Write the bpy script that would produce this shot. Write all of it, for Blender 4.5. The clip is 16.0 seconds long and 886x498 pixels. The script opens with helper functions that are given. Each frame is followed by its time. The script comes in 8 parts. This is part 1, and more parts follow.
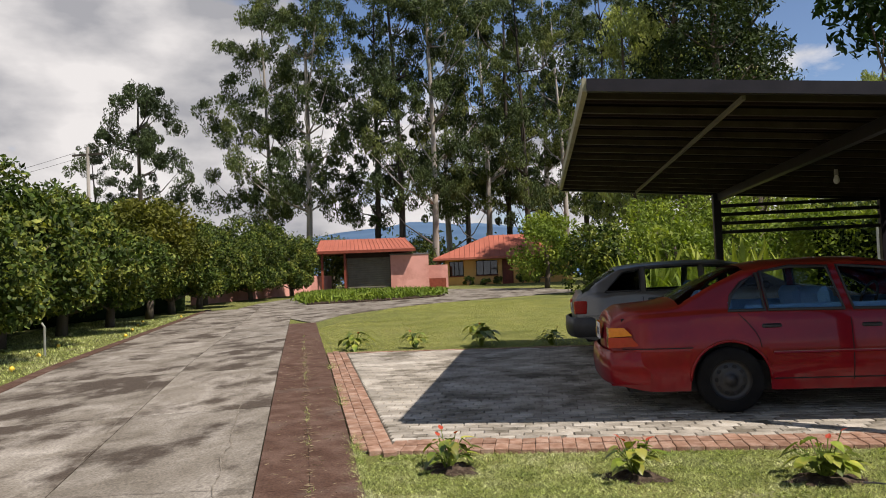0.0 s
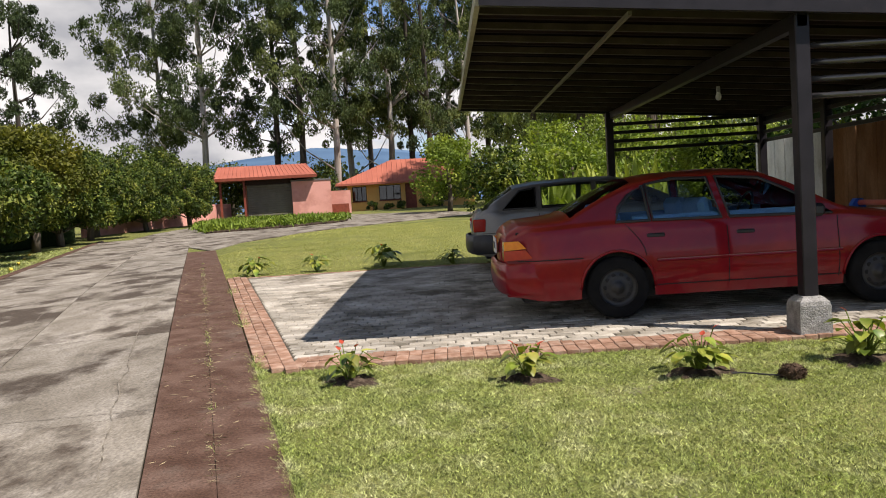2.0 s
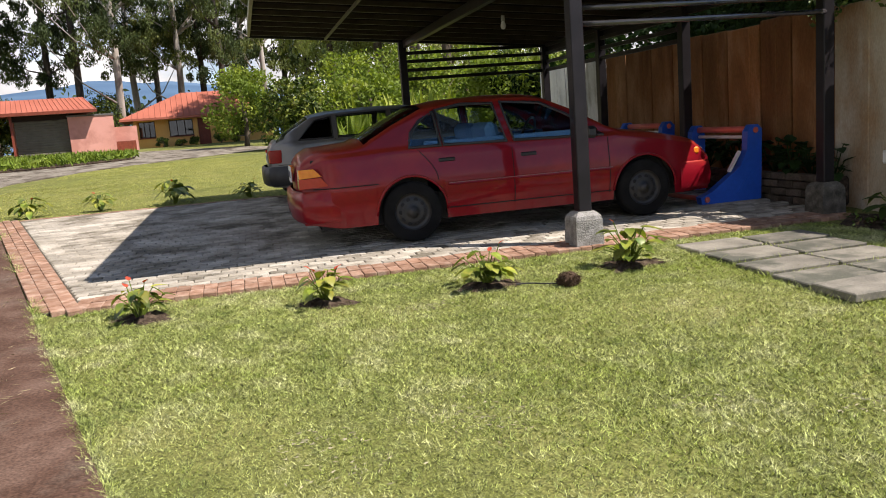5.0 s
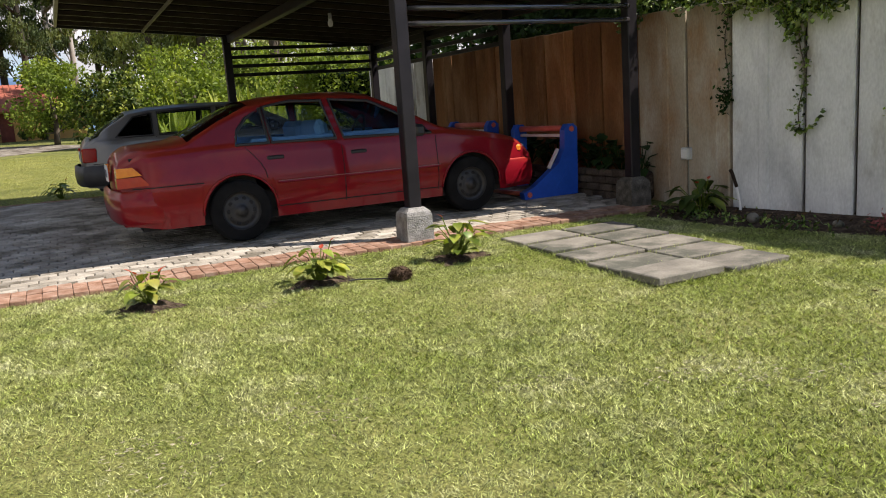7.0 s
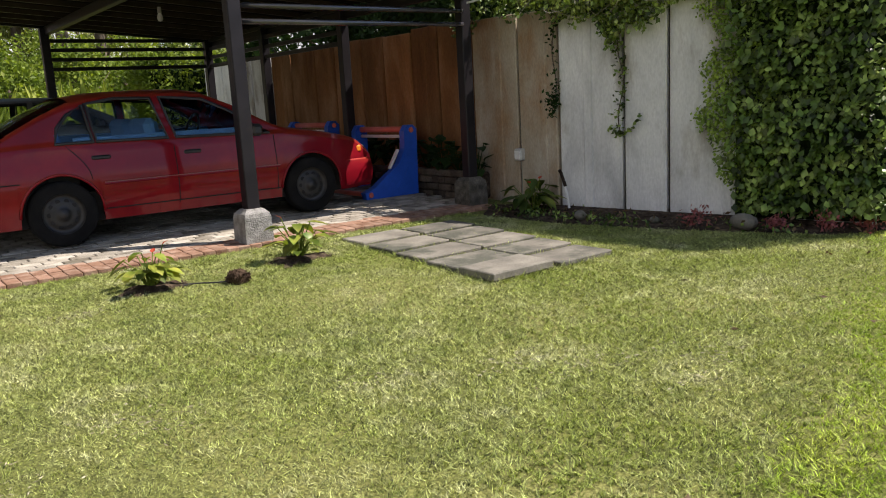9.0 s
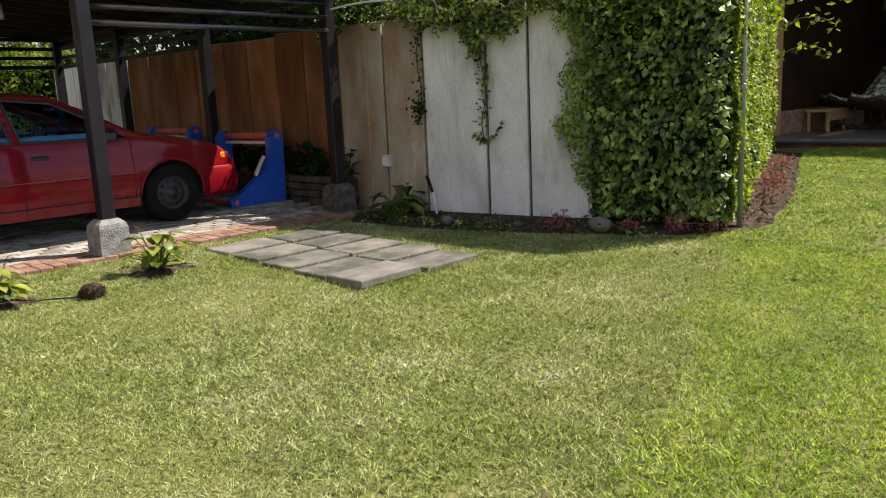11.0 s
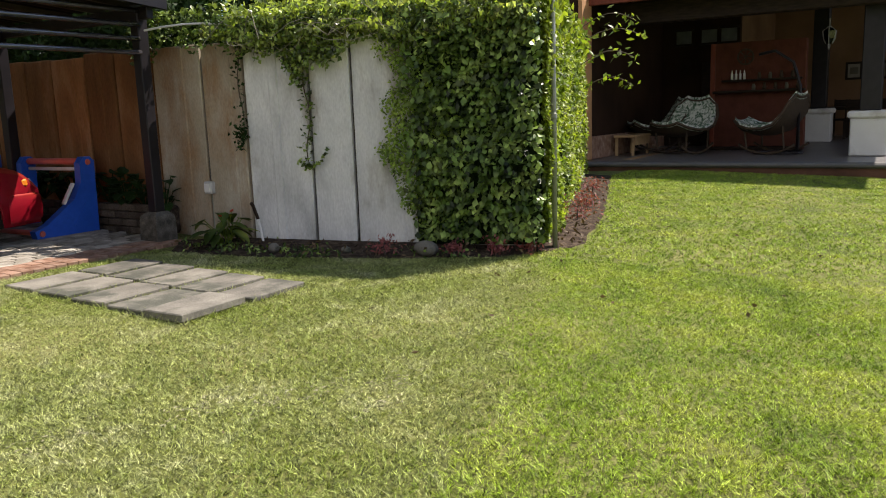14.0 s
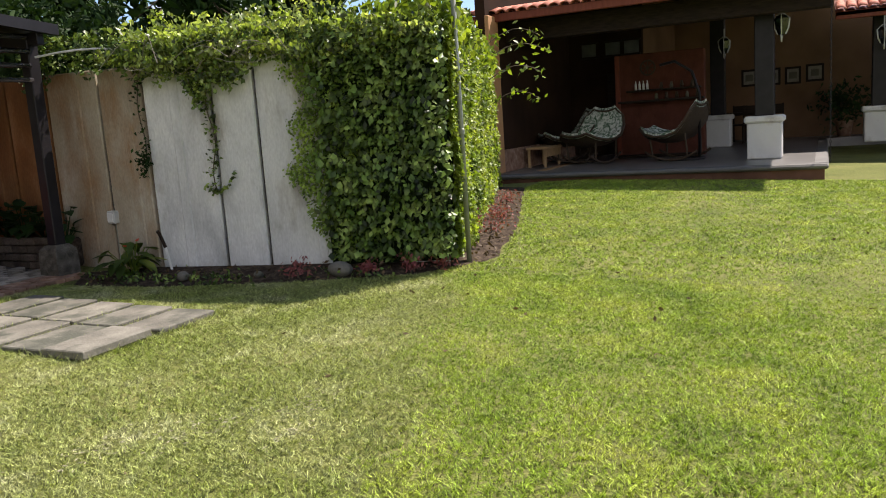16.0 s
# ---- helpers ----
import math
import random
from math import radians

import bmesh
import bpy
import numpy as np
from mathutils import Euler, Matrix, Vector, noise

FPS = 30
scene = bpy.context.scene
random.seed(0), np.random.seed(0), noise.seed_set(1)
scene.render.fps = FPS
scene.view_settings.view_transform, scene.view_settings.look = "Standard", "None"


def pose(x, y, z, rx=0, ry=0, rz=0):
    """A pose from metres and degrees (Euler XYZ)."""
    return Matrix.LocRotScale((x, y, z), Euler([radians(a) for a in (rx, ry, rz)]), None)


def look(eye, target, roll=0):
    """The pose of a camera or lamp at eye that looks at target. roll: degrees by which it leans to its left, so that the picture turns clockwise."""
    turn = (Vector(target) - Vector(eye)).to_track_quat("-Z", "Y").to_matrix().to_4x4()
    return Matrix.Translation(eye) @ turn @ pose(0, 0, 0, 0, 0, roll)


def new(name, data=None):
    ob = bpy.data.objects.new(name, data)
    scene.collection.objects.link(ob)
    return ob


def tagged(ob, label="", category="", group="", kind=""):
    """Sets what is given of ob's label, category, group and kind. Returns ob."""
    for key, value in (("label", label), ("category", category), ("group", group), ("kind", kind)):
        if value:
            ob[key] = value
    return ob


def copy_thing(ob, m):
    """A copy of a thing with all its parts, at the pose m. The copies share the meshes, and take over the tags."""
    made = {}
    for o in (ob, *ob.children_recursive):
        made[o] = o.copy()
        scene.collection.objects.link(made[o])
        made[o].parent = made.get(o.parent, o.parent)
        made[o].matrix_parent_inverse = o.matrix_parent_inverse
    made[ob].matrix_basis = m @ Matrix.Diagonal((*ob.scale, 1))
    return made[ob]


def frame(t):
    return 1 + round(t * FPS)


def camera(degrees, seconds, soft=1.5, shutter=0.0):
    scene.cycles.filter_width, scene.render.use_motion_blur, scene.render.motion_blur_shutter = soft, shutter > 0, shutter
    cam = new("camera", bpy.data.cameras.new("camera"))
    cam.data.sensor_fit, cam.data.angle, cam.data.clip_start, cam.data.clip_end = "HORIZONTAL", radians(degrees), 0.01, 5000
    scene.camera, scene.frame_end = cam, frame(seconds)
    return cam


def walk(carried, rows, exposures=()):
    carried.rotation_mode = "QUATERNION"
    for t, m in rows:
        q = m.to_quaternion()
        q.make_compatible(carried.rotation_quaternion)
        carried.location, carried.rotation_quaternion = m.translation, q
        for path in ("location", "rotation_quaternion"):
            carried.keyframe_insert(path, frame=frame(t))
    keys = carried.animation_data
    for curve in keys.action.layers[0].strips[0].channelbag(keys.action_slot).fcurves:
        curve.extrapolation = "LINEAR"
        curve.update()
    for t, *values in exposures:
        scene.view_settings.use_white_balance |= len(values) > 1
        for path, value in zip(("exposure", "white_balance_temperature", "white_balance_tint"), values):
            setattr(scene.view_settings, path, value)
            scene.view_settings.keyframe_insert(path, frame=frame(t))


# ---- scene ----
cam = camera(58.56, 16.0, soft=1.0)
PATH = [
    (0, (0.000, -0.000, 1.317), (-0.2401, 1.9839, 1.3964), -2.31),
    (0.5, (0.008, -0.011, 1.303), (-0.1962, 1.9777, 1.3545), -2.64),
    (1, (0.032, -0.033, 1.282), (-0.1249, 1.9611, 1.2771), -3.26),
    (1.5, (0.046, -0.061, 1.266), (-0.0403, 1.9361, 1.1989), -3.43),
    (2, (0.059, -0.064, 1.242), (0.0497, 1.9318, 1.1210), -3.60),
    (2.5, (0.078, -0.081, 1.231), (0.1462, 1.9110, 1.0707), -4.07),
    (3, (0.088, -0.086, 1.211), (0.2261, 1.8984, 1.0076), -4.31),
    (3.5, (0.099, -0.096, 1.203), (0.3056, 1.8775, 0.9529), -4.41),
    (4, (0.111, -0.102, 1.191), (0.3919, 1.8581, 0.9084), -4.53),
    (6.5, (0.125, -0.172, 1.158), (0.8810, 1.6462, 0.8070), -4.10),
    (7, (0.127, -0.183, 1.156), (0.9762, 1.5931, 0.8041), -4.02),
    (7.5, (0.134, -0.205, 1.153), (1.0761, 1.5226, 0.7972), -3.80),
    (8, (0.132, -0.224, 1.157), (1.1598, 1.4530, 0.7940), -3.56),
    (8.5, (0.133, -0.239, 1.157), (1.2377, 1.3850, 0.7801), -3.30),
    (9, (0.144, -0.250, 1.156), (1.3207, 1.3233, 0.7816), -3.16),
    (11.5, (0.168, -0.319, 1.184), (1.6352, 0.9875, 0.8095), -2.54),
    (12, (0.174, -0.330, 1.186), (1.6907, 0.9216, 0.8219), -2.48),
    (12.5, (0.175, -0.343, 1.192), (1.7294, 0.8630, 0.8321), -2.29),
    (13, (0.166, -0.355, 1.205), (1.7639, 0.7934, 0.8491), -2.11),
    (13.5, (0.173, -0.363, 1.202), (1.8139, 0.7260, 0.8518), -2.00),
    (14, (0.182, -0.376, 1.217), (1.8567, 0.6612, 0.8745), -2.05),
    (14.5, (0.199, -0.397, 1.215), (1.9020, 0.5946, 0.8756), -2.36),
    (15, (0.213, -0.420, 1.217), (1.9350, 0.5422, 0.8847), -3.28),
    (15.5, (0.226, -0.437, 1.224), (1.9772, 0.4732, 0.9009), -3.70),
    (16, (0.237, -0.450, 1.227), (2.0108, 0.4203, 0.9142), -3.92),
]
walk(cam, [(t, look(eye, target, roll)) for t, eye, target, roll in PATH],
     ((0.0, 0.42, 7000, 16), (1.0, 0.48, 7000, 16), (2.5, 0.79, 7000, 16), (4.0, 0.91, 7000, 16), (8.0, 0.85, 7000, 16), (12.0, 0.89, 7000, 16), (16.0, 0.99, 7000, 16)))

# ---- light: one sun, a sky with cumulus, mild exposure ----
SUN_WAY = Vector((0.622, -0.35, 1.0)).normalized()
sun_data = bpy.data.lights.new("sun", "SUN")
sun_data.energy, sun_data.angle, sun_data.color = 5.0, radians(0.53), (1.0, 0.965, 0.915)
sun = new("sun", sun_data)
sun.matrix_world = look(SUN_WAY * 60, (0, 0, 0))
world = bpy.data.worlds.new("sky")
scene.world = world
world.use_nodes = True
wn, wl = world.node_tree.nodes, world.node_tree.links
wn.clear()
w_out = wn.new("ShaderNodeOutputWorld")
w_bg = wn.new("ShaderNodeBackground")
w_sky = wn.new("ShaderNodeTexSky")
w_sky.sky_type = "NISHITA"
w_sky.sun_disc = False
w_sky.sun_elevation = math.asin(SUN_WAY.z)
w_sky.sun_rotation = math.atan2(SUN_WAY.x, SUN_WAY.y)
w_sky.altitude, w_sky.air_density, w_sky.dust_density, w_sky.ozone_density = 1200, 1.0, 0.6, 1.6
w_geo = wn.new("ShaderNodeTexCoord")
w_map = wn.new("ShaderNodeMapping")
w_map.inputs["Scale"].default_value = (1.0, 1.0, 2.1)
w_map.inputs["Location"].default_value = (0.35, 0.2, 0.1)
w_noise = wn.new("ShaderNodeTexNoise")
w_noise.inputs["Scale"].default_value = 3.1
w_noise.inputs["Detail"].default_value = 9.0
w_noise.inputs["Roughness"].default_value = 0.56
w_ramp = wn.new("ShaderNodeValToRGB")
w_ramp.color_ramp.elements[0].position = 0.465
w_ramp.color_ramp.elements[1].position = 0.55
w_noise2 = wn.new("ShaderNodeTexNoise")
w_noise2.inputs["Scale"].default_value = 5.0
w_noise2.inputs["Detail"].default_value = 9.0
w_tone = wn.new("ShaderNodeValToRGB")
w_tone.color_ramp.elements[0].position, w_tone.color_ramp.elements[0].color = 0.36, (5.2, 5.6, 6.2, 1)
w_tone.color_ramp.elements[1].position, w_tone.color_ramp.elements[1].color = 0.58, (11.0, 11.35, 11.6, 1)
w_mix = wn.new("ShaderNodeMixRGB")
w_bg.inputs["Strength"].default_value = 0.055
wl.new(w_geo.outputs["Generated"], w_map.inputs["Vector"])
wl.new(w_map.outputs["Vector"], w_noise.inputs["Vector"])
wl.new(w_map.outputs["Vector"], w_noise2.inputs["Vector"])
w_sep = wn.new("ShaderNodeSeparateXYZ")
w_bank = wn.new("ShaderNodeMapRange")
w_bank.inputs["From Min"].default_value, w_bank.inputs["From Max"].default_value = 0.02, 0.42
w_bank.inputs["To Min"].default_value, w_bank.inputs["To Max"].default_value = 0.15, -0.03
w_add = wn.new("ShaderNodeMath")
w_add.operation = "ADD"
wl.new(w_geo.outputs["Generated"], w_sep.inputs["Vector"])
wl.new(w_sep.outputs["Z"], w_bank.inputs["Value"])
wl.new(w_noise.outputs["Fac"], w_add.inputs[0])
wl.new(w_bank.outputs["Result"], w_add.inputs[1])
w_west = wn.new("ShaderNodeMapRange")
w_west.inputs["From Min"].default_value, w_west.inputs["From Max"].default_value = -0.45, 0.12
w_west.inputs["To Min"].default_value, w_west.inputs["To Max"].default_value = 0.05, -0.12
w_add2 = wn.new("ShaderNodeMath")
w_add2.operation = "ADD"
wl.new(w_sep.outputs["X"], w_west.inputs["Value"])
wl.new(w_add.outputs["Value"], w_add2.inputs[0])
wl.new(w_west.outputs["Result"], w_add2.inputs[1])
wl.new(w_add2.outputs["Value"], w_ramp.inputs["Fac"])
wl.new(w_noise2.outputs["Fac"], w_tone.inputs["Fac"])
wl.new(w_ramp.outputs["Color"], w_mix.inputs["Fac"])
w_deep = wn.new("ShaderNodeMixRGB")
w_deep.blend_type = "MULTIPLY"
w_deep.inputs["Fac"].default_value = 1.0
w_deep.inputs["Color2"].default_value = (1.45, 1.6, 1.75, 1)
wl.new(w_sky.outputs["Color"], w_deep.inputs["Color1"])
wl.new(w_deep.outputs["Color"], w_mix.inputs["Color1"])
wl.new(w_tone.outputs["Color"], w_mix.inputs["Color2"])
wl.new(w_mix.outputs["Color"], w_bg.inputs["Color"])
wl.new(w_bg.outputs["Background"], w_out.inputs["Surface"])


# ---- materials ----
def material(name, stops, rough=0.8, metal=0.0, scale=8.0, detail=6.0, bump=0.0, bump_scale=60.0, fine=0.0, island=0.0, per_object=0.0,
             translucent=0.0, coat=0.0, stain=None, stain_scale=0.6, stain_range=(0.5, 0.62), stretch=(1, 1, 1), distort=0.0, spec=0.5, coat_rough=0.11, fade_light=None):
    """A principled material: colours along a noise, fine grain, stains, relief, and a change of tone from piece to piece."""
    m = bpy.data.materials.new(name)
    m.use_nodes = True
    n, l = m.node_tree.nodes, m.node_tree.links
    p = n["Principled BSDF"]
    p.inputs["Roughness"].default_value, p.inputs["Metallic"].default_value = rough, metal
    p.inputs["Coat Weight"].default_value = coat
    p.inputs["Coat Roughness"].default_value = coat_rough
    p.inputs["Specular IOR Level"].default_value = spec
    tc = n.new("ShaderNodeTexCoord")
    mp = n.new("ShaderNodeMapping")
    mp.inputs["Scale"].default_value = stretch
    l.new(tc.outputs["Object"], mp.inputs["Vector"])
    vec = mp.outputs["Vector"]
    if per_object:
        info = n.new("ShaderNodeObjectInfo")
        add = n.new("ShaderNodeVectorMath")
        add.operation = "ADD"
        comb = n.new("ShaderNodeMath")
        comb.operation = "MULTIPLY"
        comb.inputs[1].default_value = 37.0
        l.new(info.outputs["Random"], comb.inputs[0])
        l.new(vec, add.inputs[0])
        l.new(comb.outputs[0], add.inputs[1])
        vec = add.outputs[0]
    tx = n.new("ShaderNodeTexNoise")
    tx.inputs["Scale"].default_value, tx.inputs["Detail"].default_value = scale, detail
    tx.inputs["Distortion"].default_value = distort
    l.new(vec, tx.inputs["Vector"])
    rp = n.new("ShaderNodeValToRGB")
    while len(rp.color_ramp.elements) < len(stops):
        rp.color_ramp.elements.new(0.5)
    for k, c in enumerate(stops):
        rp.color_ramp.elements[k].position = 0.28 + 0.44 * k / max(1, len(stops) - 1)
        rp.color_ramp.elements[k].color = (*c, 1)
    l.new(tx.outputs["Fac"], rp.inputs["Fac"])
    col = rp.outputs["Color"]

    def mixed(kind, fac, a, b):
        mx = n.new("ShaderNodeMixRGB")
        mx.blend_type = kind
        if isinstance(fac, float):
            mx.inputs["Fac"].default_value = fac
        else:
            l.new(fac, mx.inputs["Fac"])
        l.new(a, mx.inputs["Color1"])
        if isinstance(b, tuple):
            mx.inputs["Color2"].default_value = (*b, 1)
        else:
            l.new(b, mx.inputs["Color2"])
        return mx.outputs["Color"]

    def ramped(src, a, b, lo=0.3, hi=0.7):
        r = n.new("ShaderNodeMapRange")
        r.inputs["From Min"].default_value, r.inputs["From Max"].default_value = lo, hi
        r.inputs["To Min"].default_value, r.inputs["To Max"].default_value = a, b
        l.new(src, r.inputs["Value"])
        return r.outputs["Result"]

    if stain:
        st = n.new("ShaderNodeTexNoise")
        st.inputs["Scale"].default_value, st.inputs["Detail"].default_value = stain_scale, 8.0
        st.inputs["Roughness"].default_value = 0.62
        l.new(vec, st.inputs["Vector"])
        col = mixed("MIX", ramped(st.outputs["Fac"], 0.0, 1.0, *stain_range), col, stain)
    if fine:
        fx = n.new("ShaderNodeTexNoise")
        fx.inputs["Scale"].default_value, fx.inputs["Detail"].default_value = bump_scale * 1.7, 4.0
        l.new(vec, fx.inputs["Vector"])
        col = mixed("MULTIPLY", 1.0, col, ramped(fx.outputs["Fac"], 1 - fine, 1 + fine))
    if island:
        g = n.new("ShaderNodeNewGeometry")
        col = mixed("MULTIPLY", 1.0, col, ramped(g.outputs["Random Per Island"], 1 - island, 1 + island, 0, 1))
    if per_object:
        col = mixed("MULTIPLY", 1.0, col, ramped(info.outputs["Random"], 1 - per_object, 1 + per_object, 0, 1))
    # Mixes up-facing faces to this colour: sun fading plus sunlight on them.
    if fade_light:
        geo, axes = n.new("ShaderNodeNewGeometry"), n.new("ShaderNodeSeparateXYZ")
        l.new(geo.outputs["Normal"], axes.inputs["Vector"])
        col = mixed("MIX", ramped(axes.outputs["Z"], 0.0, 0.9, 0.3, 0.95), col, fade_light)
    l.new(col, p.inputs["Base Color"])
    if bump:
        bx = n.new("ShaderNodeTexNoise")
        bx.inputs["Scale"].default_value, bx.inputs["Detail"].default_value = bump_scale, 6.0
        l.new(vec, bx.inputs["Vector"])
        bp = n.new("ShaderNodeBump")
        bp.inputs["Strength"].default_value, bp.inputs["Distance"].default_value = bump, 0.02
        l.new(bx.outputs["Fac"], bp.inputs["Height"])
        l.new(bp.outputs["Normal"], p.inputs["Normal"])
    if translucent:
        tr = n.new("ShaderNodeBsdfTranslucent")
        l.new(mixed("MULTIPLY", 1.0, col, (1.25, 1.3, 0.5)), tr.inputs["Color"])
        ms = n.new("ShaderNodeMixShader")
        ms.inputs["Fac"].default_value = translucent
        l.new(p.outputs["BSDF"], ms.inputs[1])
        l.new(tr.outputs["BSDF"], ms.inputs[2])
        l.new(ms.outputs["Shader"], n["Material Output"].inputs["Surface"])
    return m


def leafy(name, stops, tr=0.3, rough=0.58, island=0.35, scale=0.6, spec=0.18):
    return material(name, stops, rough=rough, scale=scale, detail=3.0, island=island, translucent=tr, spec=spec)


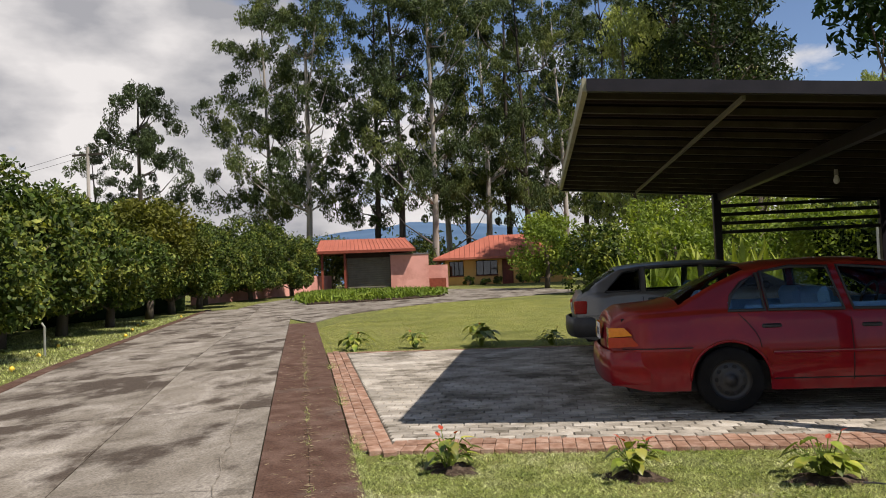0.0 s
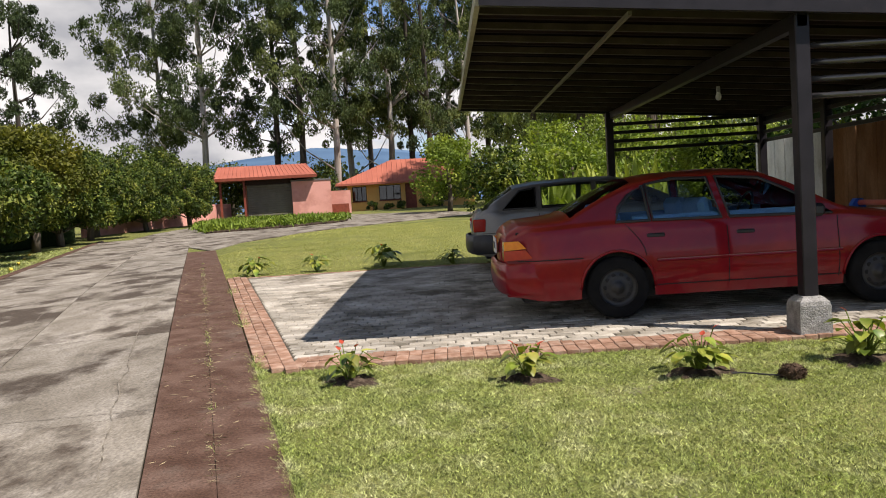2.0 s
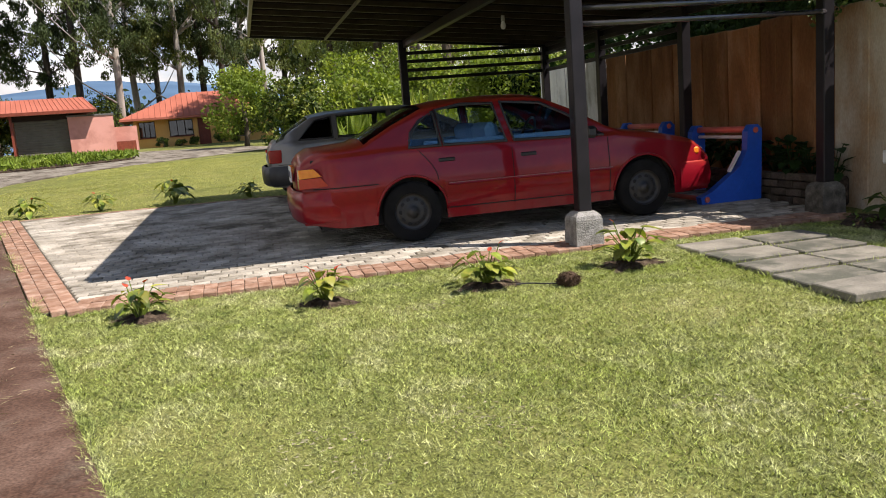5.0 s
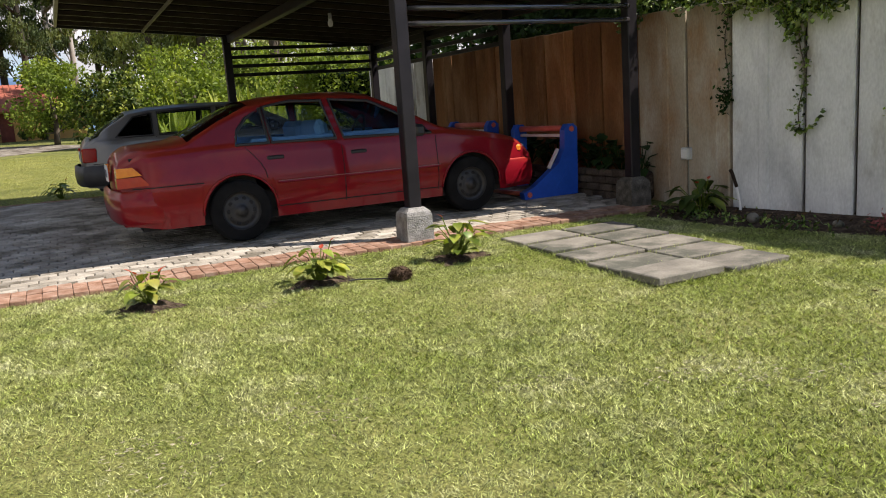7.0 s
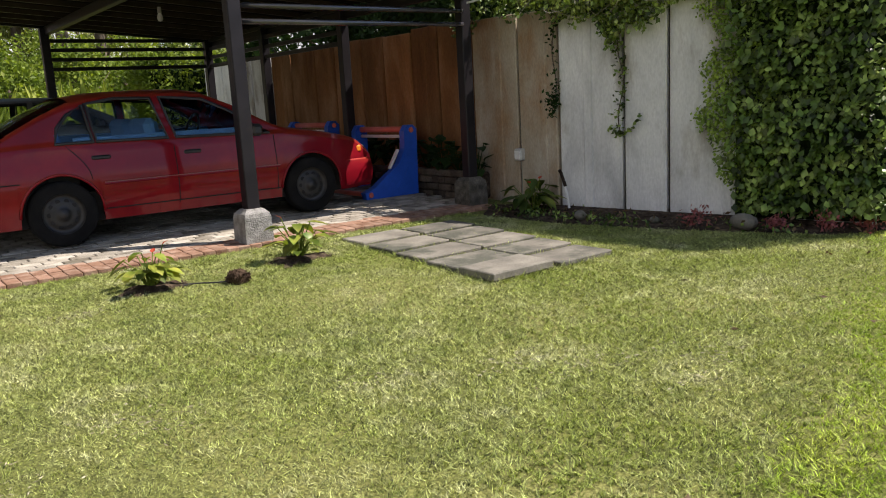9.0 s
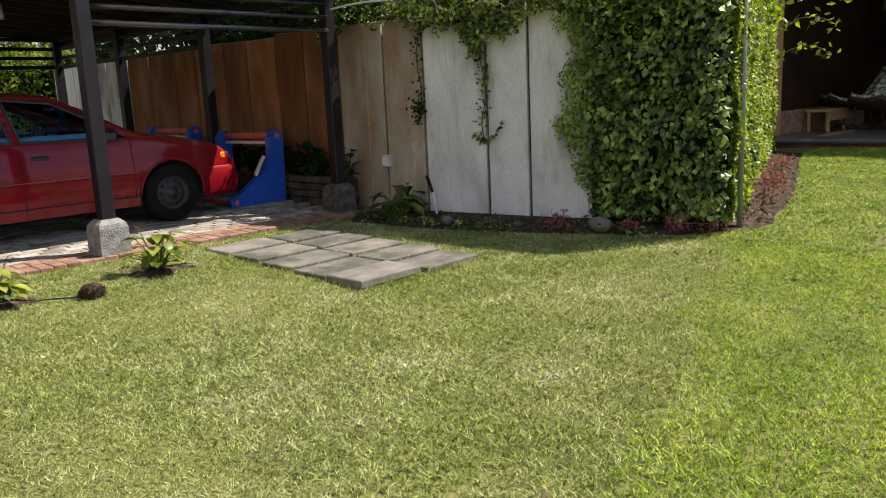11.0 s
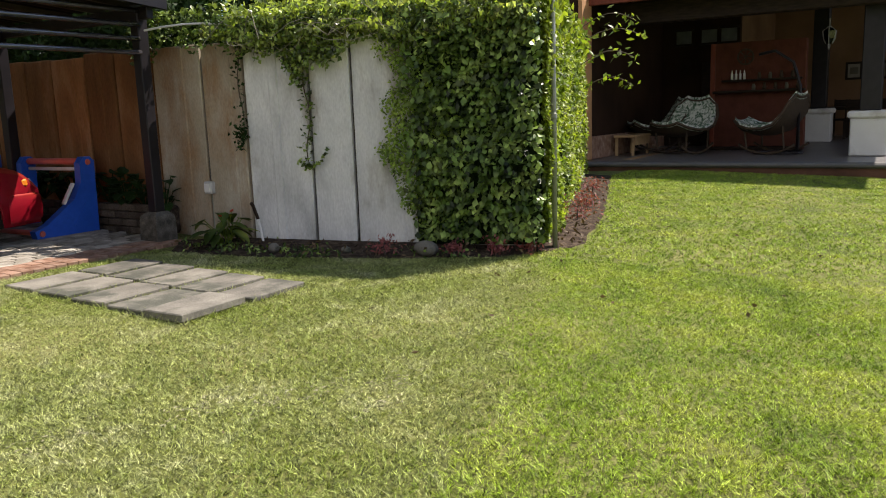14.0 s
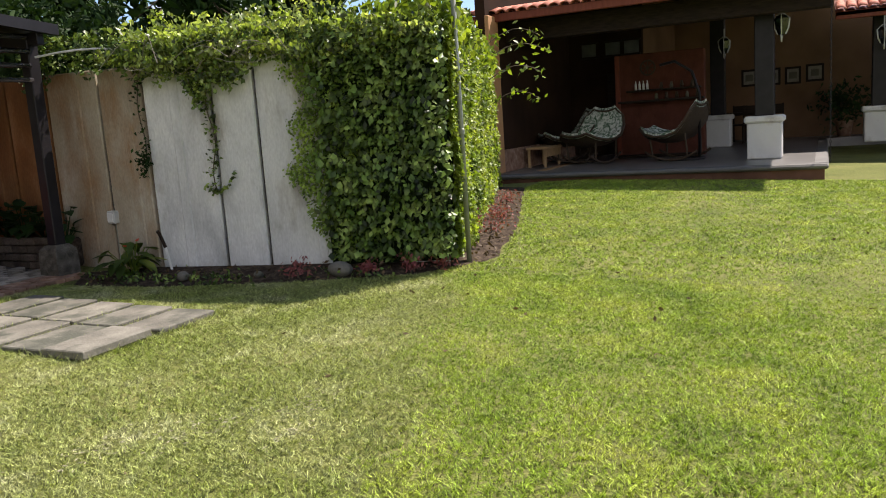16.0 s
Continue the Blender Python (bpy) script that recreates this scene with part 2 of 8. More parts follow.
M = {
    "lawn": material("lawn", [(0.08, 0.093, 0.026), (0.125, 0.135, 0.038), (0.18, 0.175, 0.062)], 0.95, scale=1.1, bump=1.0, bump_scale=45, fine=0.6,
                     stain=(0.125, 0.14, 0.038), stain_scale=0.35, spec=0.15),
    "blade": material("grass_blade", [(0.18, 0.225, 0.065), (0.295, 0.33, 0.118), (0.45, 0.455, 0.27)], 0.6, scale=3.5, island=0.9, translucent=0.2, fine=0.6, bump_scale=40,
                      stain=(0.225, 0.275, 0.07), stain_scale=0.9, spec=0.25),
    "blade_far": material("sunlit_grass_blade", [(0.25, 0.27, 0.075), (0.34, 0.345, 0.11), (0.43, 0.42, 0.16)], 0.7, scale=1.2, island=0.3, translucent=0.25, spec=0.1),
    "blade_green": material("green_grass_blade", [(0.13, 0.215, 0.022), (0.24, 0.335, 0.04), (0.39, 0.44, 0.085)], 0.6, scale=2.4, island=0.9, translucent=0.2, fine=0.6, bump_scale=40, spec=0.25),
    "concrete_drive": material("worn_concrete", [(0.125, 0.108, 0.083), (0.195, 0.175, 0.142), (0.285, 0.262, 0.222)], 0.85, scale=1.7, detail=10, bump=0.5, bump_scale=26, fine=0.3,
                               stain=(0.060, 0.047, 0.035), stain_scale=1.05, stain_range=(0.49, 0.60), stretch=(1.25, 0.75, 1), distort=0.9, per_object=0.09, spec=0.2),
    "strip": material("red_oxide_concrete", [(0.055, 0.029, 0.019), (0.082, 0.047, 0.033), (0.125, 0.08, 0.06)], 0.88, scale=4, bump=0.4, bump_scale=45, fine=0.4,
                      stain=(0.115, 0.085, 0.066), stain_scale=1.7, stain_range=(0.56, 0.72), spec=0.15),
    "brick": material("clay_brick", [(0.17, 0.092, 0.058), (0.25, 0.150, 0.104), (0.34, 0.24, 0.18)], 0.9, scale=9, bump=0.35, bump_scale=80, fine=0.14, per_object=0.2, spec=0.15),
    "brick_rest": material("clay_brick_rest", [(0.17, 0.092, 0.058), (0.25, 0.150, 0.104), (0.34, 0.24, 0.18)], 0.9, scale=9, bump=0.35, bump_scale=80, fine=0.14, island=0.2, spec=0.15),
    "paver": material("grey_paver", [(0.20, 0.18, 0.143), (0.30, 0.275, 0.228), (0.41, 0.382, 0.328)], 0.9, scale=3, bump=0.35, bump_scale=70, fine=0.15, per_object=0.2,
                      stain=(0.13, 0.115, 0.088), stain_scale=1.6, spec=0.2),
    "paver_rest": material("grey_paver_rest", [(0.20, 0.18, 0.143), (0.30, 0.275, 0.228), (0.41, 0.382, 0.328)], 0.9, scale=3, bump=0.35, bump_scale=70, fine=0.15, island=0.2,
                           stain=(0.13, 0.115, 0.088), stain_scale=1.6, spec=0.2),
    "bedding": material("joint_sand", [(0.06, 0.05, 0.038), (0.12, 0.105, 0.082)], 0.95, scale=12, bump=0.3, spec=0.1),
    "crack_fill": material("mossy_crack", [(0.06, 0.05, 0.034), (0.15, 0.13, 0.10), (0.22, 0.20, 0.16)], 0.95, scale=9, bump=0.3),
    "steel": material("dark_painted_steel", [(0.009, 0.0075, 0.009), (0.017, 0.0145, 0.017)], 0.42, scale=6, bump=0.05, bump_scale=90, fine=0.1, stain=(0.028, 0.023, 0.022), stain_scale=2.0, stain_range=(0.6, 0.75), spec=0.25),
    "slat_steel": material("glossy_dark_steel", [(0.03, 0.028, 0.03), (0.05, 0.047, 0.05)], 0.2, scale=6, fine=0.1, coat=1.0, coat_rough=0.16),
    "roof_under": material("roof_sheet", [(0.010, 0.0065, 0.005), (0.02, 0.013, 0.009)], 0.6, scale=2, bump=0.05, fine=0.1, spec=0.1),
    "roof_edge": material("weathered_roof_edge", [(0.20, 0.19, 0.12), (0.34, 0.33, 0.22)], 0.6, scale=4, fine=0.12),
    "cross_bar": material("dull_galvanised_bar", [(0.13, 0.12, 0.085), (0.20, 0.19, 0.14)], 0.6, scale=4, fine=0.12),
    "purlin": material("dull_purlin_steel", [(0.035, 0.027, 0.02), (0.065, 0.052, 0.04)], 0.5, scale=5, fine=0.12, spec=0.15),
    "pedestal": material("pebble_concrete", [(0.13, 0.127, 0.115), (0.22, 0.215, 0.2), (0.30, 0.295, 0.28)], 0.9, scale=14, bump=0.6, bump_scale=70, fine=0.3),
    # Darker, browner mix for the footing next to the wall.
    "pedestal_dark": material("dark_pebble_concrete", [(0.05, 0.046, 0.038), (0.09, 0.083, 0.07), (0.14, 0.13, 0.11)], 0.9, scale=14, bump=0.6, bump_scale=70, fine=0.3, spec=0.15),
    "panel": material("cast_concrete_panel", [(0.40, 0.405, 0.40), (0.54, 0.545, 0.535), (0.64, 0.64, 0.62)], 0.88, scale=2.2, bump=0.3, bump_scale=22, fine=0.10, per_object=0.10,
                      stain=(0.21, 0.175, 0.13), stain_scale=1.5, stain_range=(0.53, 0.72), stretch=(1, 1.5, 0.6), distort=0.4),
    "slab": material("cement_slab", [(0.085, 0.079, 0.064), (0.145, 0.134, 0.108), (0.20, 0.187, 0.152)], 0.88, scale=4, bump=0.3, bump_scale=45, fine=0.14, per_object=0.16, stain=(0.06, 0.062, 0.045), stain_scale=2.2),
    "soil": material("garden_soil", [(0.022, 0.015, 0.011), (0.05, 0.036, 0.026), (0.10, 0.075, 0.054)], 0.97, scale=14, bump=1.0, bump_scale=30, fine=0.4, spec=0.08),
    # Tops turn orange: faded paint and the sun's light, both in the colour.
    "car_red": material("faded_sunlit_red_car_paint", [(0.155, 0.0025, 0.009), (0.21, 0.005, 0.012)], 0.45, metal=0.15, scale=1.2, fine=0.05, bump_scale=8, coat=0.5, spec=0.08,
                        stain=(0.25, 0.012, 0.012), stain_scale=1.5, stain_range=(0.5, 0.7), coat_rough=0.055, fade_light=(0.33, 0.045, 0.017)),
    "car_grey": material("grey_car_paint", [(0.13, 0.127, 0.12), (0.18, 0.176, 0.168)], 0.35, metal=0.25, scale=2, coat=0.5, fine=0.05),
    "rubber": material("tyre_rubber", [(0.005, 0.005, 0.005), (0.012, 0.0118, 0.0115)], 0.95, spec=0.2, scale=9, bump=0.2, bump_scale=60),
    "black_trim": material("black_trim", [(0.012, 0.012, 0.013), (0.022, 0.022, 0.023)], 0.45, scale=10),
    "dark_inside": material("dark_lining", [(0.02, 0.02, 0.02), (0.035, 0.034, 0.033)], 0.9, scale=10, spec=0.05),
    "seat_blue": material("blue_seat_cloth", [(0.10, 0.24, 0.50), (0.16, 0.34, 0.62)], 0.9, scale=10, bump=0.2),
    "rim": material("dark_steel_rim", [(0.018, 0.0175, 0.017), (0.038, 0.037, 0.036)], 0.5, metal=0.3, scale=12),
    "lamp_red": material("red_lens", [(0.38, 0.012, 0.008), (0.46, 0.02, 0.012)], 0.15, scale=30, coat=0.8),
    "lamp_amber": material("amber_lens", [(0.75, 0.20, 0.015), (0.85, 0.27, 0.02)], 0.15, scale=30, coat=0.8),
    "lamp_clear": material("clear_lens", [(0.55, 0.55, 0.52), (0.7, 0.7, 0.67)], 0.12, scale=30, coat=0.8),
    "chrome": material("bright_metal", [(0.5, 0.5, 0.5), (0.62, 0.62, 0.62)], 0.25, metal=1.0, scale=20),
    "dull_trim": material("faded_trim", [(0.22, 0.07, 0.055), (0.30, 0.11, 0.085)], 0.35, scale=20),
    "plate": material("plate_white", [(0.6, 0.6, 0.58), (0.7, 0.7, 0.68)], 0.5, scale=20),
    "ink": material("dark_ink", [(0.03, 0.04, 0.08), (0.05, 0.06, 0.1)], 0.6, scale=20),
    "toy_blue": material("blue_plastic", [(0.008, 0.07, 0.42), (0.014, 0.10, 0.52)], 0.4, scale=3, coat=0.15, fine=0.06, bump=0.1, bump_scale=12),
    "toy_red": material("red_plastic", [(0.50, 0.09, 0.06), (0.60, 0.14, 0.10)], 0.45, scale=5, fine=0.06),
    "toy_white": material("white_plastic", [(0.62, 0.62, 0.6), (0.75, 0.75, 0.73)], 0.45, scale=5),
    "terracotta_tile": material("terracotta_roof_tile", [(0.36, 0.10, 0.06), (0.48, 0.155, 0.095), (0.56, 0.22, 0.15)], 0.8, scale=2.5, fine=0.12, island=0.15, bump=0.1),
    "red_roof": material("painted_red_roof", [(0.27, 0.075, 0.045), (0.35, 0.105, 0.065)], 0.7, scale=0.8, fine=0.08, stretch=(1, 1, 1)),
    "pink": material("salmon_plaster", [(0.50, 0.235, 0.19), (0.58, 0.29, 0.24)], 0.9, scale=0.7, fine=0.07, stain=(0.42, 0.19, 0.15), stain_scale=0.5),
    "yellow": material("ochre_plaster", [(0.58, 0.34, 0.10), (0.66, 0.41, 0.14)], 0.9, scale=0.8, fine=0.07),
    # Plaster darkened to carry the terrace's shade in its colour.
    "tan_dim": material("shaded_tan_plaster", [(0.17, 0.10, 0.058), (0.24, 0.145, 0.085)], 0.9, scale=1.2, fine=0.08, spec=0.1),
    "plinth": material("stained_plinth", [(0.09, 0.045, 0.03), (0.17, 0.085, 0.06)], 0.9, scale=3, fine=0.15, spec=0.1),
    # Much darker than orange_wall: the interior shade is put into this colour.
    "dim_wall": material("shade_brown_plaster", [(0.022, 0.012, 0.008), (0.042, 0.023, 0.014)], 0.9, scale=1.2, fine=0.08, spec=0.08),
    "orange_wall": material("orange_plaster", [(0.40, 0.20, 0.085), (0.48, 0.26, 0.12)], 0.9, scale=1.2, fine=0.08, stain=(0.32, 0.17, 0.09), stain_scale=1.0),
    "cream": material("cream_plaster", [(0.42, 0.33, 0.235), (0.50, 0.40, 0.29)], 0.9, scale=1.2, fine=0.06),
    "shutter": material("weathered_shutter", [(0.085, 0.08, 0.055), (0.13, 0.12, 0.085)], 0.7, scale=2, fine=0.12),
    "dark_wood": material("dark_stained_wood", [(0.014, 0.009, 0.007), (0.034, 0.022, 0.015)], 0.55, scale=6, stretch=(1, 1, 6), fine=0.15, bump=0.1, spec=0.12),
    "red_wood": material("reddish_wood", [(0.14, 0.035, 0.02), (0.21, 0.055, 0.032)], 0.5, scale=5, stretch=(1, 4, 1), fine=0.1, spec=0.2),
    "bamboo": material("tan_wood", [(0.30, 0.19, 0.09), (0.42, 0.28, 0.15)], 0.6, scale=8, fine=0.1),
    "white_ped": material("white_plaster_pedestal", [(0.52, 0.52, 0.5), (0.62, 0.62, 0.6)], 0.85, scale=2, fine=0.06, stain=(0.42, 0.4, 0.37), stain_scale=2.0),
    "floor_tile": material("grey_terrace_tile", [(0.10, 0.095, 0.09), (0.16, 0.153, 0.145)], 0.35, scale=1.5, fine=0.1),
    "floor_edge": material("floor_nosing", [(0.075, 0.072, 0.066), (0.12, 0.115, 0.105)], 0.7, scale=3, fine=0.12),
    "bar_brick": material("red_bar_brick", [(0.085, 0.03, 0.02), (0.13, 0.047, 0.032)], 0.85, scale=4, fine=0.1, island=0.2, spec=0.1),
    "cushion": material("leaf_print_cushion", [(0.03, 0.075, 0.045), (0.09, 0.16, 0.10), (0.62, 0.66, 0.60), (0.72, 0.75, 0.70)], 0.9, scale=7, distort=2.2),
    "rattan": material("dark_rattan", [(0.04, 0.028, 0.02), (0.085, 0.06, 0.04)], 0.6, scale=30, bump=0.3, spec=0.15),
    "paper": material("picture_paper", [(0.20, 0.18, 0.15), (0.28, 0.26, 0.22)], 0.8, scale=14),
    "galvanised": material("galvanised_pipe", [(0.20, 0.22, 0.18), (0.30, 0.31, 0.27)], 0.5, metal=0.4, scale=9, fine=0.12),
    "box_grey": material("grey_plastic_box", [(0.42, 0.42, 0.40), (0.52, 0.52, 0.5)], 0.5, scale=12),
    "bark": material("tree_bark", [(0.07, 0.055, 0.042), (0.14, 0.115, 0.09)], 0.95, scale=5, bump=0.6, bump_scale=20, stretch=(1, 1, 0.3), spec=0.1),
    "bark_pale": material("pale_eucalyptus_bark", [(0.13, 0.11, 0.09), (0.30, 0.27, 0.235), (0.45, 0.42, 0.38)], 0.9, scale=1.1, stretch=(1, 1, 0.25), fine=0.15),
    "bark_dark": material("dark_eucalyptus_bark", [(0.03, 0.026, 0.022), (0.07, 0.06, 0.05)], 0.95, scale=1.5, stretch=(1, 1, 0.25), fine=0.15, spec=0.1),
    "leaf_euc": leafy("eucalyptus_leaf", [(0.02, 0.034, 0.015), (0.055, 0.08, 0.029), (0.165, 0.195, 0.068)], 0.25, scale=0.25),
    # Yellower, lighter copy of leaf_euc: sunlight painted into some crowns.
    "leaf_euc_sun": leafy("sunlit_eucalyptus_leaf", [(0.035, 0.05, 0.02), (0.10, 0.125, 0.04), (0.26, 0.28, 0.09)], 0.3, scale=0.25),
    "leaf_euc_dark": leafy("dark_eucalyptus_leaf", [(0.018, 0.03, 0.014), (0.06, 0.085, 0.033)], 0.2, scale=0.25),
    "leaf_citrus": leafy("citrus_leaf", [(0.013, 0.026, 0.006), (0.05, 0.08, 0.014), (0.25, 0.265, 0.05)], 0.2, scale=2.2, island=0.6),
    "leaf_yellow": leafy("yellowing_leaf", [(0.04, 0.065, 0.012), (0.15, 0.14, 0.018)], 0.25, scale=0.8),
    "leaf_shrub": leafy("shrub_leaf", [(0.06, 0.105, 0.016), (0.14, 0.195, 0.03), (0.25, 0.29, 0.05)], 0.35, scale=0.8),
    "leaf_ivy": leafy("ivy_leaf", [(0.022, 0.048, 0.009), (0.075, 0.125, 0.022), (0.23, 0.30, 0.075)], 0.12, rough=0.42, scale=5.0, island=0.85, spec=0.3),
    "leaf_young": leafy("young_ivy_leaf", [(0.055, 0.105, 0.014), (0.125, 0.20, 0.028), (0.24, 0.32, 0.055)], 0.2, rough=0.45, scale=4.0, island=0.7, spec=0.3),
    # Brighter copy of leaf_ivy: sun on the side wall put into the colour.
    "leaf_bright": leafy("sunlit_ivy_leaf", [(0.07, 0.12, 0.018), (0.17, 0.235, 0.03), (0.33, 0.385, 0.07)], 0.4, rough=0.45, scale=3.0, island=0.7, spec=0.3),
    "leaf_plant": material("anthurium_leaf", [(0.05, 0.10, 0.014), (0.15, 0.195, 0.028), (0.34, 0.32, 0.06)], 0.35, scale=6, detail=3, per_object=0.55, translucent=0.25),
    # Pale copy of leaf_ivy: backlight and glints on the wall top as colour.
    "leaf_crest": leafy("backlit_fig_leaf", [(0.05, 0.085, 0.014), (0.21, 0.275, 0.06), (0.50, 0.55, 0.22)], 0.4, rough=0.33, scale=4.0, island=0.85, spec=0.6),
    "leaf_dark": leafy("dark_garden_leaf", [(0.012, 0.03, 0.010), (0.03, 0.06, 0.015)], 0.15, scale=3, spec=0.1),
    "leaf_red": leafy("red_foliage", [(0.20, 0.05, 0.055), (0.38, 0.14, 0.15)], 0.3, scale=5),
    "flower_red": leafy("red_flower", [(0.32, 0.045, 0.025), (0.48, 0.09, 0.05)], 0.2, scale=5),
    "leaf_conifer": leafy("conifer_needles", [(0.016, 0.028, 0.012), (0.042, 0.062, 0.02)], 0.15, scale=0.4, spec=0.1),
    "leaf_bed": leafy("ground_cover_leaf", [(0.07, 0.12, 0.015), (0.13, 0.19, 0.025), (0.20, 0.25, 0.04)], 0.3, scale=0.8),
    # The haze is only this blue base colour.
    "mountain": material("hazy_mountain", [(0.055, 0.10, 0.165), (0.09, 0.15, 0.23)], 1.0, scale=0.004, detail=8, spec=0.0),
    "wire": material("dark_cable", [(0.02, 0.02, 0.02), (0.04, 0.04, 0.04)], 0.7, scale=20),
    "dusty_pane": material("dusty_window_pane", [(0.10, 0.11, 0.12), (0.17, 0.18, 0.19)], 0.25, scale=4),
    "bulb": material("white_bulb", [(0.7, 0.7, 0.68), (0.8, 0.8, 0.78)], 0.3, scale=20),
    "straw_stem": material("dry_vine_stem", [(0.16, 0.14, 0.10), (0.34, 0.31, 0.25)], 0.8, scale=12),
    "coconut": material("brown_husk", [(0.035, 0.022, 0.015), (0.085, 0.056, 0.036)], 0.95, scale=20, bump=0.8, bump_scale=40, spec=0.1),
    "fruit": material("yellow_fruit", [(0.65, 0.42, 0.03), (0.75, 0.5, 0.05)], 0.5, scale=15),
}


def glass(name, tint, rough=0.02, mix=0.5):
    m = bpy.data.materials.new(name)
    m.use_nodes = True
    n, l = m.node_tree.nodes, m.node_tree.links
    tr = n.new("ShaderNodeBsdfTransparent")
    tr.inputs["Color"].default_value = (*tint, 1)
    gl = n.new("ShaderNodeBsdfGlossy")
    gl.inputs["Roughness"].default_value = rough
    gl.inputs["Color"].default_value = (0.85, 0.9, 0.95, 1)
    fr = n.new("ShaderNodeFresnel")
    fr.inputs["IOR"].default_value = mix
    ms = n.new("ShaderNodeMixShader")
    l.new(fr.outputs["Fac"], ms.inputs["Fac"])
    l.new(tr.outputs["BSDF"], ms.inputs[1])
    l.new(gl.outputs["BSDF"], ms.inputs[2])
    l.new(ms.outputs["Shader"], n["Material Output"].inputs["Surface"])
    return m


M["car_glass"] = glass("tinted_car_glass", (0.84, 0.88, 0.87), 0.02, 1.2)
M["window_glass"] = glass("window_glass", (0.12, 0.12, 0.12), 0.03, 1.8)


# ---- mesh helpers ----
class Shape:
    """Vertices and faces of one mesh, gathered piece by piece."""

    def __init__(self):
        self.v, self.f = [], []

    def add(self, verts, faces):
        k = len(self.v)
        self.v += [tuple(p) for p in verts]
        self.f += [tuple(k + i for i in face) for face in faces]
        return self

    def box(self, x0, y0, z0, x1, y1, z1, chamfer=0.0, m=None):
        c = min(chamfer, (x1 - x0) * 0.45, (y1 - y0) * 0.45, (z1 - z0) * 0.45)
        if c <= 0:
            vs = [(x, y, z) for z in (z0, z1) for x, y in ((x0, y0), (x1, y0), (x1, y1), (x0, y1))]
            fs = [(3, 2, 1, 0), (4, 5, 6, 7), (0, 1, 5, 4), (1, 2, 6, 5), (2, 3, 7, 6), (3, 0, 4, 7)]
        else:
            def ring(d, z):
                return [(x0 + d, y0 + c + 0 * d, z), (x0 + c, y0 + d, z), (x1 - c, y0 + d, z), (x1 - d, y0 + c, z),
                        (x1 - d, y1 - c, z), (x1 - c, y1 - d, z), (x0 + c, y1 - d, z), (x0 + d, y1 - c, z)]
            vs = ring(c, z0) + ring(0, z0 + c) + ring(0, z1 - c) + ring(c, z1)
            fs = [tuple(range(7, -1, -1)), tuple(range(24, 32))]
            for r in range(3):
                fs += [(8 * r + i, 8 * r + (i + 1) % 8, 8 * r + 8 + (i + 1) % 8, 8 * r + 8 + i) for i in range(8)]
        if m is not None:
            vs = [m @ Vector(p) for p in vs]
        return self.add(vs, fs)

    def tube(self, path, radius, sides=8, caps=True):
        """A tube along points; radius a number or one for each point."""
        pts = [Vector(p) for p in path]
        rad = radius if isinstance(radius, (list, tuple)) else [radius] * len(pts)
        k, up = len(self.v), None
        for i, p in enumerate(pts):
            d = (pts[min(i + 1, len(pts) - 1)] - pts[max(i - 1, 0)]).normalized()
            if up is None:
                up = d.orthogonal().normalized()
            side = d.cross(up)
            if side.length < 1e-5:
                side = d.orthogonal()
            side.normalize()
            up = side.cross(d).normalized()
            for j in range(sides):
                a = 2 * math.pi * j / sides
                self.v.append(tuple(p + (math.cos(a) * side + math.sin(a) * up) * rad[i]))
        for i in range(len(pts) - 1):
            for j in range(sides):
                a, b = k + i * sides + j, k + i * sides + (j + 1) % sides
                self.f.append((a, b, b + sides, a + sides))
        if caps:
            self.f.append(tuple(k + j for j in range(sides - 1, -1, -1)))
            self.f.append(tuple(k + (len(pts) - 1) * sides + j for j in range(sides)))
        return self

    def lathe(self, profile, sides=20, m=None):
        """Turns (radius, height) points about z."""
        k = len(self.v)
        for r, z in profile:
            for j in range(sides):
                a = 2 * math.pi * j / sides
                p = Vector((r * math.cos(a), r * math.sin(a), z))
                self.v.append(tuple(m @ p if m is not None else p))
        for i in range(len(profile) - 1):
            for j in range(sides):
                a, b = k + i * sides + j, k + i * sides + (j + 1) % sides
                self.f.append((a, b, b + sides, a + sides))
        return self

    def prism(self, outline, axis, lo, hi):
        """Extrudes a closed outline of 2D points along axis 'x', 'y' or 'z'."""
        def at(p, w):
            return {"x": (w, p[0], p[1]), "y": (p[0], w, p[1]), "z": (p[0], p[1], w)}[axis]
        n = len(outline)
        vs = [at(p, lo) for p in outline] + [at(p, hi) for p in outline]
        fs = [tuple(range(n - 1, -1, -1)), tuple(range(n, 2 * n))] + [(i, (i + 1) % n, n + (i + 1) % n, n + i) for i in range(n)]
        return self.add(vs, fs)

    def grid(self, rows):
        k, w = len(self.v), len(rows[0])
        for r in rows:
            self.v += [tuple(p) for p in r]
        for i in range(len(rows) - 1):
            for j in range(w - 1):
                a = k + i * w + j
                self.f.append((a, a + 1, a + w + 1, a + w))
        return self

    def mesh(self, name, mat, smooth=False, fix=True):
        me = bpy.data.meshes.new(name)
        me.from_pydata(self.v, [], self.f)
        if fix:
            bm = bmesh.new()
            bm.from_mesh(me)
            bmesh.ops.recalc_face_normals(bm, faces=bm.faces)
            bm.to_mesh(me)
            bm.free()
        me.materials.append(mat)
        if smooth:
            me.polygons.foreach_set("use_smooth", [True] * len(me.polygons))
        return me


def part(name, shape, mat, parent=None, label="", smooth=False, fix=True):
    ob = new(name, shape if isinstance(shape, bpy.types.Mesh) else shape.mesh(name, mat, smooth, fix))
    if parent is not None:
        ob.parent = parent
    if label:
        ob["label"] = label
    return ob


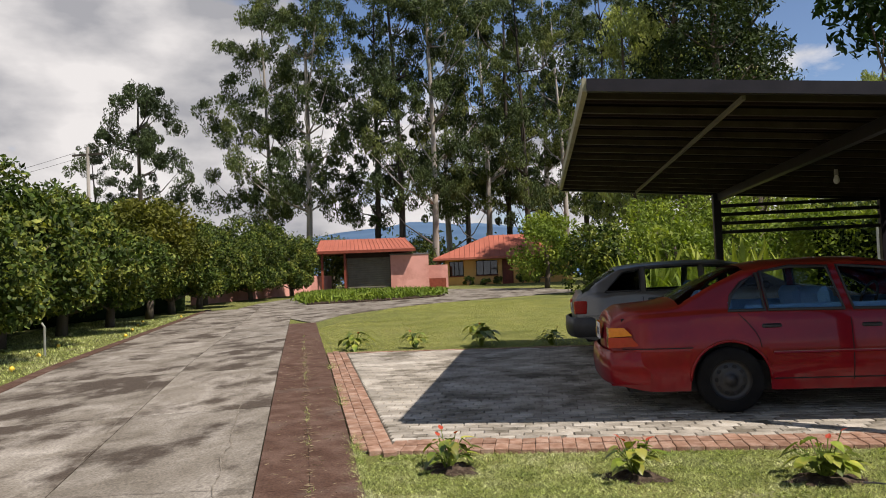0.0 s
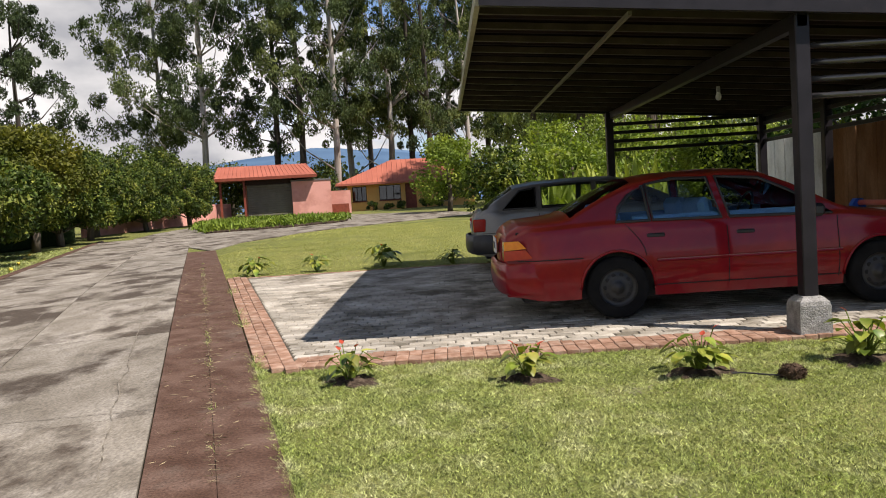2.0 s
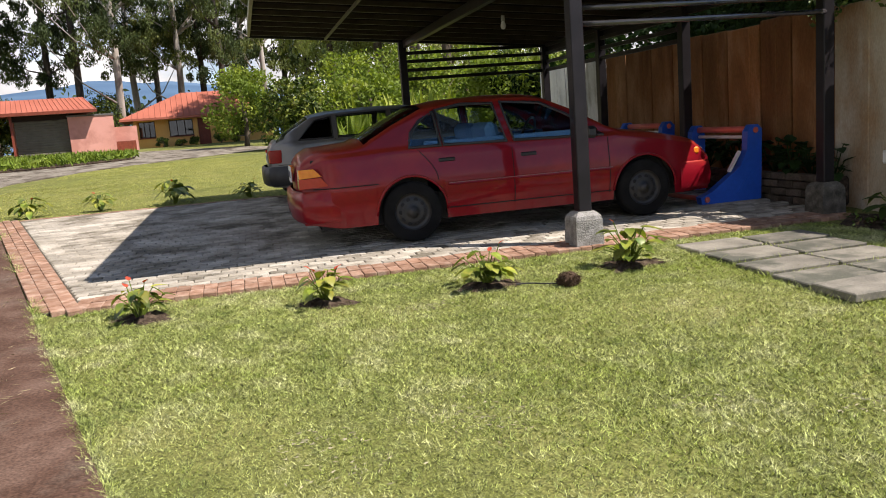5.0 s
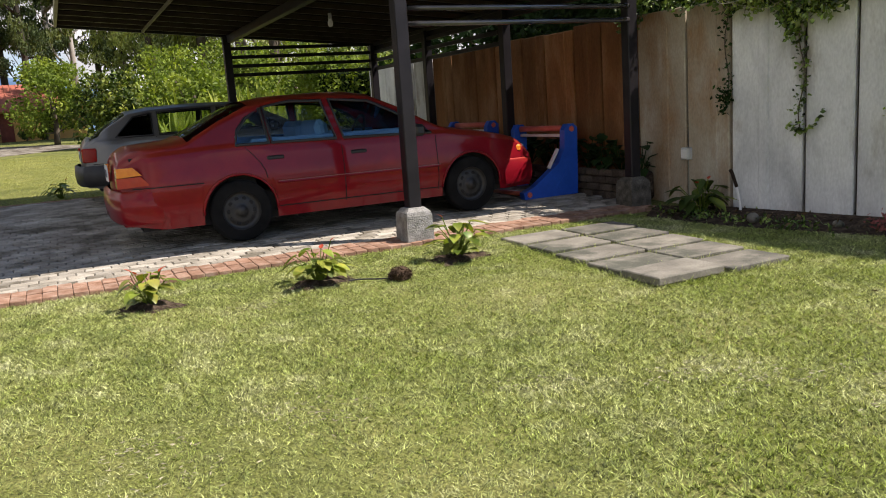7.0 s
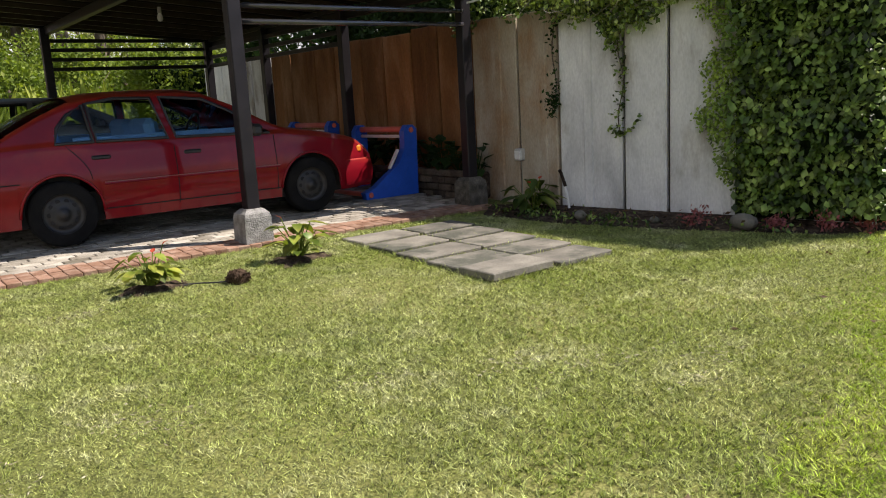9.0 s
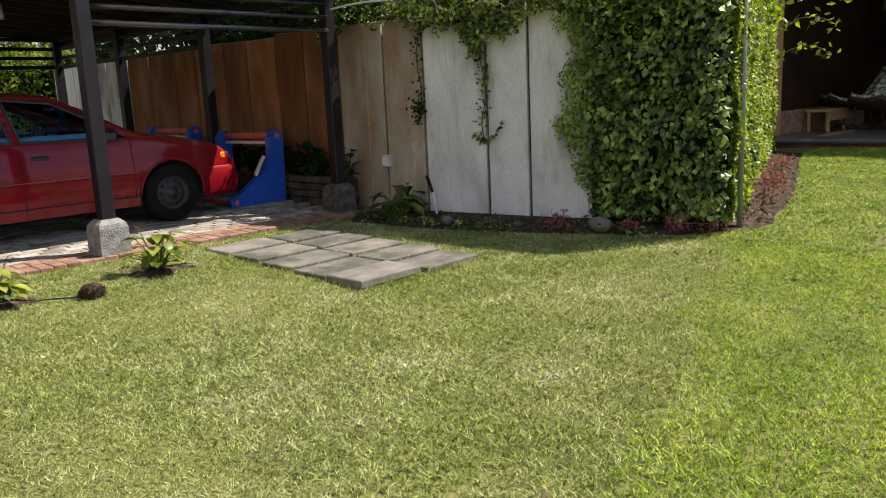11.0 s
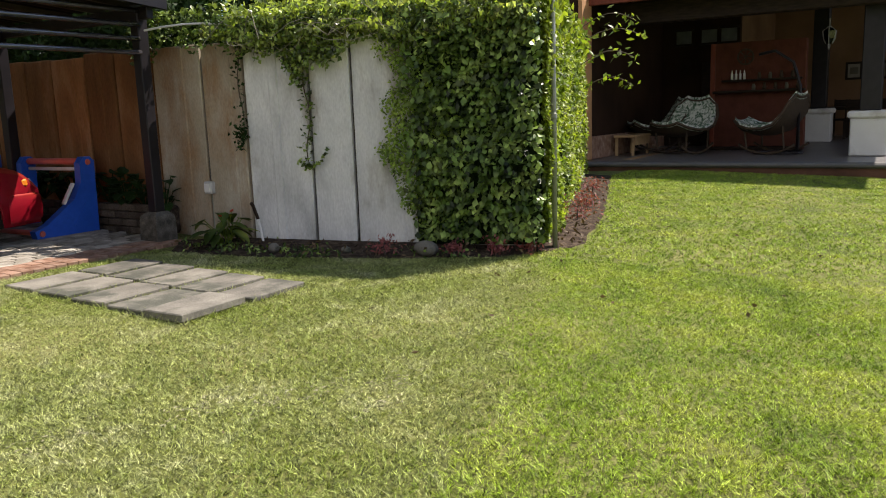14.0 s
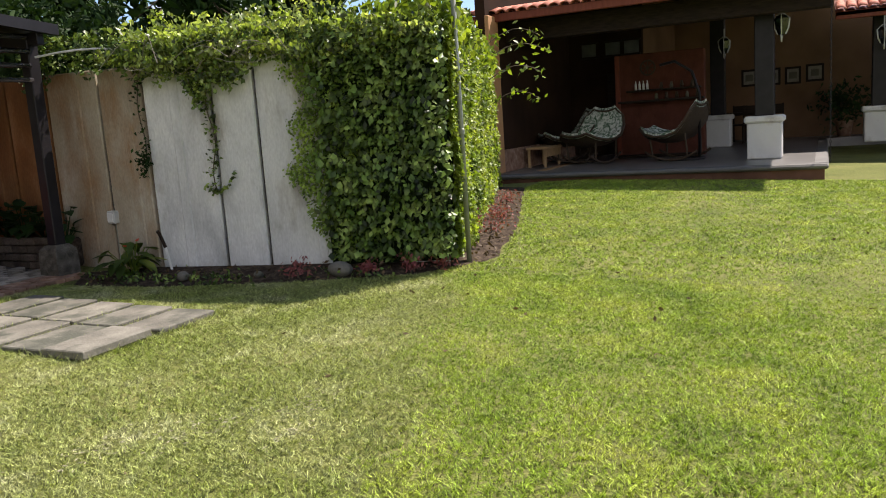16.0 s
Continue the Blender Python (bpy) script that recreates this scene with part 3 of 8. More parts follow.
def thing(name, label, category, place=(0, 0, 0), turn=0.0, group="", kind=""):
    ob = new(name)
    ob.empty_display_size = 0.1
    ob.matrix_world = pose(*place, 0, 0, turn)
    return tagged(ob, label, category, group, kind)


def structure(name, shape, mat, label, category, smooth=False, parent=None):
    return tagged(part(name, shape, mat, parent, smooth=smooth), label, category, kind="structure")


def leaf_mesh(name, mat, centres, length, width, rng, droop=0.0, outward=None, spread=1.0, fold=0.18, face=None):
    """Many small folded leaves, four triangles each, at the centres; outward gives each one's facing."""
    c = np.asarray(centres, float)
    n = len(c)
    d = rng.normal(size=(n, 3))
    if outward is not None:
        d = d * spread + outward
    d[:, 2] -= droop
    d /= np.linalg.norm(d, axis=1)[:, None] + 1e-9
    s = np.cross(d, rng.normal(size=(n, 3)) if face is None else np.asarray(face) + 0.35 * rng.normal(size=(n, 3)))
    s /= np.linalg.norm(s, axis=1)[:, None] + 1e-9
    u = np.cross(d, s)
    ln = length * rng.uniform(0.6, 1.3, (n, 1))
    wd = width * rng.uniform(0.7, 1.25, (n, 1))
    v = np.empty((n, 4, 3))
    v[:, 0] = c - d * ln * 0.5
    v[:, 1] = c + s * wd * 0.5 + u * wd * fold
    v[:, 2] = c + d * ln * 0.5
    v[:, 3] = c - s * wd * 0.5 + u * wd * fold
    idx = np.arange(n)[:, None] * 4
    f = np.concatenate([idx + np.array([[0, 1, 2]]), idx + np.array([[0, 2, 3]])], 1).reshape(-1, 3)
    return fast_mesh(name, mat, v.reshape(-1, 3), f)


def fast_mesh(name, mat, v, f):
    me = bpy.data.meshes.new(name)
    me.vertices.add(len(v))
    me.vertices.foreach_set("co", np.ascontiguousarray(v, np.float32).ravel())
    k = f.shape[1]
    me.loops.add(f.size)
    me.loops.foreach_set("vertex_index", np.ascontiguousarray(f, np.int32).ravel())
    me.polygons.add(len(f))
    me.polygons.foreach_set("loop_start", np.arange(0, f.size, k, dtype=np.int32))
    me.update(calc_edges=True)
    me.materials.append(mat)
    return me


def ground_z(x, y):
    """The lie of the land: rising gently away from the terrace lawn."""
    z = np.where(y < 12, -0.2325 + 0.0323 * y, 0.1551 + (np.minimum(y, 75) - 12) * 0.0137)
    side = np.clip((x - 5.5) / 9, 0, 1.2) * np.clip((6.5 - y) / 3, 0, 1)
    return z + 0.17 * side


def gz(x, y):
    return float(ground_z(np.float64(x), np.float64(y)))


# ---- ground and paving ----
def axis(near, far, step_near, lo, hi):
    a = list(np.arange(lo, hi, step_near))
    d, v = step_near, hi
    while v < far:
        a.append(v)
        d *= 1.25
        v += d
    a.append(far)
    d, v = step_near, lo
    while v > near:
        d *= 1.25
        v -= d
        a.insert(0, max(v, near))
    return np.array(a)


def build_ground():
    xs, ys = axis(-4200, 4200, 0.6, -16, 18), axis(-4200, 4200, 0.6, -3, 16)
    gx, gy = np.meshgrid(xs, ys)
    z = ground_z(gx, gy) - 0.012
    for i in range(len(ys)):
        for j in range(len(xs)):
            if abs(xs[j]) < 60 and -20 < ys[i] < 75:
                z[i, j] += 0.012 * noise.noise((xs[j] * 0.5, ys[i] * 0.5, 0))
    v = np.stack([gx, gy, z], -1).reshape(-1, 3)
    w = len(xs)
    a = (np.arange(len(ys) - 1)[:, None] * w + np.arange(w - 1)[None]).reshape(-1, 1)
    me = fast_mesh("ground", M["lawn"], v, np.concatenate([a, a + 1, a + w + 1, a + w], 1))
    me.polygons.foreach_set("use_smooth", [True] * len(me.polygons))
    return tagged(new("ground", me), "mown green and straw-coloured lawn rolling away over the garden", "lawn", kind="structure")


ground = build_ground()

ALONG, ACROSS, CORNER = Vector((-0.295, 0.9555)), Vector((0.9555, 0.295)), Vector((-1.95, 5.11))


def drive_xy(s, p):
    """A place on the driveway: s metres along it, p metres to the right of the dark strip's outer edge."""
    return CORNER + ALONG * s + ACROSS * p


def draped(left, right, lift, depth=0.08, across=4):
    """A sheet between two lines of points, lying on the ground with a real edge."""
    sh, rows = Shape(), []
    for a, b in zip(left, right):
        row = []
        for k in range(across + 1):
            x, y = a[0] + (b[0] - a[0]) * k / across, a[1] + (b[1] - a[1]) * k / across
            row.append((x, y, gz(x, y) + lift))
        rows.append([(row[0][0], row[0][1], row[0][2] - depth)] + row + [(row[-1][0], row[-1][1], row[-1][2] - depth)])
    sh.grid(rows)
    for r in (rows[0], rows[-1]):
        k = len(sh.v)
        sh.v += r
        sh.f.append(tuple(range(k, k + len(r))))
    return sh


def line(points, n):
    """Evenly resampled polyline."""
    p = np.array(points, float)
    t = np.concatenate([[0], np.cumsum(np.linalg.norm(np.diff(p, axis=0), axis=1))])
    u = np.linspace(0, t[-1], n)
    return list(zip(np.interp(u, t, p[:, 0]), np.interp(u, t, p[:, 1])))


driveway = structure("driveway", draped([drive_xy(s, -3.5) for s in range(-16, 30, 2)], [drive_xy(s, -0.01) for s in range(-16, 30, 2)], 0.0),
                     M["bedding"], "long concrete driveway stained with damp patches and moss", "driveway")
for i in range(-5, 9):
    for a, b in ((-3.5, -1.41), (-1.40, -0.01)):
        ss = np.linspace(i * 3.2 + 0.003, i * 3.2 + 3.197, 4)
        part("concrete_slab", draped([drive_xy(s, a) for s in ss], [drive_xy(s, b) for s in ss], 0.022 + 0.002 * ((i * 7) % 3 - 1), 0.06), M["concrete_drive"], driveway)
forecourt = structure("forecourt", draped(line([(-6.3, 21.3), (-6.4, 25), (-5.2, 29.5), (-3.64, 32.4), (-1.4, 35), (2.5, 39)], 24),
                                          line([(-13.0, 32.9), (-14.0, 38), (-14.6, 47), (-15, 57.2), (-8, 55), (0, 47)], 24), 0.012, 0.06, 10),
                      M["concrete_drive"], "worn concrete forecourt curving round a planted island", "driveway")
left_verge = structure("trim", draped([drive_xy(s, -3.72) for s in range(-16, 32, 2)], [drive_xy(s, -3.5) for s in range(-16, 32, 2)], 0.03),
                       M["strip"], "dark worn kerb edging along the driveway", "kerb")
strip = structure("pavement", draped([drive_xy(s, 0.0) for s in np.linspace(-12, 16.6, 24)], [drive_xy(s, 0.72) for s in np.linspace(-12, 16.6, 24)], 0.012), M["crack_fill"],
                  "dark red oxide concrete strip beside the driveway", "paving")
for i in range(-3, 4):
    for a, b in ((0.002, 0.367), (0.370, 0.718)):
        ss = np.linspace(i * 4.15 + 0.002, i * 4.15 + 4.148, 6)
        part("strip_slab", draped([drive_xy(s, a) for s in ss], [drive_xy(s, b) for s in ss], 0.024, 0.05, 2), M["strip"], strip)


def border_x(y):
    """Where the parking bay's skewed side, the inner line of its brick edging, lies at y."""
    s = (y - CORNER.y - 1.06 * ACROSS.y) / ALONG.y
    return CORNER.x + ALONG.x * s + 1.06 * ACROSS.x


BAY_Y0, BAY_Y1, BAY_X1 = 6.55, 12.75, 5.75
bay = structure("parking_bay", draped([(border_x(y) - 0.32, y) for y in np.linspace(6.24, 13.0, 8)], [(BAY_X1, y) for y in np.linspace(6.24, 13.0, 8)], 0.006, 0.05), M["bedding"],
                "block-paved parking bay with a red brick edging", "paving")

# ---- carport ----
ROOF_L, ROOF_R, ROOF_Z, FALL = 0.43, 5.76, 2.85, 0.081


def roof_z(x):
    return ROOF_Z - FALL * (x - ROOF_L)


carport = thing("carport", "dark steel carport with a sloping roof and slatted screens", "carport", (0, 0, 0))
POSTS = [(2.985, 6.36), (5.62, 6.5), (2.93, 13.4), (5.5, 13.4), (5.56, 8.9), (5.53, 11.2)]
for px, py in POSTS:
    z0 = gz(px, py) + (0.30 if py < 6.6 else 0.0)
    part("post", Shape().box(px - 0.06, py - 0.06, z0, px + 0.06, py + 0.06, roof_z(px) - 0.10, 0.008), M["steel"], carport)
for px, py in POSTS[:2]:
    z0 = gz(px, py)
    ped = Shape().lathe([(0.0, z0 - 0.1), (0.19, z0 - 0.1), (0.178, z0 + 0.24), (0.165, z0 + 0.275), (0.11, z0 + 0.315), (0.0, z0 + 0.32)], 4, pose(px, py, 0, 0, 0, 45) )
    part("pedestal", ped, M["pedestal"] if px < 4 else M["pedestal_dark"], carport, "rough pebbled concrete footing")
for x0, y0, x1, y1, h, lbl in ((2.94, 6.3, 3.03, 13.49, 0.12, ""), (5.57, 6.3, 5.65, 13.49, 0.12, "")):
    part("beam", Shape().box(x0, y0, roof_z(x0) - 0.085 - h, x1, y1, roof_z(x1) - 0.08, 0.006), M["steel"], carport)
part("beam", Shape().box(1.64, 6.42, roof_z(1.6) - 0.112, 1.67, 13.45, roof_z(1.6) - 0.078), M["cross_bar"], carport, "pale galvanised cross beam")


def sloped(x0, x1, y0, y1, dz0, dz1):
    """A bar along the roof's fall."""
    vs = [(x, y, roof_z(x) + dz) for x in (x0, x1) for y in (y0, y1) for dz in (dz0, dz1)]
    return Shape().add(vs, [(0, 1, 3, 2), (4, 6, 7, 5), (0, 4, 5, 1), (2, 3, 7, 6), (0, 2, 6, 4), (1, 5, 7, 3)])


part("fascia", sloped(ROOF_L, ROOF_R, 6.22, 6.28, -0.10, 0.0), M["steel"], carport)
part("fascia", sloped(ROOF_L, ROOF_R, 13.5, 13.56, -0.10, 0.0), M["steel"], carport)
part("roof_edging", sloped(ROOF_L - 0.03, ROOF_L + 0.012, 6.30, 13.55, -0.085, 0.02), M["roof_edge"], carport, "weathered yellowish edge flashing")
for k in range(13):
    y = 6.62 + k * 0.56
    part("purlin", sloped(ROOF_L, ROOF_R - 0.03, y - 0.022, y + 0.022, -0.075, -0.016), M["purlin"], carport)
rows = []
for j in range(150):
    y = 6.285 + 7.21 * j / 149
    dz = -0.014 + (0.022 if j % 4 in (1, 2) else 0.0)
    rows.append([(x, y, roof_z(x) + dz) for x in (ROOF_L, 2.3, 4.2, ROOF_R)])
sheet = Shape().grid(rows)
sheet.grid([[(x, y, z + 0.004) for x, y, z in r] for r in rows])
part("roof_sheet", sheet, M["roof_under"], carport, "brown corrugated metal roofing")
for z in (1.905, 2.04, 2.175, 2.31):
    part("slat", Shape().tube([(3.04, 6.43, z), (5.56, 6.43, z)], 0.026, 12), M["slat_steel"], carport, smooth=True)
for z in (1.92, 2.065, 2.21, 2.35):
    part("slat", Shape().box(2.99, 13.38, z - 0.028, 5.44, 13.42, z + 0.028, 0.004), M["steel"], carport)
    part("slat", Shape().box(5.50, 8.96, z - 0.028, 5.54, 13.34, z + 0.028, 0.004), M["steel"], carport)
lamp = thing("pendant_bulb", "bare bulb hanging from the carport roof", "lamp", (3.6, 10.0, roof_z(3.6)))
part("cord", Shape().tube([(0, 0, 0), (0, 0, -0.14)], 0.008, 6), M["wire"], lamp)
part("socket", Shape().lathe([(0.0, -0.13), (0.022, -0.13), (0.026, -0.2), (0.0, -0.2)], 12), M["box_grey"], lamp, smooth=True)
part("bulb", Shape().lathe([(0.018, -0.2), (0.034, -0.245), (0.036, -0.27), (0.022, -0.3), (0.0, -0.306)], 14), M["bulb"], lamp, smooth=True)

# ---- boundary wall of upright concrete panels ----
# Orange-brown base with browner blotches for the panels beside the carport.
M["panel_brown"] = material("orange_brown_panel", [(0.14, 0.062, 0.026), (0.235, 0.108, 0.044), (0.34, 0.19, 0.10)], 0.9, scale=1.8, bump=0.3, bump_scale=24, fine=0.14, per_object=0.22,
                            stain=(0.20, 0.10, 0.045), stain_scale=1.3, stain_range=(0.5, 0.72), stretch=(1, 1.6, 0.5), distort=0.5, spec=0.12)
M["panel_rust"] = material("damp_rusty_panel", [(0.27, 0.215, 0.15), (0.37, 0.32, 0.245), (0.47, 0.44, 0.37)], 0.88, scale=1.6, bump=0.25, bump_scale=28, fine=0.12, per_object=0.12,
                           stain=(0.27, 0.155, 0.075), stain_scale=1.3, stain_range=(0.45, 0.64), stretch=(1, 1.3, 0.6), distort=0.4, spec=0.2)
WALL_X, WALL_TOP = 6.15, 1.99
BEND, CORNER_E = Vector((6.12, 5.6)), Vector((6.95, 2.76))
wall_east = structure("wall_east", Shape().prism([(6.2, 15.2), BEND + Vector((0.06, 0)), CORNER_E + Vector((0.06, 0.0)), CORNER_E + Vector((0.18, 0.04)), BEND + Vector((0.18, 0)), (6.32, 15.2)], "z", -0.3, WALL_TOP - 0.03),
                      M["bedding"], "tall boundary wall of stained grey concrete panels", "wall")
EDGES = [-2.96, -2.1, -1.16, -0.71, 0.0, 0.59, 1.35, 2.0, 2.55, 3.2, 3.75, 4.5, 5.1, 5.9, 6.6, 7.4, 8.3, 9.6]
bend_way = (BEND - CORNER_E).normalized()
for k, (a, b) in enumerate(zip(EDGES, EDGES[1:])):
    tip, out = 0.012 * ((k * 5) % 4), 0.01 * ((k * 3) % 3)
    sh = Shape().box(-0.03 - out, a + 0.015, -0.3, 0.05, b - 0.015, WALL_TOP + tip, 0.012)
    if b - a > 0.5:
        mid = a + (b - a) * (0.35 + 0.06 * (k % 4))
        sh.box(-0.042 - out, mid - 0.05, -0.3, 0.01, mid + 0.05, WALL_TOP + tip - 0.01, 0.01)
    pn = part("panel", sh, M["panel"] if a > 6.5 else M["panel_brown"] if a > 1.3 else M["panel_rust"] if a > -0.1 else M["panel"], wall_east)
    pn.matrix_world = pose(BEND.x, BEND.y, 0, 0, 0, math.degrees(math.atan2(-bend_way.x, bend_way.y)) if b <= 0 else 0.0)
SIDE_A, SIDE_B = Vector((7.02, 2.78)), Vector((13.6, 4.98))
side_way = (SIDE_B - SIDE_A).normalized()
side_out = Vector((side_way.y, -side_way.x))
sw = Shape()
o = side_out * -0.14
sw.prism([SIDE_A, SIDE_B, SIDE_B + o, SIDE_A + o], "z", -0.3, 1.95)
structure("wall_south", sw, M["panel"], "garden wall hidden under climbing fig leaves", "wall")

# ---- terrace with tiled roof ----
TX, TZ = 14.45, 0.17
floor = structure("floor", Shape().prism([(TX + 0.1, -0.4), (23.5, -0.4), (26, -4.5), (30, -4.5), (30, 8), (TX + 0.1, 8)], "z", -0.25, TZ - 0.004), M["floor_tile"],
                  "dark grey tiled terrace floor", "floor")
nosing = Shape()
nosing.box(TX - 0.03, -0.5, TZ - 0.085, TX + 0.28, 5.6, TZ, 0.03)
nosing.box(TX + 0.28, -0.5, TZ - 0.085, 23.4, -0.25, TZ, 0.03)
structure("trim", nosing, M["floor_edge"], "rounded grey concrete nosing along the terrace edge", "step")
structure("trim", Shape().box(TX + 0.03, -0.44, -0.3, TX + 0.12, 5.6, TZ - 0.08), M["plinth"], "stained reddish plinth below the terrace edge", "plinth")
band = Shape().box(TX + 0.9, 4.55, TZ - 0.02, 19.8, 4.75, TZ + 0.0015)
structure("trim", band, M["bamboo"], "pale tile band set in the terrace floor", "floor border")
wl_left = Shape().box(TX + 0.25, 5.42, TZ, 21.5, 5.62, 4.6)
structure("pillar", Shape().box(TX + 0.2, 5.34, TZ, TX + 0.7, 5.42, 3.2, 0.01), M["orange_wall"], "orange-ochre plastered corner pillar", "pillar")
# Only the pillar keeps the orange; shade is coloured into this wall.
structure("wall_terrace_side", wl_left, M["dim_wall"], "plastered terrace side wall coloured dark brown for the shade", "wall")
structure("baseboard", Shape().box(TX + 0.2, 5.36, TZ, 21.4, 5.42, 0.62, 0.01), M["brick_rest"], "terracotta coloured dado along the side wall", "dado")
structure("wall_terrace_back", Shape().box(20.2, 3.6, TZ, 20.4, 5.42, 5.0), M["dim_wall"], "cream back wall of the terrace coloured dark brown for the shade", "wall")
clerestory = thing("clerestory_window", "row of dim grey panes high in the terrace wall", "window", (20.19, 0, 0))
for y0 in (3.66, 4.12, 4.72):
    pane = part("pane", Shape().box(-0.02, y0, 2.62, -0.008, y0 + 0.36, 2.92), M["dusty_pane"], clerestory)
    part("frame", Shape().box(-0.05, y0 - 0.04, 2.57, 0.0, y0 + 0.40, 2.62).box(-0.05, y0 - 0.04, 2.92, 0.0, y0 + 0.40, 2.97), M["dark_wood"], pane)
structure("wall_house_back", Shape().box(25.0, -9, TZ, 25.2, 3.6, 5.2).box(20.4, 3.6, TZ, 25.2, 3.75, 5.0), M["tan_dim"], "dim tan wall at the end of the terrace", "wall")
EAVE_X, EAVE_Z = 15.0, 3.10
structure("ceiling", Shape().add([(EAVE_X + 0.08, -0.74, EAVE_Z + 0.06), (EAVE_X + 0.08, 6.8, EAVE_Z + 0.06), (26.5, 6.8, 4.5), (26.5, -0.74, 4.5), (EAVE_X + 0.08, -0.74, EAVE_Z + 0.12), (EAVE_X + 0.08, 6.8, EAVE_Z + 0.12), (26.5, 6.8, 4.56), (26.5, -0.74, 4.56)],
                                 [(0, 1, 2, 3), (7, 6, 5, 4), (0, 4, 5, 1), (1, 5, 6, 2), (2, 6, 7, 3), (3, 7, 4, 0)]), M["dark_wood"], "dark stained timber terrace ceiling", "ceiling")
terrace_roof = structure("roof", Shape().box(EAVE_X, -0.79, EAVE_Z, EAVE_X + 0.1, 6.85, EAVE_Z + 0.15, 0.01), M["red_wood"], "terracotta tiled roof with a red-brown eaves board", "roof")
tile = Shape()
for k in range(7):
    a0 = math.pi * k / 6
    tile.v += [(-0.02 + 0.0, 0.105 * math.cos(a0), 0.06 * math.sin(a0)), (0.44, 0.09 * math.cos(a0), 0.06 * math.sin(a0) + 0.03)]
for k in range(6):
    tile.f.append((2 * k, 2 * k + 1, 2 * k + 3, 2 * k + 2))
tile.v += [(p[0], p[1] * 0.86, p[2] - 0.016) for p in list(tile.v)]
for k in range(6):
    tile.f.append((14 + 2 * k, 14 + 2 * k + 2, 14 + 2 * k + 3, 14 + 2 * k + 1))
    tile.f.append((2 * k, 2 * k + 2, 14 + 2 * k + 2, 14 + 2 * k))
tile_me = tile.mesh("tile", M["terracotta_tile"], True)
for r in range(6):
    for c in range(36):
        tl = part("tile", tile_me, None, terrace_roof)
        tl.matrix_world = pose(EAVE_X - 0.04 + r * 0.385, -0.70 + c * 0.21, EAVE_Z + 0.16 + r * 0.385 * 0.117 + 0.012 * r, 0, -9.5, random.uniform(-1, 1))
structure("beam", Shape().box(15.75, -0.55, 2.76, 16.05, 5.42, 3.16, 0.01), M["dark_wood"], "dark timber beam under the terrace eaves", "beam")


def column(x, y, half, top, tall=0.78):
    c = thing("terrace_column", "dark square column on a white plaster pedestal with a cap", "column", (x, y, TZ), group="terrace columns")
    part("pedestal", Shape().box(-half, -half, 0, half, half, tall - 0.1, 0.02), M["white_ped"], c, "white plastered pedestal")
    part("cap", Shape().box(-half - 0.05, -half - 0.05, tall - 0.11, half + 0.05, half + 0.05, tall + 0.02, 0.035), M["white_ped"], c)
    part("shaft", Shape().box(-0.17, -0.17, tall + 0.02, 0.17, 0.17, top - TZ, 0.015), M["steel"], c, "dark painted shaft")
    return c


column(16.45, 0.58, 0.30, 3.3)
column(21.6, 2.0, 0.30, 4.1)
column(20.9, -1.55, 0.32, 3.2)
annex = structure("roof", Shape().box(19.6, -9, 2.84, 19.72, -0.62, 3.0, 0.01).add([(19.6, -9, 3.0), (19.6, -0.62, 3.0), (24, -0.62, 3.7), (24, -9, 3.7), (19.6, -9, 2.92), (19.6, -0.62, 2.92), (24, -0.62, 3.62), (24, -9, 3.62)],
                                                                              [(0, 1, 2, 3), (7, 6, 5, 4), (0, 4, 5, 1), (1, 5, 6, 2), (2, 6, 7, 3), (3, 7, 4, 0)]), M["red_wood"], "tiled annex roof with a red-brown eaves board", "roof")
for r in range(3):
    for c in range(20):
        tl = part("tile", tile_me, None, annex)
        tl.matrix_world = pose(19.52 + r * 0.385, -0.72 - c * 0.21, 3.04 + r * 0.385 * 0.16 + 0.012 * r, 0, -11, random.uniform(-1, 1))
structure("wall_annex", Shape().box(23.4, -9, 0, 23.6, -2.4, 3.8), M["dim_wall"], "plaster wall of the annex coloured dark brown for the shade", "wall")


# ---- vehicles ----
def smoothstep(a, b, x):
    t = min(1.0, max(0.0, (x - a) / (b - a)))
    return t * t * (3 - 2 * t)


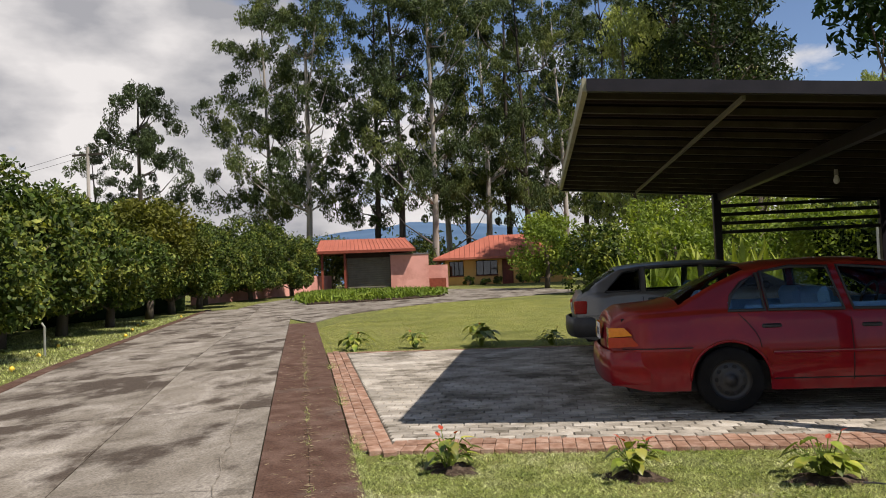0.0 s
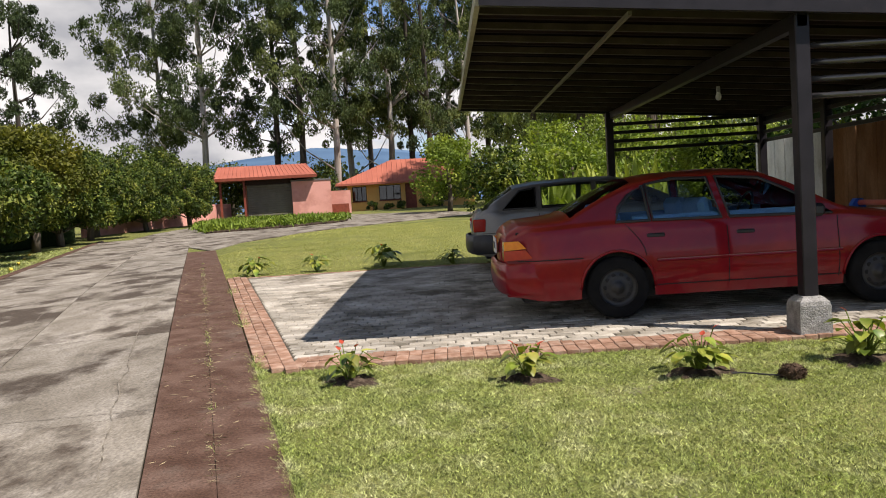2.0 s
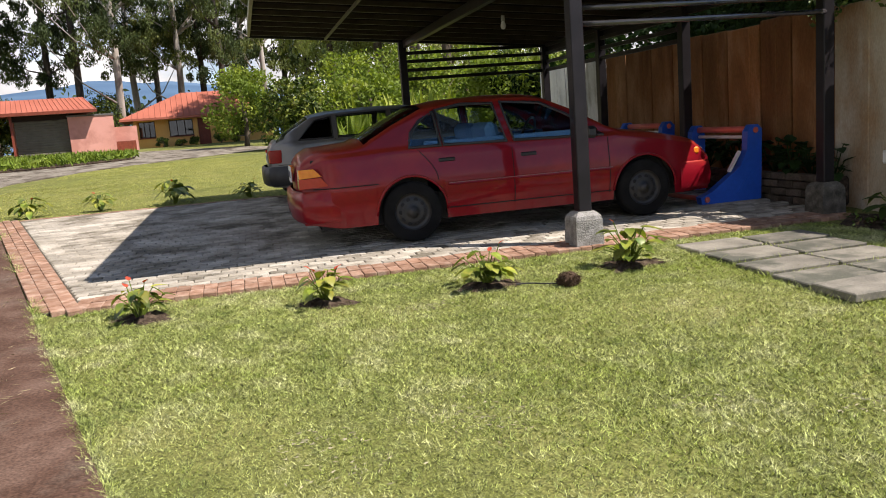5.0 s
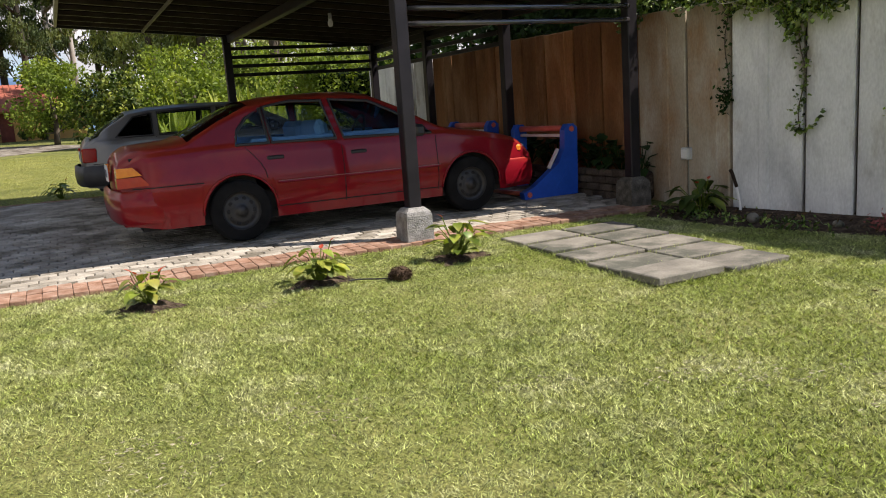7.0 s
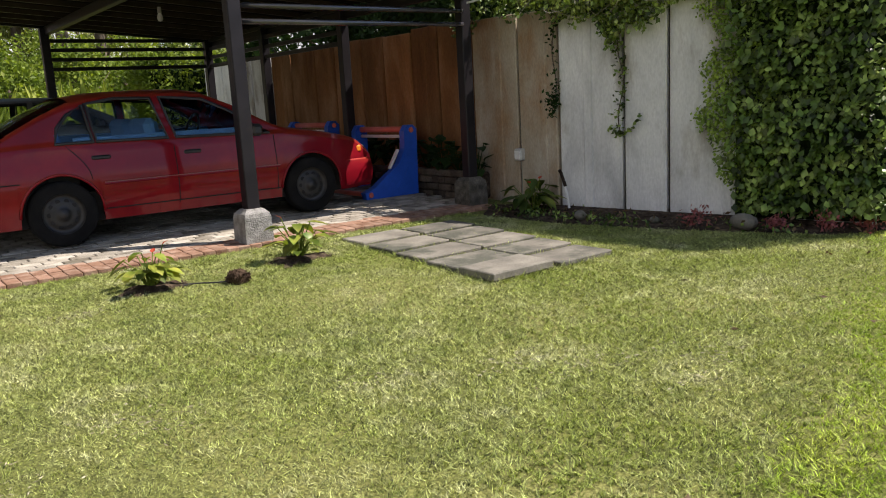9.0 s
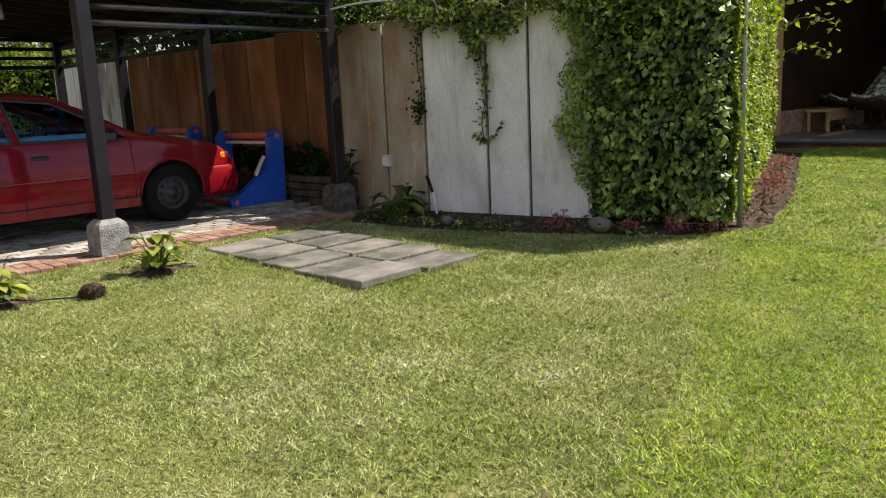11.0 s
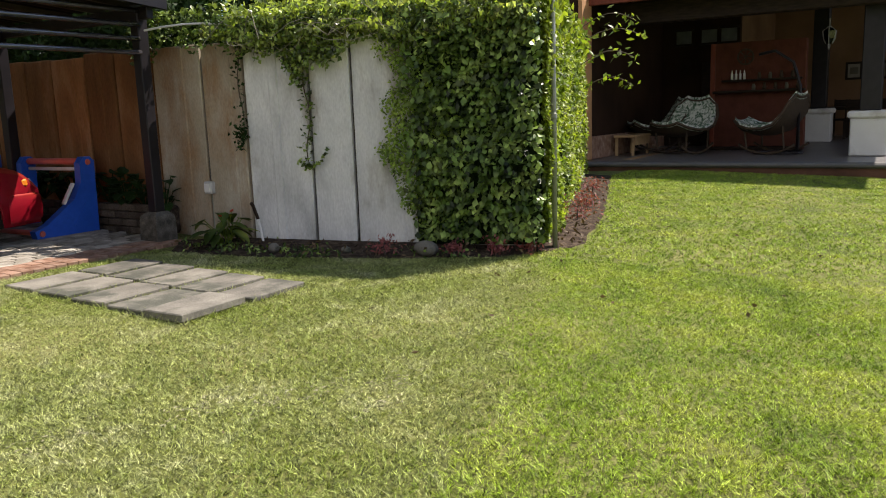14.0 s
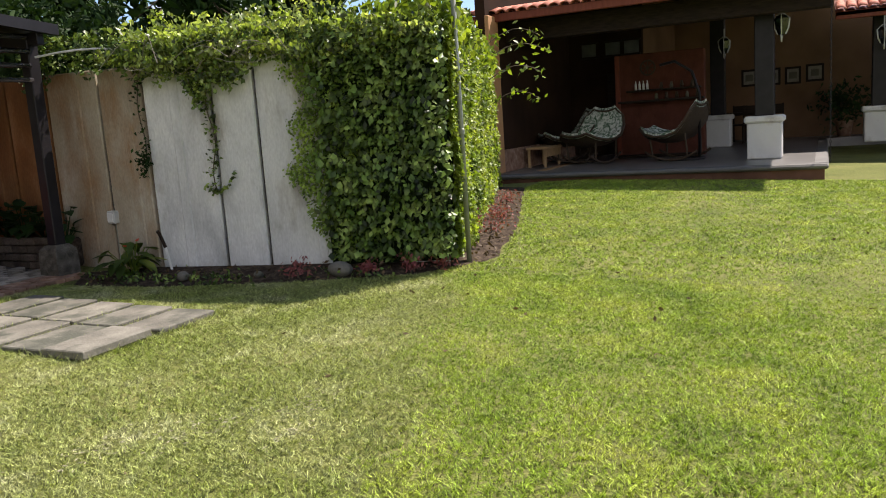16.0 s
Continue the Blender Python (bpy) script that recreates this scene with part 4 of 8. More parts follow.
def build_car(name, label, place, spec):
    """A car with its nose towards +x and its rear bumper at x = 0; spec holds its silhouette, belt, width, wheels and windows."""
    car = thing(name, label, "car", place, spec.get("turn", 0.0))
    L, half, paint = spec["length"], spec["half"], spec["paint"]
    sil = np.array(spec["silhouette"], float)
    belt = np.array(spec["belt"], float)
    sill = 0.20
    r_arch = spec["wheel"] + 0.055

    def top(x):
        return float(np.interp(x, sil[:, 0], sil[:, 1]))

    def belt_z(x):
        return min(float(np.interp(x, belt[:, 0], belt[:, 1])), top(x) - 0.02)

    def width(x):
        e = 1 - 0.13 * (1 - smoothstep(0, 0.45, x)) ** 2 - 0.16 * smoothstep(L - 0.65, L, x) ** 2
        return half * e

    def low(x):
        z = sill + 0.05 * (1 - smoothstep(0, 0.4, x))
        for wx in spec["hubs"]:
            d = abs(x - wx)
            if d < r_arch:
                z = max(z, spec["wheel"] + math.sqrt(r_arch * r_arch - d * d))
        return z

    def side_y(x, z):
        """Half width at height z: a tucked sill, a fold at the waist, then the cabin leaning inwards."""
        w, b = width(x), belt_z(x)
        if z <= b:
            u = (z - sill) / max(0.05, b - sill)
            return w * (1 - 0.055 * (1 - smoothstep(0, 0.4, u)) - 0.035 * smoothstep(0.55, 1.0, u))
        return w * 0.965 - (z - b) * spec["lean"] - 0.02 * smoothstep(0, 0.05, z - b)

    def ring(x):
        b, t, pts = belt_z(x), top(x), []
        lo = low(x)
        for k in range(11):
            z = lo + (b - lo) * k / 10
            pts.append((x, side_y(x, z), z))
        edge = max(b + 0.01, t - 0.09 if t - b > 0.16 else t - (t - b) * 0.55)
        for k in range(1, 11):
            z = b + (edge - b) * k / 10
            pts.append((x, side_y(x, z), z))
        ye = side_y(x, edge)
        for k in range(1, 13):
            a = math.pi / 2 * k / 12
            y = ye * (1 - (k / 12)) if k > 3 else ye - 0.05 * k / 3 * ye / 0.8
            q = 1 - (y / ye) ** 2
            pts.append((x, y, edge + (t - edge) * (q ** 0.42)))
        return pts

    xs = sorted(set([round(v, 4) for v in np.linspace(0.0, L, 170)] + [wx + s * r_arch for wx in spec["hubs"] for s in (-1, 1)]))
    rings = [ring(x) for x in xs]
    n = len(rings[0])

    def inside(poly, x, z):
        hit = False
        for (ax, az), (bx, bz) in zip(poly, poly[1:] + poly[:1]):
            if (az > z) != (bz > z) and x < (bx - ax) * (z - az) / (bz - az) + ax:
                hit = not hit
        return hit

    def screen_half(w, x):
        u = (x - w[0]) / (w[1] - w[0])
        return w[2] + 0.19 * ((1 - u) if w[0] < L / 2 else u)

    body = Shape()
    for s in (-1, 1):
        k0 = len(body.v)
        for r in rings:
            body.v += [(p[0], s * p[1], p[2]) for p in r]
        for i in range(len(rings) - 1):
            for j in range(n - 1):
                a = k0 + i * n + j
                q = (a, a + 1, a + n + 1, a + n)
                cx = sum(body.v[m][0] for m in q) / 4
                cy = abs(sum(body.v[m][1] for m in q) / 4)
                cz = sum(body.v[m][2] for m in q) / 4
                if j < 21 and any(inside(w, cx, cz) for w in spec["windows"]):
                    continue
                if j >= 20 and any(w[0] < cx < w[1] and cy < screen_half(w, cx) for w in spec["screens"]):
                    continue
                body.f.append(q)
        for i, x in ((0, xs[0]), (len(xs) - 1, xs[-1])):
            cap = [k0 + i * n + j for j in range(n)]
            k = len(body.v)
            zs = [rings[i][j][2] for j in range(n)]
            body.v += [(x + (-0.04 if i == 0 else 0.05) * math.sin(math.pi * min(1, (z - zs[0]) / (zs[-1] - zs[0]))), 0.0, z) for z in zs]
            for j in range(n - 1):
                body.f.append((cap[j], cap[j + 1], k + j + 1, k + j))
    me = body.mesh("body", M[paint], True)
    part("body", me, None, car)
    # window panes, a little inside the skin, with black surrounds
    for w in spec["windows"]:
        for s in (-1, 1):
            x0, x1 = min(p[0] for p in w), max(p[0] for p in w)
            pane = Shape()
            pane.add([(x, s * (side_y(x, z) - 0.012), z) for x, z in w], [tuple(range(len(w)))])
            pane.add([(x, s * (side_y(x, z) - 0.016), z) for x, z in w], [tuple(range(len(w)))])
            pn = part("side_window", pane, M["window_glass"] if spec.get("dark_rear") and w is spec["windows"][0] else M["car_glass"], car, "tinted side window")
            rim = [(x, s * (side_y(x, z) + 0.002), z) for x, z in w]
            part("window_surround", Shape().tube(rim + rim[:2], 0.017, 6, False), M["black_trim"], pn, smooth=True)
    for a, b, hw in spec["screens"]:
        rows = []
        for x in np.linspace(a - 0.03, b + 0.03, 8):
            row = []
            wide = screen_half((a, b, hw), x) + 0.03
            for y in np.linspace(-wide, wide, 15):
                ys = [p[1] for p in ring(x)[::-1]]
                zs = [p[2] for p in ring(x)[::-1]]
                row.append((x, y, float(np.interp(abs(y), ys[:12], zs[:12])) - 0.012))
            rows.append(row)
        part("windscreen", Shape().grid(rows), M["car_glass"], car, "tinted glass", smooth=True)
    # dark inside: floor, wheel wells, seats
    mid0, mid1 = spec["cabin"]
    part("underbody", Shape().box(0.15, -half + 0.12, 0.19, L - 0.2, half - 0.12, 0.30), M["dark_inside"], car)
    part("lining", Shape().box(mid0, -half + 0.1, 0.3, mid1, half - 0.1, 0.62).box(0.1, -half + 0.13, 0.3, mid0, half - 0.13, spec["rear_fill"]).box(mid1, -half + 0.13, 0.3, L - 0.25, half - 0.13, 0.66),
         M["dark_inside"], car)
    for sx, h in spec["seats"]:
        for y0, y1 in ((-half + 0.2, -0.06), (0.06, half - 0.2)):
            seat = Shape().box(sx, y0, 0.6, sx + 0.5, y1, 0.72, 0.05)
            seat.box(-0.07, y0, 0.62, 0.07, y1, h, 0.05, pose(sx - 0.02, 0, 0, 0, -9, 0) @ pose(0, 0, 0))
            part("seat", seat, M["seat_blue"], car, "blue cloth seat")
    if spec.get("steering"):
        ring_pts = [(spec["steering"] + 0.06 * math.sin(a), 0.36 + 0.18 * math.cos(a), 0.93 + 0.17 * math.sin(a)) for a in np.linspace(0, 2 * math.pi, 17)]
        part("steering_wheel", Shape().tube(ring_pts, 0.014, 6, False), M["black_trim"], car)
    # wheels
    R0 = spec["wheel"]
    for wx in spec["hubs"]:
        for s in (-1, 1):
            turn = pose(wx, s * (half - 0.11), R0, 90 * s, 0, 0)
            tyre = Shape().lathe([(R0 * 0.62, -0.085), (R0 * 0.9, -0.09), (R0 * 0.985, -0.075), (R0, -0.05), (R0, 0.05), (R0 * 0.985, 0.075), (R0 * 0.9, 0.09), (R0 * 0.62, 0.085)], 40, turn)
            wheel = part("wheel", tyre, M["rubber"], car, "worn black tyre on a steel rim", smooth=True)
            rim = Shape().lathe([(R0 * 0.64, 0.085), (R0 * 0.6, 0.06), (R0 * 0.52, 0.035), (R0 * 0.46, 0.05), (R0 * 0.3, 0.062), (R0 * 0.2, 0.055), (R0 * 0.17, 0.085), (0.0, 0.09)], 32, turn @ pose(0, 0, -0.0) @ Matrix.Diagonal((1, 1, -1, 1)))
            part("rim", rim, M["rim"], wheel, "dark steel rim", smooth=True)
            for k in range(10):
                a = 2 * math.pi * k / 10
                hole = Shape().lathe([(0.0, 0.055), (0.022, 0.055), (0.022, 0.06), (0.0, 0.062)], 8, turn @ Matrix.Diagonal((1, 1, -1, 1)) @ pose(R0 * 0.4 * math.cos(a), R0 * 0.4 * math.sin(a), -0.004))
                part("rim_hole", hole, M["dark_inside"], wheel)
        for s in (-1, 1):
            arcs = [[(wx + (r_arch + 0.004) * math.cos(a), s * y, R0 + (r_arch + 0.004) * math.sin(a)) for y in (half - 0.5, half - 0.3, half - 0.055)] for a in np.linspace(-0.12, math.pi + 0.12, 19)]
            part("wheel_well", Shape().grid(arcs), M["dark_inside"], car)
            lip = [(wx + r_arch * math.cos(a), s * (side_y(wx + r_arch * math.cos(a), R0 + r_arch * math.sin(a)) + 0.004), R0 + r_arch * math.sin(a)) for a in np.linspace(0.0, math.pi, 23)]
            part("wheel_arch", Shape().tube(lip, 0.013, 6), M[paint], car, smooth=True)
    # seams, handles, mouldings
    for s in (-1, 1):
        y0, y1 = sorted((s * (half - 0.10), s * (half - 0.13)))
        part("door_lining", Shape().box(mid0 + 0.25, y0, 0.45, mid1 - 0.1, y1, spec.get("lining_top", 0.86), 0.01), M["seat_blue"], car, "blue cloth door lining")
        x_sill = np.linspace(spec["hubs"][0] + r_arch + 0.02, spec["hubs"][1] - r_arch - 0.02, 10)
        part("sill_seam", Shape().tube([(x, s * (side_y(x, 0.30) + 0.001), 0.30) for x in x_sill], 0.006, 5), M["dark_inside"], car)
        x_end = np.linspace(0.10, spec["hubs"][0] - r_arch * 0.92, 9)
        part("bumper_seam", Shape().tube([(x, s * (side_y(x, 0.59) + 0.002), 0.59) for x in x_end], 0.005, 5), M["dark_inside"], car)
        for x0, z_up, bow in spec["seams"]:
            pts = [(x0 + bow * math.sin(math.pi * u) + spec.get("seam_rake", 0.0) * u, 0, 0.28 + (z_up - 0.28) * u) for u in np.linspace(0, 1, 9)]
            pts = [q for q in pts if q[2] > low(q[0]) + 0.012]
            part("door_seam", Shape().tube([(x, s * (side_y(x, z) + 0.0005), z) for x, _, z in pts], 0.0045, 5), M["dark_inside"], car)
        for hx, hz in spec["handles"]:
            y = s * (side_y(hx, hz) + 0.012)
            part("door_handle", Shape().box(hx - 0.085, min(y, y - s * 0.03), hz - 0.02, hx + 0.085, max(y, y - s * 0.03), hz + 0.02, 0.012), M[spec["handle_mat"]], car)
        zm = spec["moulding"]
        mx = [x for x in np.linspace(spec["hubs"][0] + r_arch + 0.02, spec["hubs"][1] - r_arch - 0.02, 14)]
        part("side_moulding", Shape().tube([(x, s * (side_y(x, zm) + 0.003), zm) for x in mx], 0.012, 6), M[paint], car)
        part("trim_line", Shape().tube([(x, s * (side_y(x, zm) + 0.012), zm + 0.011) for x in mx], 0.004, 5), M["dull_trim"], car)
        mirror_x = spec["mirror"]
        part("wing_mirror", Shape().box(mirror_x - 0.06, min(s * (half - 0.03), s * (half + 0.15)), belt_z(mirror_x) + 0.0, mirror_x + 0.06, max(s * (half - 0.03), s * (half + 0.15)), belt_z(mirror_x) + 0.12, 0.03), M["black_trim"], car)
    # bumpers
    for x0, x1, z0, z1, mat in spec["bumpers"]:
        sh = Shape()
        rows = []
        rear = x0 < L / 2
        ys = np.linspace(-1, 1, 25)
        for z, push in ((z0, -0.03), (z0 + 0.03, 0.0), ((z0 + z1) / 2, 0.012), (z1 - 0.02, 0.0), (z1, -0.035)):
            row = []
            for u in ys:
                hw = half * 0.955 + push * 0.4
                curve = 0.10 * abs(u) ** 4
                x = (x0 + curve - push) if rear else (x1 - curve + push)
                row.append((x, u * hw, z))
            wrap = 0.42 if rear else 0.45
            row = [((x0 + wrap) if rear else (x1 - wrap), -half * 0.985 - push * 0.2, z)] + row + [((x0 + wrap) if rear else (x1 - wrap), half * 0.985 + push * 0.2, z)]
            rows.append(row)
        sh.grid(rows)
        part("bumper", sh, M[mat], car, smooth=True)
    for nm, x0, x1, y0, y1, z0, z1, mat in spec["lamps"]:
        for s in (-1, 1):
            if nm == "tail_lamp" and spec.get("wedge"):
                lens = Shape().prism([(x0, z0), (x1, z0 + 0.01), (x1 - 0.07, z1), (x0, z1)], "y", min(s * y0, s * y1), max(s * y0, s * y1))
            else:
                lens = Shape().box(x0, min(s * y0, s * y1), z0, x1, max(s * y0, s * y1), z1, 0.015)
            part(nm, lens, M[mat], car)
    px, pz = spec["plate"]
    plate = part("number_plate", Shape().box(px - 0.012, -0.16, pz - 0.08, px, 0.16, pz + 0.08, 0.004), M["plate"], car)
    part("plate_bar", Shape().box(px - 0.015, -0.12, pz - 0.035, px - 0.012, 0.12, pz + 0.035), M["ink"], plate)
    return car


build_car("red_sedan", "sun-worn red four-door sedan with sunlit-tinted top panels and steel wheels parked under the carport", (0.62, 8.14, gz(2, 8.1) + 0.006), {
    "length": 4.32, "half": 0.84, "paint": "car_red", "wheel": 0.293, "hubs": (1.03, 3.495), "lean": 0.40, "cabin": (0.95, 3.1), "rear_fill": 0.86,
    "silhouette": [(0, 0.84), (0.03, 0.91), (0.12, 0.965), (0.5, 0.995), (0.58, 1.01), (0.93, 1.195), (1.2, 1.315), (1.5, 1.357), (2.0, 1.372), (2.3, 1.365), (2.5, 1.335), (2.75, 1.225), (3.1, 1.03), (3.28, 0.935), (3.6, 0.89), (4.0, 0.81), (4.2, 0.74), (4.28, 0.68), (4.32, 0.60)],
    "belt": [(0, 0.76), (0.2, 0.85), (0.8, 0.875), (3.2, 0.85), (3.6, 0.79), (4.1, 0.70), (4.32, 0.54)],
    "windows": [[(1.04, 0.905), (1.36, 0.905), (1.33, 1.235), (1.18, 1.15), (1.08, 1.04)], [(1.39, 0.905), (2.03, 0.895), (1.945, 1.275), (1.62, 1.285), (1.36, 1.245)], [(2.11, 0.895), (3.06, 0.875), (2.70, 1.115), (2.44, 1.245), (2.03, 1.28)]],
    "screens": [(0.61, 1.22, 0.54), (2.56, 3.22, 0.56)],
    "lining_top": 0.95, "wedge": True, "seats": [(1.22, 1.08), (2.12, 1.10)], "steering": 2.68,
    "seams": [(1.12, 0.88, 0.18), (2.07, 0.88, 0.0), (3.1, 0.85, 0.0)], "handles": [(1.40, 0.765), (2.24, 0.75)], "handle_mat": "black_trim", "moulding": 0.53, "mirror": 2.86,
    "bumpers": [(-0.09, 0.3, 0.27, 0.575, "car_red"), (4.0, 4.36, 0.24, 0.52, "car_red")],
    "lamps": [("tail_lamp", -0.03, 0.245, 0.60, 0.812, 0.605, 0.698, "lamp_red"), ("tail_lamp", -0.025, 0.185, 0.60, 0.808, 0.70, 0.785, "lamp_amber"), ("indicator", 4.04, 4.19, 0.64, 0.735, 0.585, 0.66, "lamp_amber"), ("headlamp", 4.12, 4.285, 0.34, 0.64, 0.555, 0.655, "lamp_clear")],
    "plate": (-0.05, 0.72)})
hatch = build_car("grey_hatchback", "old grey hatchback with a black bumper under the carport", (0.50, 12.35, gz(2, 12.3) + 0.006), {
    "length": 4.1, "half": 0.81, "paint": "car_grey", "wheel": 0.285, "hubs": (0.82, 3.25), "lean": 0.34, "cabin": (0.5, 3.0), "rear_fill": 0.8, "dark_rear": True,
    "silhouette": [(0, 0.86), (0.05, 0.96), (0.3, 1.14), (0.62, 1.335), (0.9, 1.375), (1.5, 1.40), (2.1, 1.39), (2.4, 1.33), (3.0, 1.03), (3.15, 0.97), (3.7, 0.90), (4.0, 0.8), (4.1, 0.6)],
    "belt": [(0, 0.82), (0.15, 0.9), (3.0, 0.91), (3.6, 0.84), (4.1, 0.55)],
    "windows": [[(0.42, 0.95), (0.92, 0.95), (0.92, 1.27), (0.68, 1.23)], [(1.0, 0.95), (1.75, 0.95), (1.75, 1.3), (1.0, 1.285)], [(1.83, 0.95), (2.75, 0.95), (2.3, 1.28), (1.83, 1.3)]],
    "screens": [(0.10, 0.58, 0.55), (2.45, 3.0, 0.56)],
    "seats": [(1.1, 1.05), (2.0, 1.08)], "seams": [(0.95, 0.93, 0.0), (1.79, 0.93, 0.0), (2.85, 0.92, 0.0)], "handles": [(1.1, 0.82), (1.95, 0.82)], "handle_mat": "black_trim", "moulding": 0.56, "mirror": 2.6,
    "bumpers": [(-0.12, 0.26, 0.27, 0.57, "black_trim"), (3.8, 4.16, 0.26, 0.52, "black_trim")],
    "lamps": [("tail_lamp", -0.03, 0.16, 0.60, 0.755, 0.62, 0.82, "lamp_red"), ("headlamp", 3.95, 4.1, 0.4, 0.68, 0.56, 0.7, "lamp_clear")],
    "plate": (-0.03, 0.7)})
hatch.scale = (1.0, 1.0, 0.94)


# ---- trees ----
def limb_tree(name, label, place, trunk_path, radii, clumps, mats, leaf, rng, group="", limbs=8, category="tree", turn=0.0):
    """A tree: tapered trunk, limbs to the clumps, and a crown of many leaves."""
    tree = thing(name, label, category, place, turn, group)
    bark, leaf_mat = mats
    sh = Shape().tube(trunk_path, radii, 9)
    pts = [Vector(p) for p in trunk_path]
    for c in clumps[:limbs]:
        c = Vector(c[:3])
        base = min(pts[1:-1] or pts, key=lambda p: abs(p.z - (c.z - 0.9 * (Vector((c.x, c.y)).length))))
        r = 0.28 * radii[0]
        mid = (base + c) / 2 + Vector((rng.uniform(-0.3, 0.3), rng.uniform(-0.3, 0.3), -0.12 * (c - base).length))
        sh.tube([base, mid, c], [r, r * 0.6, r * 0.18], 5)
    part("trunk", sh, bark, tree, smooth=True)
    cent, out = [], []
    for x, y, z, rad, n in clumps:
        d = rng.normal(size=(int(n), 3))
        d /= np.linalg.norm(d, axis=1)[:, None]
        d *= rng.uniform(0.25, 1.0, (int(n), 1)) ** 0.5
        cent.append(np.array([x, y, z]) + d * rad * np.array([1, 1, leaf["flat"]]))
        out.append(d)
    part("crown", leaf_mesh("crown", leaf_mat, np.concatenate(cent), leaf["l"], leaf["w"], rng, leaf["droop"], np.concatenate(out) * leaf["out"]), None, tree)
    return tree


def bearing(px_deg, d):
    """A place d metres off at an angle clockwise from straight ahead of the parking bay."""
    a = radians(px_deg)
    return d * math.sin(a), d * math.cos(a)


def eucalyptus(rng, height, spread, bark, leafm, low=0.2, n=42, per=66, size=0.92):
    lean = rng.uniform(-0.6, 0.6, 2)
    path = [(lean[0] * t * t * 2 + 0.25 * math.sin(5 * t), lean[1] * t * t * 2, height * t) for t in np.linspace(0, 1, 10)]
    radii = [0.34 * (1 - 0.88 * t) for t in np.linspace(0, 1, 10)]
    cl = []
    for k in range(n):
        t = low + (1 - low) * rng.uniform(0, 1) ** 1.05
        a = rng.uniform(0, 2 * math.pi)
        prof = math.sin(math.pi * min(1, (t - low) / (1 - low) * 0.82 + 0.16)) ** 0.6
        r = spread * prof * rng.uniform(0.2, 1.05)
        bx, by, bz = r * math.cos(a) + path[5][0], r * math.sin(a), height * t
        for q in range(4):
            w = 0.0 if q == 0 else 1.0
            cl.append((bx + w * rng.normal(0, 0.85), by + w * rng.normal(0, 0.85), bz + w * rng.normal(-0.3, 0.6), rng.uniform(0.35, 0.85) * size, per))
    cl = cl[0::4] + cl[1::4] + cl[2::4] + cl[3::4]
    return path, radii, cl


rng = np.random.default_rng(5)
EUC = {"l": 0.36, "w": 0.12, "droop": 1.5, "flat": 1.15, "out": 0.3}
euc_models = []
for k, (h, sp, bk, lf) in enumerate(((33, 7.6, "bark_pale", "leaf_euc"), (31, 4.2, "bark_dark", "leaf_euc"), (34, 5.0, "bark_dark", "leaf_euc_dark"), (29, 5.4, "bark_pale", "leaf_euc_sun"))):
    pth, rad, cl = eucalyptus(rng, h, sp, M[bk], M[lf], 0.2, 76 if k == 0 else 34, 120 if k == 0 else 108, 1.1 if k == 0 else 0.95)
    lbl = "tall pale-barked eucalyptus with loose drooping foliage" if bk == "bark_pale" else "tall dark-stemmed eucalyptus with ragged hanging foliage"
    spots = ((-16.6, 75), (-11.7, 78), (-9.9, 72), (-3.6, 76))
    x, y = bearing(*spots[k])
    euc_models.append(limb_tree("eucalyptus_tree", lbl, (x, y, gz(x, y) - 0.1), pth, rad, cl, (M[bk], M[lf]), EUC, rng, "eucalyptus row", 26))
for k, (b, d, tn, sc) in enumerate(((-19.2, 82, 70, 0.92), (-7.5, 70, 30, 0.98), (-6.3, 84, 200, 1.08), (-2.0, 80, 100, 1.0), (-0.6, 70, 260, 0.9), (0.6, 86, 320, 1.05), (2.0, 74, 40, 0.85),
                                    (3.6, 88, 210, 1.0), (5.2, 78, 130, 0.92), (7.0, 84, 20, 0.9), (-30.5, 84, 10, 0.44), (-5.0, 98, 90, 1.1), (9.0, 90, 310, 0.8))):
    x, y = bearing(b, d)
    src = euc_models[(k * 3 + 1) % 4] if k not in (0, 10) else euc_models[2 if k else 0]
    m = pose(x, y, gz(x, y) - 0.1, 0, 0, tn)
    t = copy_thing(src, m)
    t.scale = (sc * 1.3, sc * 1.3, sc) if k == 10 else (sc, sc, sc)

pth, rad, cl = eucalyptus(rng, 20, 4.9, M["bark_dark"], M["leaf_euc_dark"], 0.22, 50, 100, 1.0)
x, y = bearing(-28.0, 78)
limb_tree("eucalyptus_tree", "broad dark eucalyptus with dense clumped foliage", (x, y, gz(x, y) - 0.1), pth, rad, cl, (M["bark_dark"], M["leaf_euc_dark"]), EUC, rng, "eucalyptus row", 26)

